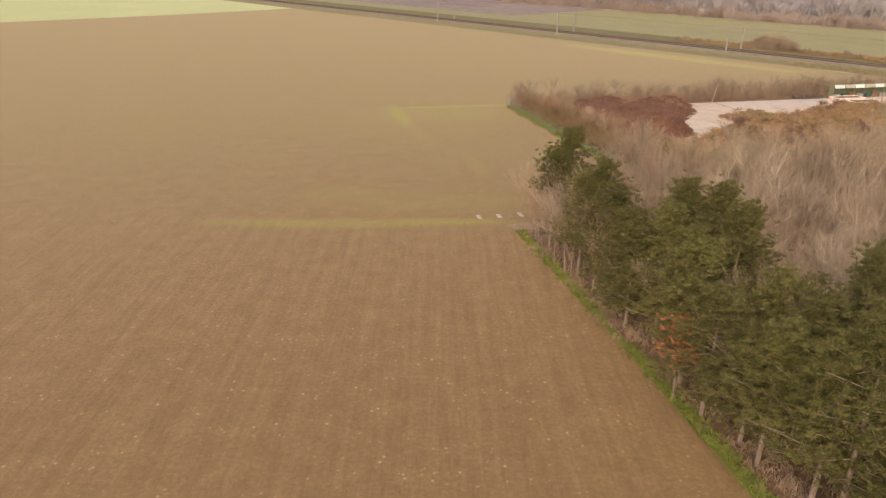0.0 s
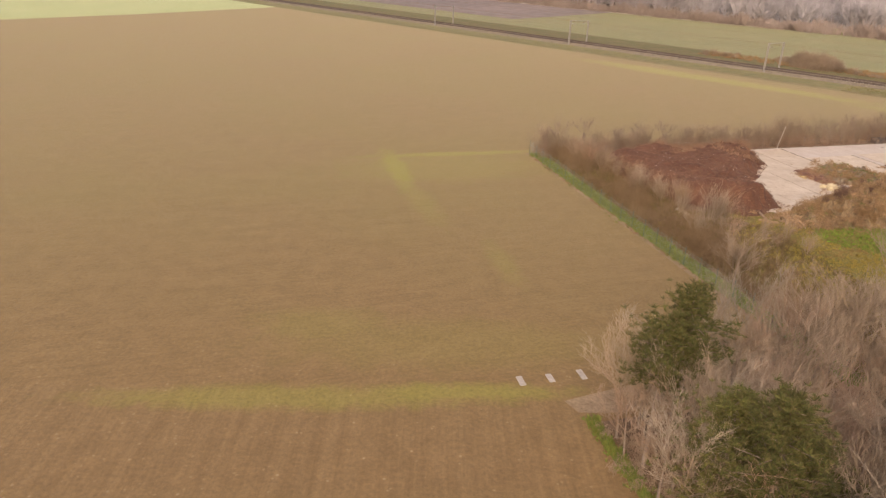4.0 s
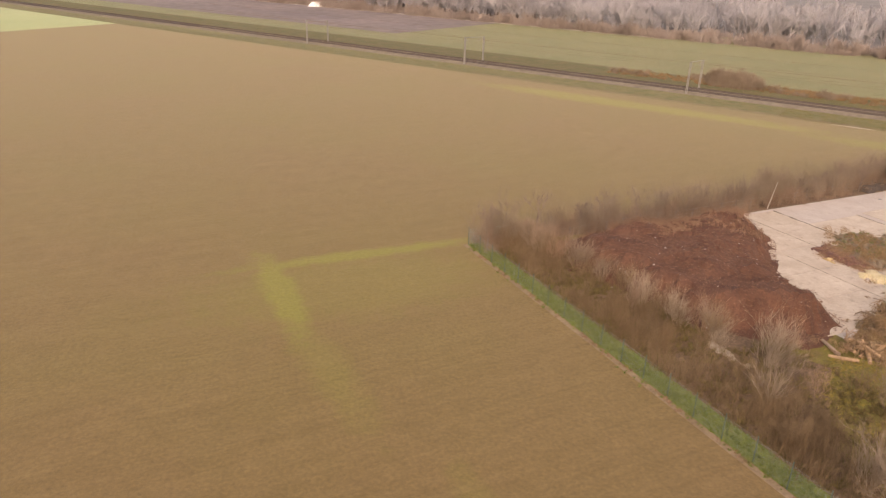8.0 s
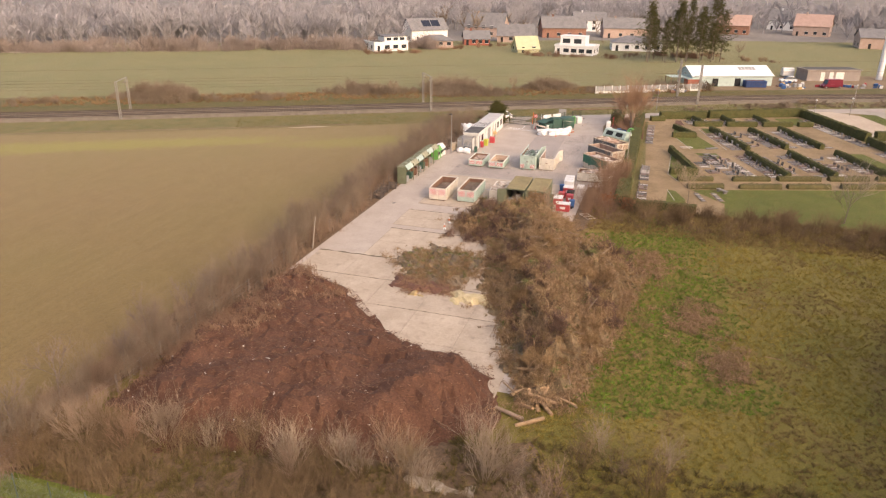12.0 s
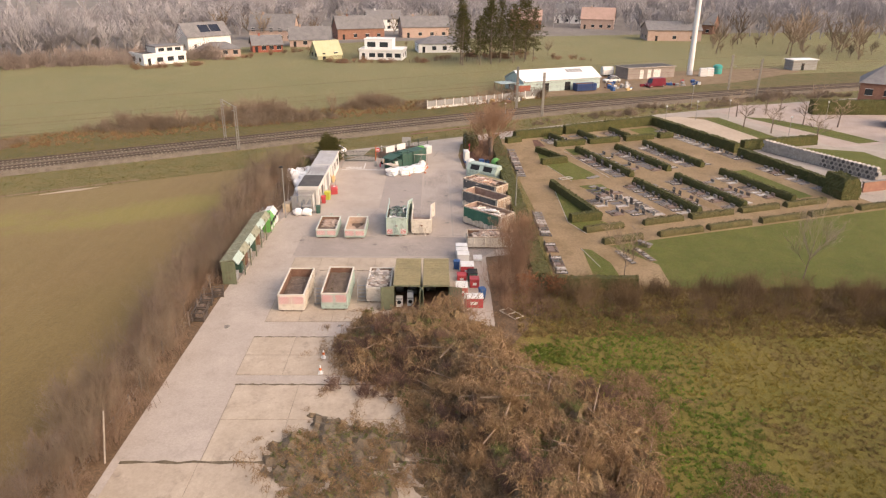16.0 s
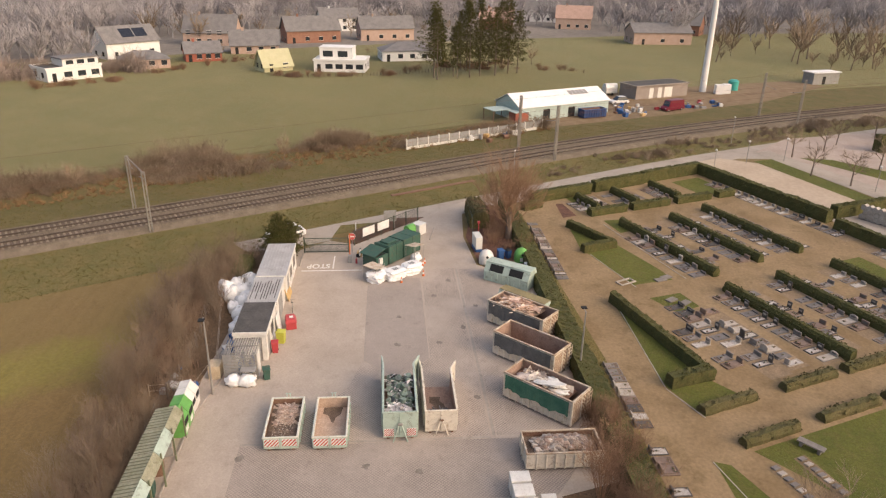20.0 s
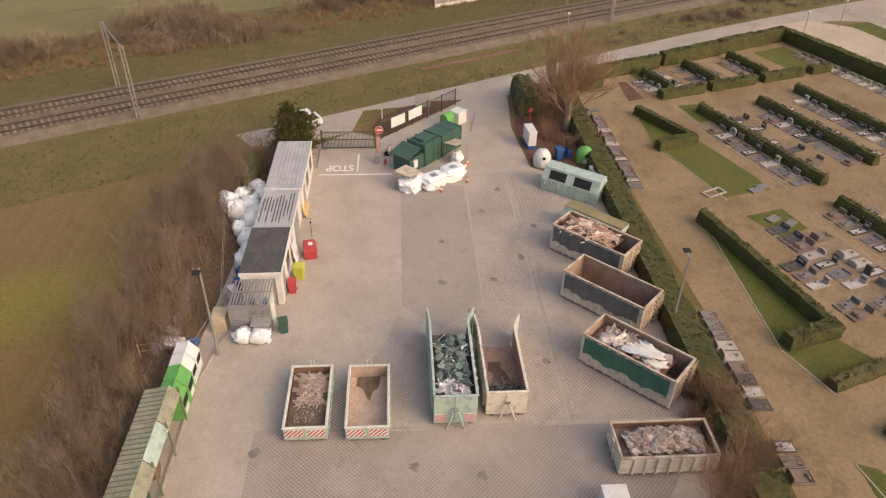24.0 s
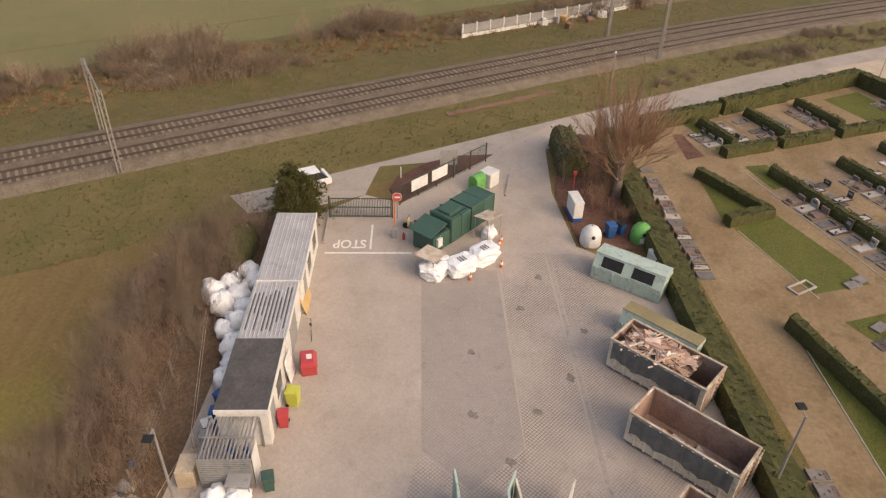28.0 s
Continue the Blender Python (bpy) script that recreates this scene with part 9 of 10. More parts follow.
def grave(kind, m):
    q = random.Random(500 + kind)
    ob = thing("grave", m, ("low grey granite grave with a small headstone", "dark polished grave slab with an upright headstone", "pale stone grave with white gravel", "brown granite grave with a tilted plate", "plain blue stone grave slab", "grave with a rounded pale headstone", "dark grave with a vase of flowers")[kind], "grave", "graves of the cemetery")
    s = STONE_KINDS[(0, 1, 2, 3, 4, 2, 1)[kind]]
    s2 = STONE_KINDS[(0, 1, 2, 3, 4, 0, 4)[kind]]
    part("base", Mesh().box(0, 2.0, -0.45, 0.45, 0, 0.1, 0.02), s2, ob)
    bed = (SOIL, GRAVE_GRAVEL, GRAVE_GRAVEL, SOIL, None, None, SOIL)[kind]
    if bed:
        part("gravel_bed" if bed is GRAVE_GRAVEL else "planted_bed", Mesh().box(0.09, 1.68, -0.36, 0.36, 0.1, 0.13), bed, ob)
        for y in (-0.405, 0.405):
            part("kerb", Mesh().box(0.02, 1.74, y - 0.05, y + 0.05, 0.1, 0.2, 0.01), s, ob)
        part("kerb", Mesh().box(0.0, 0.1, -0.35, 0.35, 0.1, 0.195, 0.01), s, ob)
    if kind in (0, 3, 6):
        part("slab", Mesh().box(0.55, 1.66, -0.34, 0.34, 0.14, 0.22, 0.02, pose(0, 0, 0, 0, -2, 0)), s, ob)
    elif kind in (4, 5):
        part("slab", Mesh().box(0.06, 1.7, -0.4, 0.4, 0.1, 0.2, 0.02, pose(0, 0, 0, 0, -1.5, 0)), s, ob)
    h = (0.75, 1.15, 0.95, 0.7, 0.45, 1.0, 1.05)[kind]
    if kind == 5:
        pr = [(-0.36, 0.16), (0.36, 0.16)] + [(0.36 * math.cos(math.pi * i / 8), 0.16 + h * 0.6 + 0.36 * math.sin(math.pi * i / 8)) for i in range(9)]
        n = len(pr)
        part("headstone", Mesh().add([(x, y, z) for x in (1.78, 1.92) for y, z in pr], [tuple(range(n))[::-1], tuple(range(n, 2 * n))] + [(i, (i + 1) % n, n + (i + 1) % n, n + i) for i in range(n)]), s, ob)
    else:
        part("headstone", Mesh().box(1.76, 1.92, -0.4 + 0.08 * (kind % 2), 0.4 - 0.08 * (kind % 3), 0.16, 0.16 + h, 0.025), s, ob)
    part("inscription_plate", Mesh().box(1.745, 1.76, -0.22, 0.2, 0.16 + h * 0.45, 0.16 + h * 0.75), STONE_KINDS[2 if kind in (1, 6) else 4], ob)
    for i in range((2, 3, 1, 2, 1, 2, 3)[kind]):
        x, y = q.uniform(0.3, 1.6), q.choice((-0.26, 0.26, 0.0, 0.18))
        part("vase", Mesh().lathe([(0.06, 0), (0.1, 0.14), (0.08, 0.16)], 8, pose(x, y, 0.17)), STONE_KINDS[(kind + i) % 4], ob)
        fl = tuft(q, 14, 0.2, 0.035, 0.5)
        tagged(part("posy", Mesh().add(fl.v, fl.f, pose(x, y, 0.3)), FLOWER, ob), kind="stuff")
    return ob


made = {}
GRAVE_SOIL = mat("trodden_earth", (0.2, 0.14, 0.085), (0.265, 0.19, 0.12), 0.7, 0.95, grain=0.3)
grr = random.Random(77)


def put_grave(m):
    k = grr.choice((0, 0, 1, 1, 2, 3, 3, 4, 4, 5, 6))
    if k in made:
        copy_thing(made[k], m)
    else:
        made[k] = grave(k, m)


def grave_row(a0, a1, b, east=False, miss=0.1, step=1.2):
    """Graves side by side along a; their heads at b, their feet to the west (or east)."""
    n = int((a1 - a0) / step)
    side = 1 if east else -1
    if miss < 0.5:
        sheet("grave_soil", [cem(a0 - 0.2, b - side * 0.1), cem(a1 + 0.2, b - side * 0.1), cem(a1 + 0.2, b + side * 2.35), cem(a0 - 0.2, b + side * 2.25)], 0.055 if east else 0.059, GRAVE_SOIL, "trodden brown earth between the graves", "ground")
    for i in range(n):
        if grr.random() > miss:
            put_grave(at_cem(a0 + (i + 0.5) * step + grr.uniform(-0.06, 0.06), b + (2.0 if east else -2.0), 0.05, 90 if east else -90) @ Matrix.Diagonal((grr.uniform(0.86, 1.0), grr.uniform(0.85, 1.08), grr.uniform(0.5, 0.85), 1)))


# heads stand against the hedges
for a0, a1, b, e in ((19.4, 32.6, 18.3, False), (20.6, 34.4, 25.7, False), (21.0, 35.2, 32.1, False), (2.2, 15.4, 10.9, False), (2.6, 13.4, 11.1, True), (2.2, 15.4, 16.8, False), (2.4, 15.8, 24.1, False), (3.0, 15.2, 25.2, True), (4.0, 15.8, 32.3, False), (41.2, 46.4, 25.1, False), (41.4, 46.8, 32.1, False), (41.2, 45.6, 18.7, False)):
    grave_row(a0, a1, b, e)
for a0, a1, b in ((21.5, 34.0, 19.3), (21.0, 34.0, 26.8), (21.0, 35.0, 33.2), (3.0, 15.0, 17.9), (41.2, 46.2, 19.9), (41.2, 46.6, 26.3)):
    grave_row(a0, a1, b, True, 0.3)
for a0, a1, b in ((3.0, 12.0, 8.4), (22, 33, 22.6), (4, 15, 20.6), (4, 15, 29.0)):
    grave_row(a0, a1, b, False, 0.55)
grave_row(21, 46, 42.9, False, 0.12)
grave_row(3, 18.5, 42.2, False, 0.2)
for u0, u1, step, sc, v in ((45.8, 62.5, 0.98, 0.74, -28.35), (9.2, 30.2, 0.98, 0.72, -28.35)):
    for i in range(int((u1 - u0) / step)):
        if grr.random() > 0.08:
            put_grave(at_yard(u0 + 0.6 + i * step, v, 0.06, 90) @ Matrix.Diagonal((sc, grr.uniform(0.84, 1.02), sc * grr.uniform(0.5, 1.0), 1)))

GL = "dark green clipped cemetery hedge, uneven on top"
ROWS_H = "clipped hedges of the cemetery"
seed = 600


def cem_hedge(a0, b0, a1, b1, w, h, label=GL, material=None, rt=0.12, group=ROWS_H):
    global seed
    seed += 1
    p, q = cem(a0, b0), cem(a1, b1)
    hedge("hedge", Matrix.Translation(p) @ Matrix.Rotation(math.atan2(q.y - p.y, q.x - p.x), 4, "Z"), (q - p).length, w, h, label, seed, material, "hedge", group, 0.3, rt)


for b0, b1 in ((0.2, 5.4), (7.7, 13.7), (14.7, 20.9), (22.5, 29.4), (30.3, 37.1), (38.5, 44.4), (46.5, 52)):
    cem_hedge(-3.3, b0, -3.3, b1, 0.9, 0.7, "rounded low hedge piece browned on one side", HEDGE_BROWN, 0.45)
for b0, b1 in ((0.2, 5.4), (8.3, 13.9), (15.2, 21.6), (22.9, 29.0), (30.2, 36.8)):
    cem_hedge(0.7, b0, 0.7, b1, 0.95, 0.7, "rounded low hedge piece browned on one side", HEDGE_BROWN, 0.4)
for a0, a1, b in ((18.9, 35.4, 18.8), (20.0, 34.8, 26.2), (20.2, 36.0, 32.6), (1.6, 16.0, 17.3), (1.8, 16.3, 24.6), (2.0, 16.4, 32.9), (40.8, 46.0, 19.2), (40.8, 46.6, 25.6), (40.8, 47.0, 32.6)):
    cem_hedge(a0, b, a1, b, 0.85, 1.0, rt=0.45)
for b0, b1 in ((17, 22.6), (23.6, 29.7), (31, 36.9), (38.2, 41.2)):
    cem_hedge(39.6, b0, 39.6, b1, 1.1, 0.95)
cem_hedge(37.2, 12.2, 29.8, 13.4, 0.7, 0.95)
cem_hedge(29.7, 9.3, 29.7, 13.7, 1.0, 0.95)
cem_hedge(18.2, 5.0, 4.6, 4.0, 0.75, 1.1)
cem_hedge(4.4, 0.3, 4.2, 4.4, 1.0, 1.1)
cem_hedge(44.9, 12.8, 44.4, 9.8, 1.0, 1.0)
cem_hedge(46.8, 12.5, 47.7, 22.5, 1.2, 1.5)
cem_hedge(47.9, 23.2, 48.8, 32.5, 1.2, 1.65)
cem_hedge(49.0, 32.6, 50.2, 44.4, 1.2, 1.75)
cem_hedge(50.2, 44.3, 26.5, 44.6, 1.2, 1.65)
cem_hedge(24.6, 43.6, 0.6, 42.6, 1.1, 1.4)
cem_hedge(27.6, 46.6, 27.2, 62.4, 1.2, 1.7)
cem_hedge(49.5, 84, 44, 101, 2.0, 3.0, "tall dark clipped hedge beyond the court")
cem_hedge(0.2, 40.8, 4.2, 41.6, 2.6, 3.0, "tall dense evergreen hedge corner", None, 0.3)
hedge("boundary_hedge", at_yard(7.7, -25.2, 0), 60.5, 1.9, 1.4, "long broad hedge between waste yard and cemetery", 680, None, "hedge", "", 0.34)
hedge("boundary_hedge", at_yard(7.0, -34.5, 0, 90), 9.4, 0.9, 1.3, "clipped hedge along the cemetery's end", 681)

# small plots by the lawn
for b0 in (0.0, 2.4):
    sheet("urn_bed", [cem(-5.7, b0), cem(-5.7, b0 + 1.0), cem(-9.6, b0 + 0.7), cem(-9.6, b0 - 0.3)], 0.08, DIRT, "dark bed of small urn plates", "bed")
    for i in range(7):
        thing("urn_plate", at_cem(-6.0 - i * 0.55, b0 + 0.45 - 0.04 * i, 0.08), "small square stone urn plate", "urn plate", "urn plates", Mesh().box(-0.2, 0.2, -0.26, 0.26, 0, 0.12, 0.02, pose(0, 0, 0, 0, 10, 0)), STONE_KINDS[(0, 2, 4)[i % 3]])
bn = thing("stone_bench", at_cem(-5.4, 4.3, 0.06, 20), "grey stone slab bench on the lawn", "bench")
part("seat", Mesh().box(-0.9, 0.9, -0.3, 0.3, 0.35, 0.45, 0.02), STONE_KINDS[0], bn)
for x in (-0.6, 0.6):
    part("support", Mesh().box(x - 0.1, x + 0.1, -0.25, 0.25, 0, 0.35, 0.01), STONE_KINDS[0], bn)
fr = thing("empty_grave", at_cem(20.9, 10.0, 0.06, 8), "empty pale concrete grave frame on the turf", "grave frame")
for a, b, c, d in ((0, 1.0, 0, 0.14), (0, 1.0, 1.86, 2.0), (0, 0.14, 0.14, 1.86), (0.86, 1.0, 0.14, 1.86)):
    part("beam", Mesh().box(a, b, c, d, 0, 0.12, 0.01), STONE_KINDS[2], fr)
for i, (a, b) in enumerate(((20.3, 12.6), (20.6, 13.6), (16.2, 10.6), (15.2, 11.4))):
    thing("flat_gravestone", at_cem(a, b, 0.06, 6 * i), "flat grey gravestone set in the turf", "gravestone", "flat gravestones", Mesh().box(-0.35, 0.35, -0.6, 0.6, 0, 0.14, 0.02), STONE_KINDS[0])
sheet("flower_bed", [yard(69.5, -32.3), yard(69.7, -33.3), yard(64.9, -34.0), yard(64.2, -32.1)], 0.07, BARK_MULCH, "narrow bed of reddish brown soil", "bed")
# kerbs of path edging
ke = Mesh()
for a0, b0, a1, b1 in ((18.0, 5.2, 4.4, 0.0), (28.7, 9.7, 19.9, 9.2), (36.2, 16.8, 19.6, 15.4), (0.1, 0.1, 4.2, -0.1), (-3.9, -2.9, -9.0, -3.6)):
    p, q = cem(a0, b0), cem(a1, b1)
    ke.box(0, (q - p).length, -0.035, 0.035, 0, 0.09, 0, Matrix.Translation(p) @ Matrix.Rotation(math.atan2(q.y - p.y, q.x - p.x), 4, "Z"))
structure("path_edging", ke, STONE_KINDS[2], "pale stone edging along the cemetery paths", "kerb")

# memorial wall with rows of small plates
mw = thing("memorial_wall", Matrix.Translation(cem(26.2, 49.6)) @ pose(0, 0, 0, 0, 0, CEM_TURN + 180 + 8), "long columbarium wall of pale stacked hexagonal stone cells", "memorial wall")
HEX_STONE = mat("pale_cell_stone", (0.42, 0.375, 0.33), (0.34, 0.3, 0.26), 1.5, 0.85, grain=0.22, rand=0.12, dirt=(0.2, 0.17, 0.14))


def hex_prism(r, y0, y1):
    ring = [(r * math.cos(math.pi * (k + 0.5) / 3), r * math.sin(math.pi * (k + 0.5) / 3)) for k in range(6)]
    return Mesh().add([(x, y, z) for y in (y0, y1) for x, z in ring], [tuple(range(6)), tuple(range(11, 5, -1))] + [(k, 6 + k, 6 + (k + 1) % 6, (k + 1) % 6) for k in range(6)])


cell = hex_prism(0.4, 0.0, 0.75).data("cell", HEX_STONE)
lid_ = [hex_prism(0.27, -0.04, 0.02).data("cell_plate", q) for q in (HEX_STONE, STONE_KINDS[1], STONE_KINDS[0])]
for k in range(3):
    for i in range(28):
        x, z = 0.4 + i * 0.72 + 0.36 * (k % 2), 0.42 + k * 0.62
        part("cell", cell, None, mw, at=pose(x, 0, z))
        part("cell_plate", lid_[0 if i < 15 else 1 + (i * 5 + k) % 2], None, mw, at=pose(x, 0, z))
part("plinth", Mesh().box(0, 20.6, -0.1, 0.85, 0, 0.1, 0.02), STONE_KINDS[0], mw)
BRICK = mat("red_brown_brick", (0.24, 0.12, 0.085), (0.3, 0.16, 0.11), 1.2, 0.9, grain=0.25, relief=0.3)
bw = thing("brick_wall", at_cem(2.4, 45.5, 0, -90), "low red brown brick wall beside the lawn", "wall")
part("wall", Mesh().box(0, 10.5, -0.15, 0.15, 0, 1.5, 0.01), BRICK, bw)
part("coping", Mesh().box(-0.05, 10.55, -0.22, 0.22, 1.5, 1.6, 0.02), STONE_KINDS[0], bw)

# pollard trees and lamps round the parking ground
pol = None
for i, (x, y) in enumerate(((180.8, 89.1), (186.4, 82.6), (176.2, 77), (175.6, 70.8), (192.4, 78.9), (169.6, 88.9), (165.5, 84.4), (158, 78), (200, 70))):
    m = Matrix.Translation((x, y, 0)) @ pose(0, 0, 0, 0, 0, 40 * i) @ Matrix.Scale(0.9 + 0.05 * (i % 4), 4)
    if pol is None:
        pol = tree_kind("pollard_tree", bare_tree_data(690, 5.6, 7, 5, 3, 1.1, 0.1, 0.42, 0.13, 1.0), TWIG, m, "pollarded leafless street tree on the parking ground", "tree", "pollard trees")
    else:
        copy_thing(pol, m)
for i, (x, y) in enumerate(((167, 103.8), (178, 91), (183, 71.5), (174.5, 97.6), (163.4, 81.7))):
    lp = thing("park_lamp", Matrix.Translation((x, y, 0)), "thin lamp post with a white globe", "lamp", "park lamps")
    part("pole", Mesh().tube((0, 0, 0), (0, 0, 3.6), 0.05, 0.04, 8), STEEL, lp)
    part("globe", Mesh().blob((0, 0, 3.75), (0.2, 0.2, 0.2), 1, 0, 12), SIGN_WHITE, lp, smooth=True)

# ---- along the railway ----
MAST_STEEL = mat("dull_galvanised_steel", (0.24, 0.215, 0.185), (0.31, 0.28, 0.245), 1.2, 0.6, 0.2, grain=0.15)
for s, tall in ((-222, 0), (-160, 0), (-97.5, 0), (-35, 0), (28, 1), (90, 1), (152, 1)):
    h = 7.4 if not tall else 9.0
    pt = thing("catenary_portal", Matrix.Translation(rail(s, 0)) @ pose(0, 0, 0, 0, 0, rail_turn(s)), "steel catenary portal over the two tracks", "catenary mast", "catenary masts")
    for y in (-4.65, 4.9):
        top_z, lat = h - (0.4 if y > 0 and not tall else 0), Mesh()
        for dx in (-0.16, 0.16):
            for dy in (-0.12, 0.12):
                lat.box(dx - 0.05, dx + 0.05, y + dy - 0.05, y + dy + 0.05, 0, top_z)
        for k in range(int(top_z / 0.6)):
            z = 0.3 + 0.6 * k
            lat.tube((-0.16, y - 0.12, z), (0.16, y - 0.12, z + 0.5), 0.02, None, 4, False)
            lat.tube((0.16, y + 0.12, z), (-0.16, y + 0.12, z + 0.5), 0.02, None, 4, False)
        part("mast", lat, MAST_STEEL, pt)
    if not tall:
        part("beam", Mesh().tube((0, -4.9, h - 0.1), (0, 5.1, h - 0.5), 0.07, None, 6), MAST_STEEL, pt)
    for y in (-1.9, 1.9):
        part("bracket", Mesh().tube((0, -4.6 if y < 0 else 4.8, 6.6), (0, y, 6.1), 0.05, None, 6), STEEL, pt)
        part("insulator", Mesh().tube((0, y * 1.25, 6.05), (0, y * 1.25, 6.4), 0.06, None, 8), RUST, pt)
wires = thing("catenary_wires", Matrix.Identity(4), "thin overhead wires above the tracks", "overhead wires")
for n, z in ((-1.9, 5.6), (-1.9, 6.8), (1.9, 5.6), (1.9, 6.8), (5.0, 8.4), (-4.6, 7.2)):
    w = Mesh()
    for i in range(31):
        w.v += [tuple(rail(-285 + 15.6 * i, n + 0.016 * math.cos(k), z + 0.016 * math.sin(k))) for k in (0.5, 2.6, 4.7)]
    for i in range(30):
        for k in range(3):
            w.f.append((i * 3 + k, i * 3 + (k + 1) % 3, i * 3 + 3 + (k + 1) % 3, i * 3 + 3 + k))
    part("wire", w, RUST, wires)
cable = Mesh()
for s0, s1 in ((-4, 12),):
    cable.box(0, 14, -0.35, 0.35, 0, 0.12, 0.02, Matrix.Translation(rail(s0, -7.2)) @ pose(0, 0, 0, 0, 0, rail_turn(0)))
structure("cable_trough", cable, RUST, "rusty lengths of old rail lying in the grass", "rails")
wf = thing("panel_fence", Matrix.Translation(rail(10.3, 13.0)) @ pose(0, 0, 0, 0, 0, rail_turn(10) + 1.5), "white posts with grey slatted fence panels", "fence")
for i in range(15):
    x = i * 2.2
    part("post", Mesh().box(x - 0.09, x + 0.09, -0.09, 0.09, 0, 1.9, 0.01), WHITE, wf)
    if i < 14:
        part("panel", Mesh().box(x + 0.09, x + 2.11, -0.025, 0.025, 0.55, 1.75), GREY_PAINT, wf)
        part("base_board", Mesh().box(x + 0.09, x + 2.11, -0.04, 0.04, 0.02, 0.5), WHITE, wf)
for x, y, h in ((153.9, 133.6, 4.8), (187, 98, 5.0)):
    lp = thing("road_lamp", Matrix.Translation((x, y, 0)), "slim grey road lamp with a white head", "street lamp", "road lamps")
    part("pole", Mesh().tube((0, 0, 0), (0, 0, h), 0.07, 0.05, 8), STEEL, lp)
    part("head", Mesh().box(-0.15, 0.5, -0.12, 0.12, h - 0.02, h + 0.1, 0.03), SIGN_WHITE, lp)

# ---- houses ----
TILE_GREY = mat("grey_roof_tiles", (0.15, 0.14, 0.135), (0.2, 0.185, 0.175), 0.6, 0.8, grain=0.25)
# orange muted so that the tile colour holds some distance haze
TILE_RED = mat("haze_muted_orange_tiles", (0.36, 0.24, 0.19), (0.42, 0.28, 0.225), 0.6, 0.85, grain=0.25)
RENDER_WHITE = mat("white_render", (0.74, 0.72, 0.69), (0.68, 0.66, 0.63), 0.6, 0.85, grain=0.08)
RED_WALL = mat("dark_red_wall", (0.3, 0.09, 0.06), (0.34, 0.12, 0.08), 0.6, 0.85, grain=0.2)
BRICK_PALE = mat("pale_brick", (0.4, 0.28, 0.22), (0.45, 0.33, 0.27), 0.8, 0.9, grain=0.2)
YELLOW_ROOF = mat("yellow_green_roof", (0.42, 0.395, 0.24), (0.46, 0.43, 0.27), 0.8, 0.8, grain=0.12)
SOLAR = mat("solar_panel", (0.02, 0.024, 0.035), (0.03, 0.034, 0.045), 1, 0.15, grain=0.1)


def along(p0, p1):
    """Pose at p0 with x towards p1; y then points away behind the front."""
    return Matrix.Translation((p0[0], p0[1], 0)) @ Matrix.Rotation(math.atan2(p1[1] - p0[1], p1[0] - p0[0]), 4, "Z"), math.hypot(p1[0] - p0[0], p1[1] - p0[1])


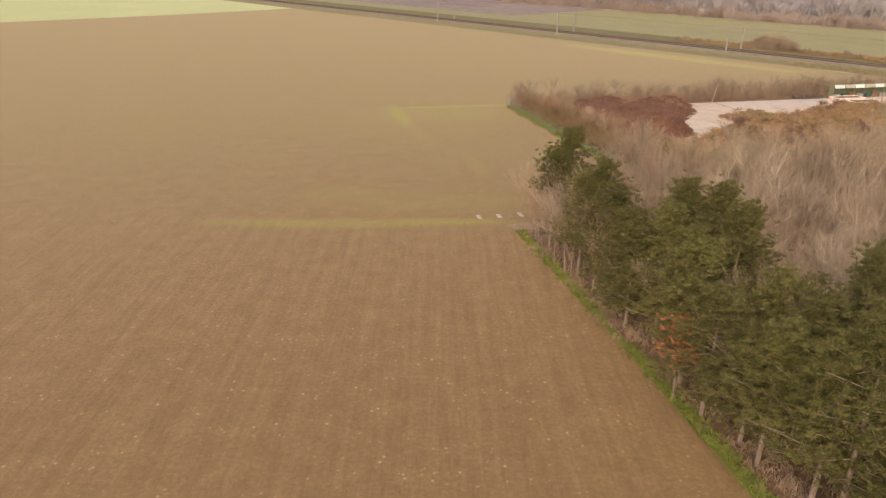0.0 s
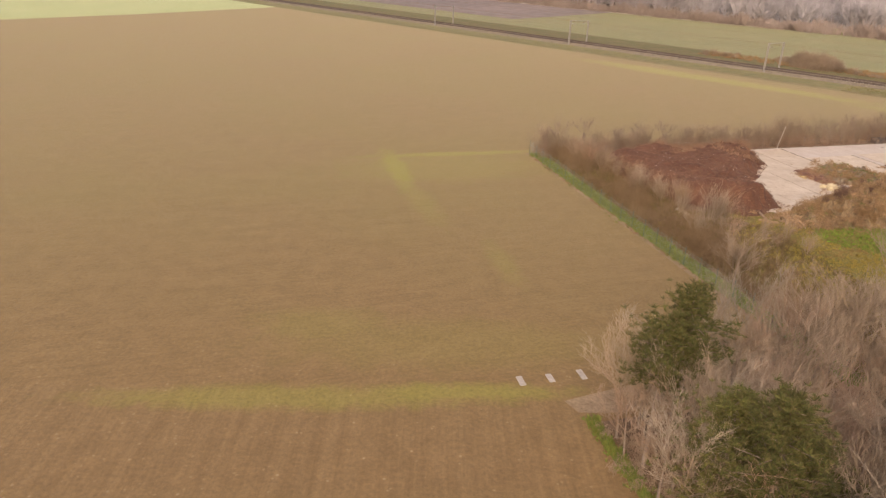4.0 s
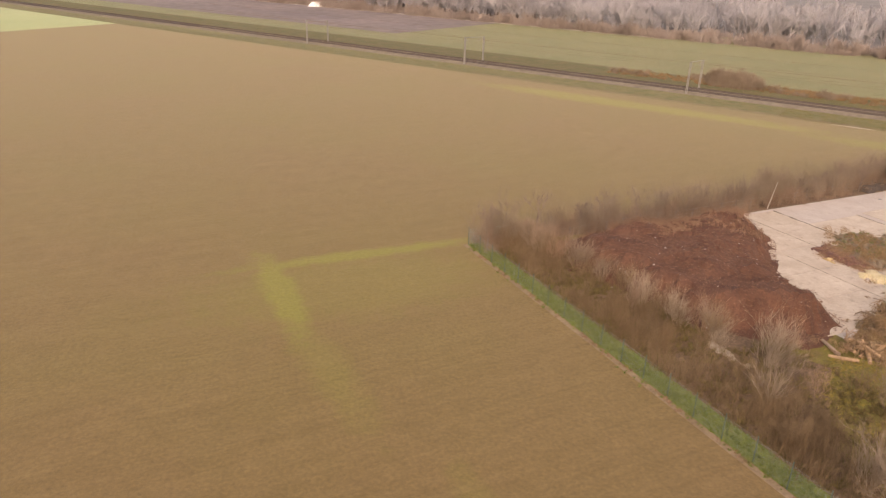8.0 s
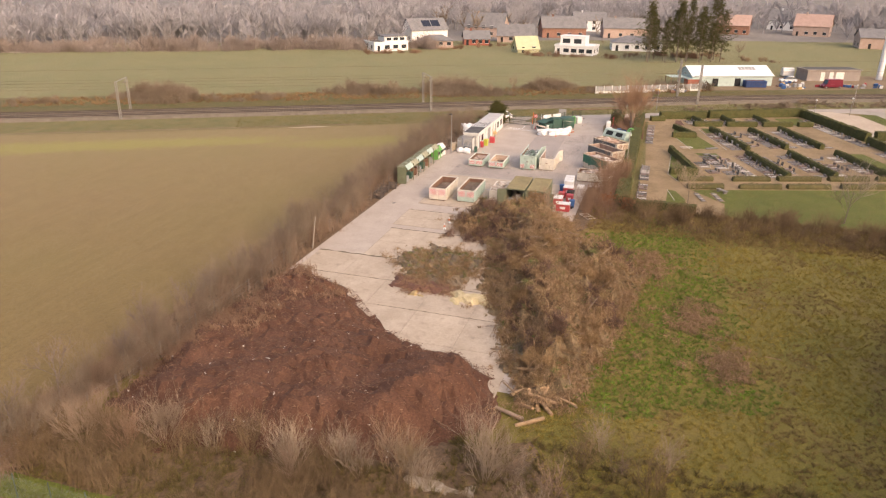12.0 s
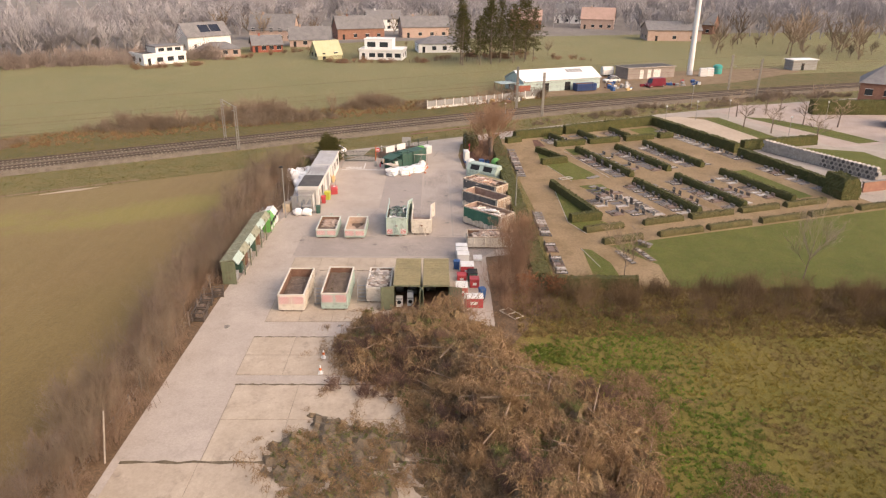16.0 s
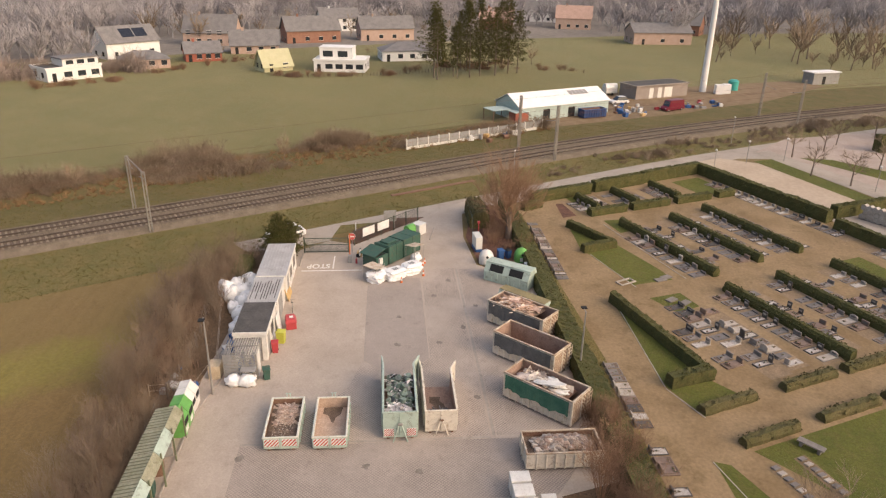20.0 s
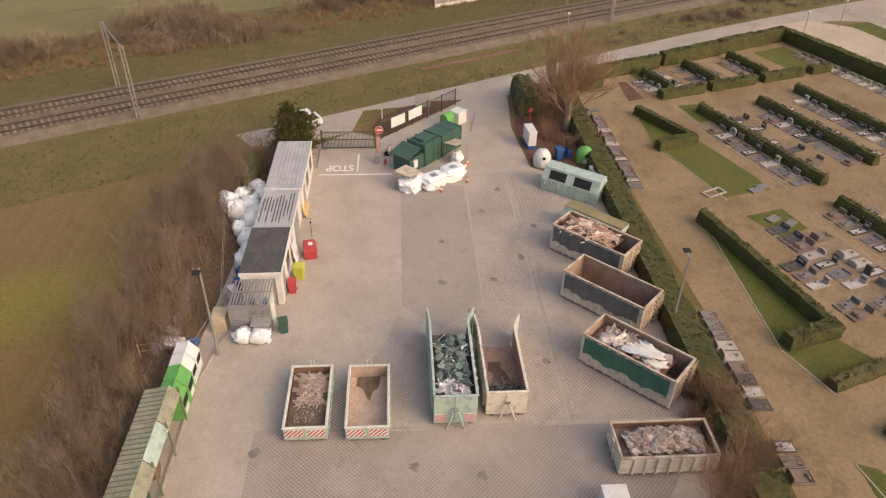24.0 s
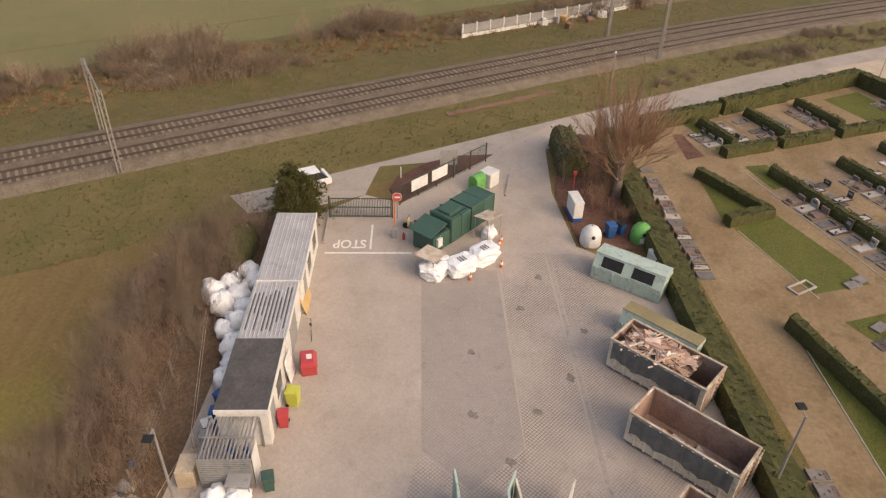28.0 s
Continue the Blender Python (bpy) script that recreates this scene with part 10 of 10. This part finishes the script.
def house(p0, p1, depth, eave, ridge, wall, roof, label, windows=4, storeys=1, gable_x=True, chimney=True, solar=0, flat=False, category="house"):
    m, L = along(p0, p1)
    ob = thing("house", m, label, category, "houses beyond the field" if category == "house" else "")
    part("wall", Mesh().box(0, L, 0, 0.3, 0, eave), wall, ob)
    part("wall", Mesh().box(0, L, depth - 0.3, depth, 0, eave), wall, ob)
    for x in (0, L - 0.3):
        g = Mesh()
        if flat or not gable_x:
            g.box(x, x + 0.3, 0.3, depth - 0.3, 0, eave)
        else:
            pr = [(0.3, 0), (depth - 0.3, 0), (depth - 0.3, eave), (depth / 2, ridge - 0.15), (0.3, eave)]
            g.add([(xx, y, z) for xx in (x, x + 0.3) for y, z in pr], [(4, 3, 2, 1, 0), (5, 6, 7, 8, 9)] + [(i, (i + 1) % 5, 5 + (i + 1) % 5, 5 + i) for i in range(5)])
        part("wall", g, wall, ob)
    o = 0.4
    if flat:
        rf = part("roof", Mesh().box(-0.15, L + 0.15, -0.15, depth + 0.15, eave, eave + 0.25, 0.02), roof, ob)
        for e in ((-0.2, L + 0.2, -0.2, -0.05), (-0.2, L + 0.2, depth + 0.05, depth + 0.2), (-0.2, -0.05, -0.05, depth + 0.05), (L + 0.05, L + 0.2, -0.05, depth + 0.05)):
            part("parapet", Mesh().box(*e, eave - 0.1, eave + 0.5, 0.02), wall, rf)
    elif gable_x:
        sl = (ridge - eave) / (depth / 2)
        for sgn in (0, 1):
            y0, y1 = (-o, depth / 2) if sgn == 0 else (depth / 2, depth + o)
            z0, z1 = (eave - o * sl, ridge) if sgn == 0 else (ridge, eave - o * sl)
            rf = part("roof", Mesh().add([(-o, y0, z0), (L + o, y0, z0), (L + o, y1, z1), (-o, y1, z1), (-o, y0, z0 + 0.18), (L + o, y0, z0 + 0.18), (L + o, y1, z1 + 0.18), (-o, y1, z1 + 0.18)], [(3, 2, 1, 0), (4, 5, 6, 7), (0, 1, 5, 4), (1, 2, 6, 5), (2, 3, 7, 6), (3, 0, 4, 7)]), roof, ob)
            if sgn == 0 and solar:
                for k in range(solar):
                    f0, f1 = 0.3, 0.8
                    x0 = L * 0.35 + k * L * 0.5 / solar
                    x1 = x0 + L * 0.46 / solar
                    part("solar_panel", Mesh().add([(x, y0 + (y1 - y0) * f, z0 + (z1 - z0) * f + 0.23) for x, f in ((x0, f0), (x1, f0), (x1, f1), (x0, f1))], [(0, 1, 2, 3)]), SOLAR, rf)
        if chimney:
            part("chimney", Mesh().box(L * 0.25, L * 0.25 + 0.7, depth / 2 - 0.35, depth / 2 + 0.35, ridge - 0.6, ridge + 0.9, 0.03), wall, ob)
    else:
        part("roof", Mesh().add([(-o, -o, eave), (L + o, -o, eave), (L + o, depth + o, eave), (-o, depth + o, eave), (L * 0.3, depth / 2, ridge), (L * 0.7, depth / 2, ridge)], [(0, 1, 5, 4), (2, 3, 4, 5), (1, 2, 5), (3, 0, 4), (3, 2, 1, 0)]), roof, ob)
    for st_i in range(storeys):
        z0 = 0.9 + st_i * 2.8
        for i in range(windows):
            w = 1.5 if not flat else 2.0
            x = L * (i + 0.5) / windows
            if i == 0 and st_i == 0:
                d = part("door", Mesh().box(x - 0.5, x + 0.5, -0.05, 0.02, 0, 2.1), BLACK, ob)
                continue
            wi = part("window", Mesh().box(x - w / 2, x + w / 2, -0.03, 0.02, z0, z0 + 1.3), GLASS, ob)
            part("frame", Mesh().box(x - w / 2 - 0.08, x + w / 2 + 0.08, -0.06, -0.02, z0 + 1.3, z0 + 1.4), WHITE, wi)
            part("sill", Mesh().box(x - w / 2 - 0.1, x + w / 2 + 0.1, -0.12, 0.0, z0 - 0.08, z0), WHITE, wi)
        for i in range(2):
            y = depth * (i + 0.6) / 2.2
            part("window", Mesh().box(L - 0.02, L + 0.03, y - 0.6, y + 0.6, z0, z0 + 1.3), GLASS, ob)
            part("window", Mesh().box(-0.03, 0.02, y - 0.6, y + 0.6, z0, z0 + 1.3), GLASS, ob)
    return ob


house((205.9, 253.9), (218.0, 247.6), 9, 3.0, 0, RENDER_WHITE, ROOF_FELT, "modern white flat-roofed bungalow with a dark roof deck", 4, 1, flat=True)
m_, L_ = along((211, 253.2), (219, 249.0))
up = thing("house_upper_storey", m_ @ pose(0, 0, 3.25), "low white upper storey with a dark roof on the bungalow", "building")
part("wall", Mesh().box(0, L_, 0, 6, 0, 1.7, 0.02), RENDER_WHITE, up)
part("roof", Mesh().box(-0.3, L_ + 0.3, -0.3, 6.3, 1.7, 2.0, 0.02), TILE_GREY, up)
for i in range(3):
    part("window", Mesh().box(L_ * (0.1 + 0.3 * i), L_ * (0.3 + 0.3 * i), -0.03, 0.0, 0.4, 1.4), GLASS, up)
house((244.1, 264.6), (259.5, 257.0), 9, 4.8, 9.0, RENDER_WHITE, TILE_GREY, "large white house with a grey roof and solar panels", 3, 1, solar=2, chimney=False)
house((228.5, 249.6), (236.9, 239.7), 8, 2.5, 4.6, BRICK_PALE, TILE_GREY, "low house with a wide grey hipped roof", 4, 1, gable_x=False)
house((247.7, 241.3), (253.9, 233.0), 8, 2.6, 5.4, RED_WALL, TILE_GREY, "dark red timber house", 4, 1)
house((268.1, 237.5), (275, 224), 9, 2.8, 7.0, BRICK_PALE, TILE_GREY, "house with a steep grey roof among trees", 4, 1)
house((284.0, 263.5), (288.0, 245.9), 10, 4.5, 10, BRICK_PALE, TILE_GREY, "tall pale brick house with a dark roof", 5, 2)
house((237, 211.5), (243.5, 206.0), 6, 1.6, 5.6, YELLOW_ROOF, YELLOW_ROOF, "small barn with a yellow green roof", 2, 1, chimney=False)
house((243.0, 199.5), (245.2, 185.5), 9, 3.0, 0, RENDER_WHITE, RENDER_WHITE, "modern white cubic house with terraces", 5, 1, flat=True)
m_, L_ = along((245.5, 198.6), (247.0, 189.5))
up = thing("house_upper_storey", m_ @ pose(0, 0, 3.25), "white upper cube of the modern house", "building")
part("wall", Mesh().box(0, L_, 0, 6, 0, 3.0, 0.02), RENDER_WHITE, up)
part("roof", Mesh().box(-0.15, L_ + 0.15, -0.15, 6.15, 3.0, 3.2, 0.02), RENDER_WHITE, up)
for i in range(2):
    part("window", Mesh().box(L_ * (0.1 + 0.45 * i), L_ * (0.4 + 0.45 * i), -0.03, 0.0, 0.6, 2.2), GLASS, up)
house((268, 187), (276, 170), 10, 3.0, 5.4, RENDER_WHITE, TILE_GREY, "white bungalow with a dark low roof", 5, 1, gable_x=False)
house((344, 236), (352, 222), 10, 5.4, 9, RENDER_WHITE, TILE_GREY, "white villa with a grey roof among trees", 4, 2)
house((300, 232), (312, 216), 10, 4.5, 9, BRICK, TILE_GREY, "brick house under a steep roof among trees", 4, 1)
house((318, 210), (328, 192), 10, 4.5, 8.5, BRICK_PALE, TILE_GREY, "house with a broad grey roof among trees", 4, 1)
# the next two take pale brick to put haze into their walls
house((396, 142), (396, 126), 10, 5, 10, BRICK_PALE, TILE_RED, "brick house, walls paled for haze, with an orange tiled roof", 4, 1)
house((344, 109), (350, 87), 12, 4.5, 7.5, BRICK_PALE, TILE_GREY, "long brick hall in the field, walls paled for haze", 3, 1, chimney=False)
house((392, 98), (386, 80), 10, 4.5, 9.5, BRICK, TILE_GREY, "brick house with roof windows", 4, 1)
house((430, 160), (428, 140), 10, 5, 10, RENDER_WHITE, TILE_GREY, "white house half hidden by trees", 4, 1)
house((380, 175), (382, 160), 10, 4.5, 9, BRICK, TILE_RED, "brick house with a red roof muted for haze", 4, 1)
# red brick villa beyond the cemetery
house((196, 63), (192.5, 49), 11, 6.2, 10, BRICK, TILE_GREY, "tall red brick villa with white window bands", 4, 2, gable_x=False)
house((178, 61.5), (175.5, 52), 7, 2.8, 5.0, BRICK, TILE_RED, "brick annexe with a tiled red roof", 3, 1, gable_x=False)
house((162, 62), (158.5, 50), 6, 2.8, 4.0, BRICK, ROOF_FELT, "low dark brick shed with a flat roof", 3, 1, flat=True, chimney=False)

# sheds and vehicles behind the railway
m_, L_ = along((195.0, 137.0), (209.8, 119.6))
bn = thing("metal_barn", m_, "low metal barn with a white sheet roof and rooflights", "barn")
MINT_WALL = paint("pale_mint_sheet", (0.42, 0.5, 0.46), amount=0.2)
W_, e_, r_ = 9.0, 2.8, 4.9
part("wall", Mesh().box(0, L_, 0, 0.2, 0, e_), MINT_WALL, bn)
part("wall", Mesh().box(0, L_, W_ - 0.2, W_, 0, e_), MINT_WALL, bn)
for x in (0, L_ - 0.2):
    pr = [(0.2, 0), (W_ - 0.2, 0), (W_ - 0.2, e_), (W_ / 2, r_ - 0.1), (0.2, e_)]
    part("gable", Mesh().add([(xx, y, z) for xx in (x, x + 0.2) for y, z in pr], [(4, 3, 2, 1, 0), (5, 6, 7, 8, 9)] + [(i, (i + 1) % 5, 5 + (i + 1) % 5, 5 + i) for i in range(5)]), MINT_WALL, bn)
for y0, z0, y1, z1 in ((-0.3, e_ - 0.1, W_ / 2, r_), (W_ / 2, r_, W_ + 0.3, e_ - 0.1)):
    rf = part("roof", Mesh().add([(-0.3, y0, z0), (L_ + 0.3, y0, z0), (L_ + 0.3, y1, z1), (-0.3, y1, z1), (-0.3, y0, z0 + 0.1), (L_ + 0.3, y0, z0 + 0.1), (L_ + 0.3, y1, z1 + 0.1), (-0.3, y1, z1 + 0.1)], [(3, 2, 1, 0), (4, 5, 6, 7), (0, 1, 5, 4), (1, 2, 6, 5), (2, 3, 7, 6), (3, 0, 4, 7)]), RENDER_WHITE, bn)
    if y0 < 0:
        for k in range(5):
            x0 = L_ * 0.62 + k * 1.0
            part("rooflight", Mesh().add([(x, y0 + (y1 - y0) * f, z0 + (z1 - z0) * f + 0.14) for x, f in ((x0, 0.55), (x0 + 0.9, 0.55), (x0 + 0.9, 0.85), (x0, 0.85))], [(0, 1, 2, 3)]), GREY_PAINT, rf)
for i in range(4):
    part("door", Mesh().box(2.5 + 3.2 * i, 4.2 + 3.2 * i, -0.04, 0.0, 0, 2.1), BLACK if i % 2 else MINT_WALL, bn)
sd = thing("red_shed", m_ @ pose(-1.5, -0.6, 0), "small red timber shed against the barn", "shed")
part("wall", Mesh().box(0, 3.2, 0, 2.4, 0, 2.0, 0.02), RED_WALL, sd)
part("roof", Mesh().box(-0.2, 3.4, -0.2, 2.6, 2.0, 2.15, 0.02), MINT_WALL, sd)
sd = thing("lean_to", m_ @ pose(-5.0, 2.0, 0), "open lean-to with a pale roof beside the barn", "shed")
part("roof", Mesh().box(0, 4.5, 0, 4, 2.2, 2.3, 0.02), MINT_WALL, sd)
for x in (0.1, 4.4):
    for y in (0.1, 3.9):
        part("post", Mesh().box(x - 0.07, x + 0.07, y - 0.07, y + 0.07, 0, 2.2), RUST, sd)
m_, L_ = along((226.6, 113.1), (236.3, 100.5))
sd = thing("flat_shed", m_, "flat-roofed grey shed with white doors", "shed")
part("wall", Mesh().box(0, L_, 0, 6, 0, 3.0, 0.02), mat("brown_grey_wall", (0.25, 0.21, 0.18), (0.3, 0.25, 0.22), 0.8), sd)
part("roof", Mesh().box(-0.3, L_ + 0.3, -0.3, 6.3, 3.0, 3.25, 0.03), CONCRETE_GREY, sd)
part("roof_deck", Mesh().box(0.1, L_ - 0.1, 0.1, 5.9, 3.25, 3.27), ROOF_FELT, sd)
for x0, x1 in ((4.0, 5.2), (6.6, 7.8), (8.6, 11.0)):
    part("door", Mesh().box(x0, x1, -0.05, 0.0, 0, 2.5), WHITE, sd)
mast = thing("radio_mast", Matrix.Translation((243, 96, 0)), "tall white tubular radio mast with antennas", "mast")
part("tube", Mesh().tube((0, 0, 0), (0, 0, 34), 0.85, 0.5, 16), RENDER_WHITE, mast)
for z in (23.5, 26.5, 30):
    for k in range(3):
        a = 2.1 * k + 0.5
        part("antenna", Mesh().box(0.8, 1.05, -0.18, 0.18, z - 1.0, z + 1.0, 0.03, pose(0, 0, 0, 0, 0, math.degrees(a))), GREY_PAINT, mast)
    part("ring", Mesh().tube((0, 0, z - 0.1), (0, 0, z + 0.1), 0.95, None, 12), STEEL, mast)
for x, y in ((241, 92.5), (242.5, 90.5)):
    thing("mast_cabinet", Matrix.Translation((x, y, 0)) @ pose(0, 0, 0, 0, 0, 10), "white equipment cabinet at the mast's foot", "cabinet", "cabinets at the mast", Mesh().box(-0.9, 0.9, -0.9, 0.9, 0, 2.3, 0.04), RENDER_WHITE)
thing("water_tank", Matrix.Translation((248, 88, 0)), "turquoise round water tank with a domed lid", "tank", mesh=Mesh().lathe([(1.3, 0), (1.3, 2.3), (0.8, 2.7), (0.1, 2.8)], 16), material=paint("turquoise", (0.05, 0.35, 0.3)))
car("red_van", Matrix.Translation((214.5, 107.8, 0.05)) @ pose(0, 0, 0, 0, 0, -48), VAN_RED, "wine red van parked behind the railway", 5.6, 2.0, 2.3, True)
car("white_suv", Matrix.Translation((219.5, 119.0, 0.05)) @ pose(0, 0, 0, 0, 0, -60), CAR_WHITE, "white car parked beside the barn", 4.4, 1.85, 1.65)
tl = thing("horse_trailer", Matrix.Translation((230.5, 120.5, 0)) @ pose(0, 0, 0, 0, 0, -60), "white trailer with a rounded roof", "trailer")
part("body", Mesh().box(0, 3.4, -1, 1, 0.5, 2.2, 0.2), WHITE, tl)
part("roof", Mesh().tube((0.1, 0, 2.0), (3.3, 0, 2.0), 0.85, None, 14), WHITE, tl)
for s in (-1, 1):
    part("wheel", Mesh().tube((1.8, s * 0.95, 0.35), (1.8, s * 1.1, 0.35), 0.35, None, 14), BLACK, tl)
skip("blue_container", Matrix.Translation((201.5, 126.8, 0)) @ pose(0, -2.4, 0, 0, 0, 0) @ pose(0, 0, 0, 0, 0, -55), 5.4, 2.3, 1.9, paint("deep_blue_paint", (0.03, 0.06, 0.16)), RUST, "deep blue container beside the barn", "", 0.6, rim=BLUE_P)
jr = random.Random(801)
for nm, cx, cy, sx, sy, n, lab in (("junk_heap", 212.5, 115.5, 3.2, 2.2, 26, "heap of pale and rusty junk beside the barn"), ("machine_heap", 224.5, 98.5, 4.0, 2.0, 20, "red and rusty farm machines and scrap"), ("garden_junk", 180, 141.5, 5.0, 1.6, 22, "white and grey odds and ends behind the fence")):
    ob = thing(nm, Matrix.Translation((cx, cy, 0)) @ pose(0, 0, 0, 0, 0, -45), lab, "junk")
    for i in range(n):
        mt_ = (WHITE, RUST, GREY_PAINT, RED_P if nm == "machine_heap" else SIGN_WHITE, BLUE_P, PLYWOOD)[jr.randrange(6)]
        part("piece", Mesh().box(-jr.uniform(0.2, 0.8), jr.uniform(0.2, 0.8), -jr.uniform(0.2, 0.5), jr.uniform(0.2, 0.5), 0, jr.uniform(0.3, 1.0), 0.05), mt_, ob, at=Matrix.Translation((jr.gauss(0, sx), jr.gauss(0, sy), 0)) @ pose(0, 0, 0, jr.gauss(0, 8), jr.gauss(0, 8), jr.uniform(0, 360)))
hut = thing("grey_hut", Matrix.Translation((263.5, 65, 0)) @ pose(0, 0, 0, 0, 0, -62), "dark grey hut with a pale flat roof", "hut")
part("wall", Mesh().box(0, 8.5, 0, 4, 0, 3.0, 0.02), GREY_PAINT, hut)
part("roof", Mesh().box(-0.3, 8.8, -0.3, 4.3, 3.0, 3.25, 0.03), RENDER_WHITE, hut)
part("door", Mesh().box(3, 4, -0.04, 0, 0, 2.1), BLACK, hut)
sheet("yard_barn", [(190, 133), (203, 117), (214, 103), (222, 96), (232, 84), (262, 62), (268, 70), (246, 104), (234, 120), (212, 128)], 0.06, DIRT, "bare gravel yard behind the railway", "ground")
# trees among the houses
cl = {}
for i, (x, y) in enumerate(((240, 163), (243, 160), (246, 157), (249, 153), (252, 150), (255, 146), (258, 144), (247, 161), (253, 155), (258, 150), (262, 147), (250, 164), (257, 158), (263, 153), (244, 166), (260, 162), (266, 150), (254, 168))):
    k = i % 2
    m = Matrix.Translation((x + rr.uniform(-1, 1), y + rr.uniform(-1, 1), 0)) @ pose(0, 0, 0, 0, 0, 50 * i) @ Matrix.Scale(rr.uniform(0.9, 1.15), 4)
    if k not in cl:
        cl[k] = tree_kind("tall_pine", pine_data(820 + k, 16.0, 3.6, 0.2, 520), NEEDLE, m, "tall dark pine in a copse by the houses", "pine tree", "pines by the houses")
    else:
        copy_thing(cl[k], m)
for i in range(34):
    p = rail(rr.uniform(-25, 110), rr.uniform(176, 215))
    copy_thing(far_spec[i % 3], Matrix.Translation(p) @ pose(0, 0, 0, 0, 0, 37 * i) @ Matrix.Scale(rr.uniform(0.6, 1.2), 4))
for i, (x, y, sc) in enumerate(((222, 252, 0.35), (240, 247, 0.3), (262, 238, 0.4), (259, 222, 0.35), (256, 205, 0.45), (261, 196, 0.4), (254, 176, 0.3), (281, 196, 0.6), (285, 186, 0.5), (279, 162, 0.6), (284, 150, 0.7), (276, 142, 0.5), (268, 132, 0.35), (262, 126, 0.3))):
    copy_thing(far_spec[i % 3], Matrix.Translation((x, y, 0)) @ pose(0, 0, 0, 0, 0, 53 * i) @ Matrix.Scale(sc, 4))
for i in range(46):
    x, y = rr.uniform(292, 350), rr.uniform(0, 86)
    copy_thing(far_spec[i % 3], Matrix.Translation((x, y, 0)) @ pose(0, 0, 0, 0, 0, 29 * i) @ Matrix.Scale(rr.uniform(0.9, 1.5), 4))
pl = []
for x0, y0, x1, y1 in ((198, 252, 214, 240), (224, 240, 262, 226), (232, 206, 240, 182), (240, 180, 268, 165), (262, 165, 275, 150), (262, 160, 268, 130)):
    for i in range(18):
        t = rr.random()
        pl.append((x0 + (x1 - x0) * t + rr.gauss(0, 0.7), y0 + (y1 - y0) * t + rr.gauss(0, 0.7), 0, rr.uniform(0, 6.3), 0, rr.uniform(0.4, 0.9)))
structure("garden_hedges", strewn("garden_hedges", sc_a, pl, TWIG_RED), None, "leafless garden hedges and shrubs by the houses", "hedge", kind="stuff")
gf = thing("garden_fence", Matrix.Identity(4), "low dark post fence at the gardens' edge", "fence")
for i in range(46):
    part("post", Mesh().box(-0.06, 0.06, -0.06, 0.06, 0, 1.1), BARK, gf, at=Matrix.Translation((231 + 0.62 * i, 201 - 1.3 * i if i < 14 else 183 - 0.75 * (i - 14), 0)))
fh = thing("covered_clamp", Matrix.Translation((-11, 476, 0)) @ pose(0, 0, 0, 0, 0, -8), "long white sheeted silage clamp in the far field", "silage clamp")
part("sheet", Mesh().add([(0, 0, 0), (14, 0, 0), (14, 7, 0), (0, 7, 0), (2, 2, 2.2), (12, 2, 2.2), (12, 5, 2.2), (2, 5, 2.2)], [(0, 1, 5, 4), (1, 2, 6, 5), (2, 3, 7, 6), (3, 0, 4, 7), (4, 5, 6, 7)]), RENDER_WHITE, fh)
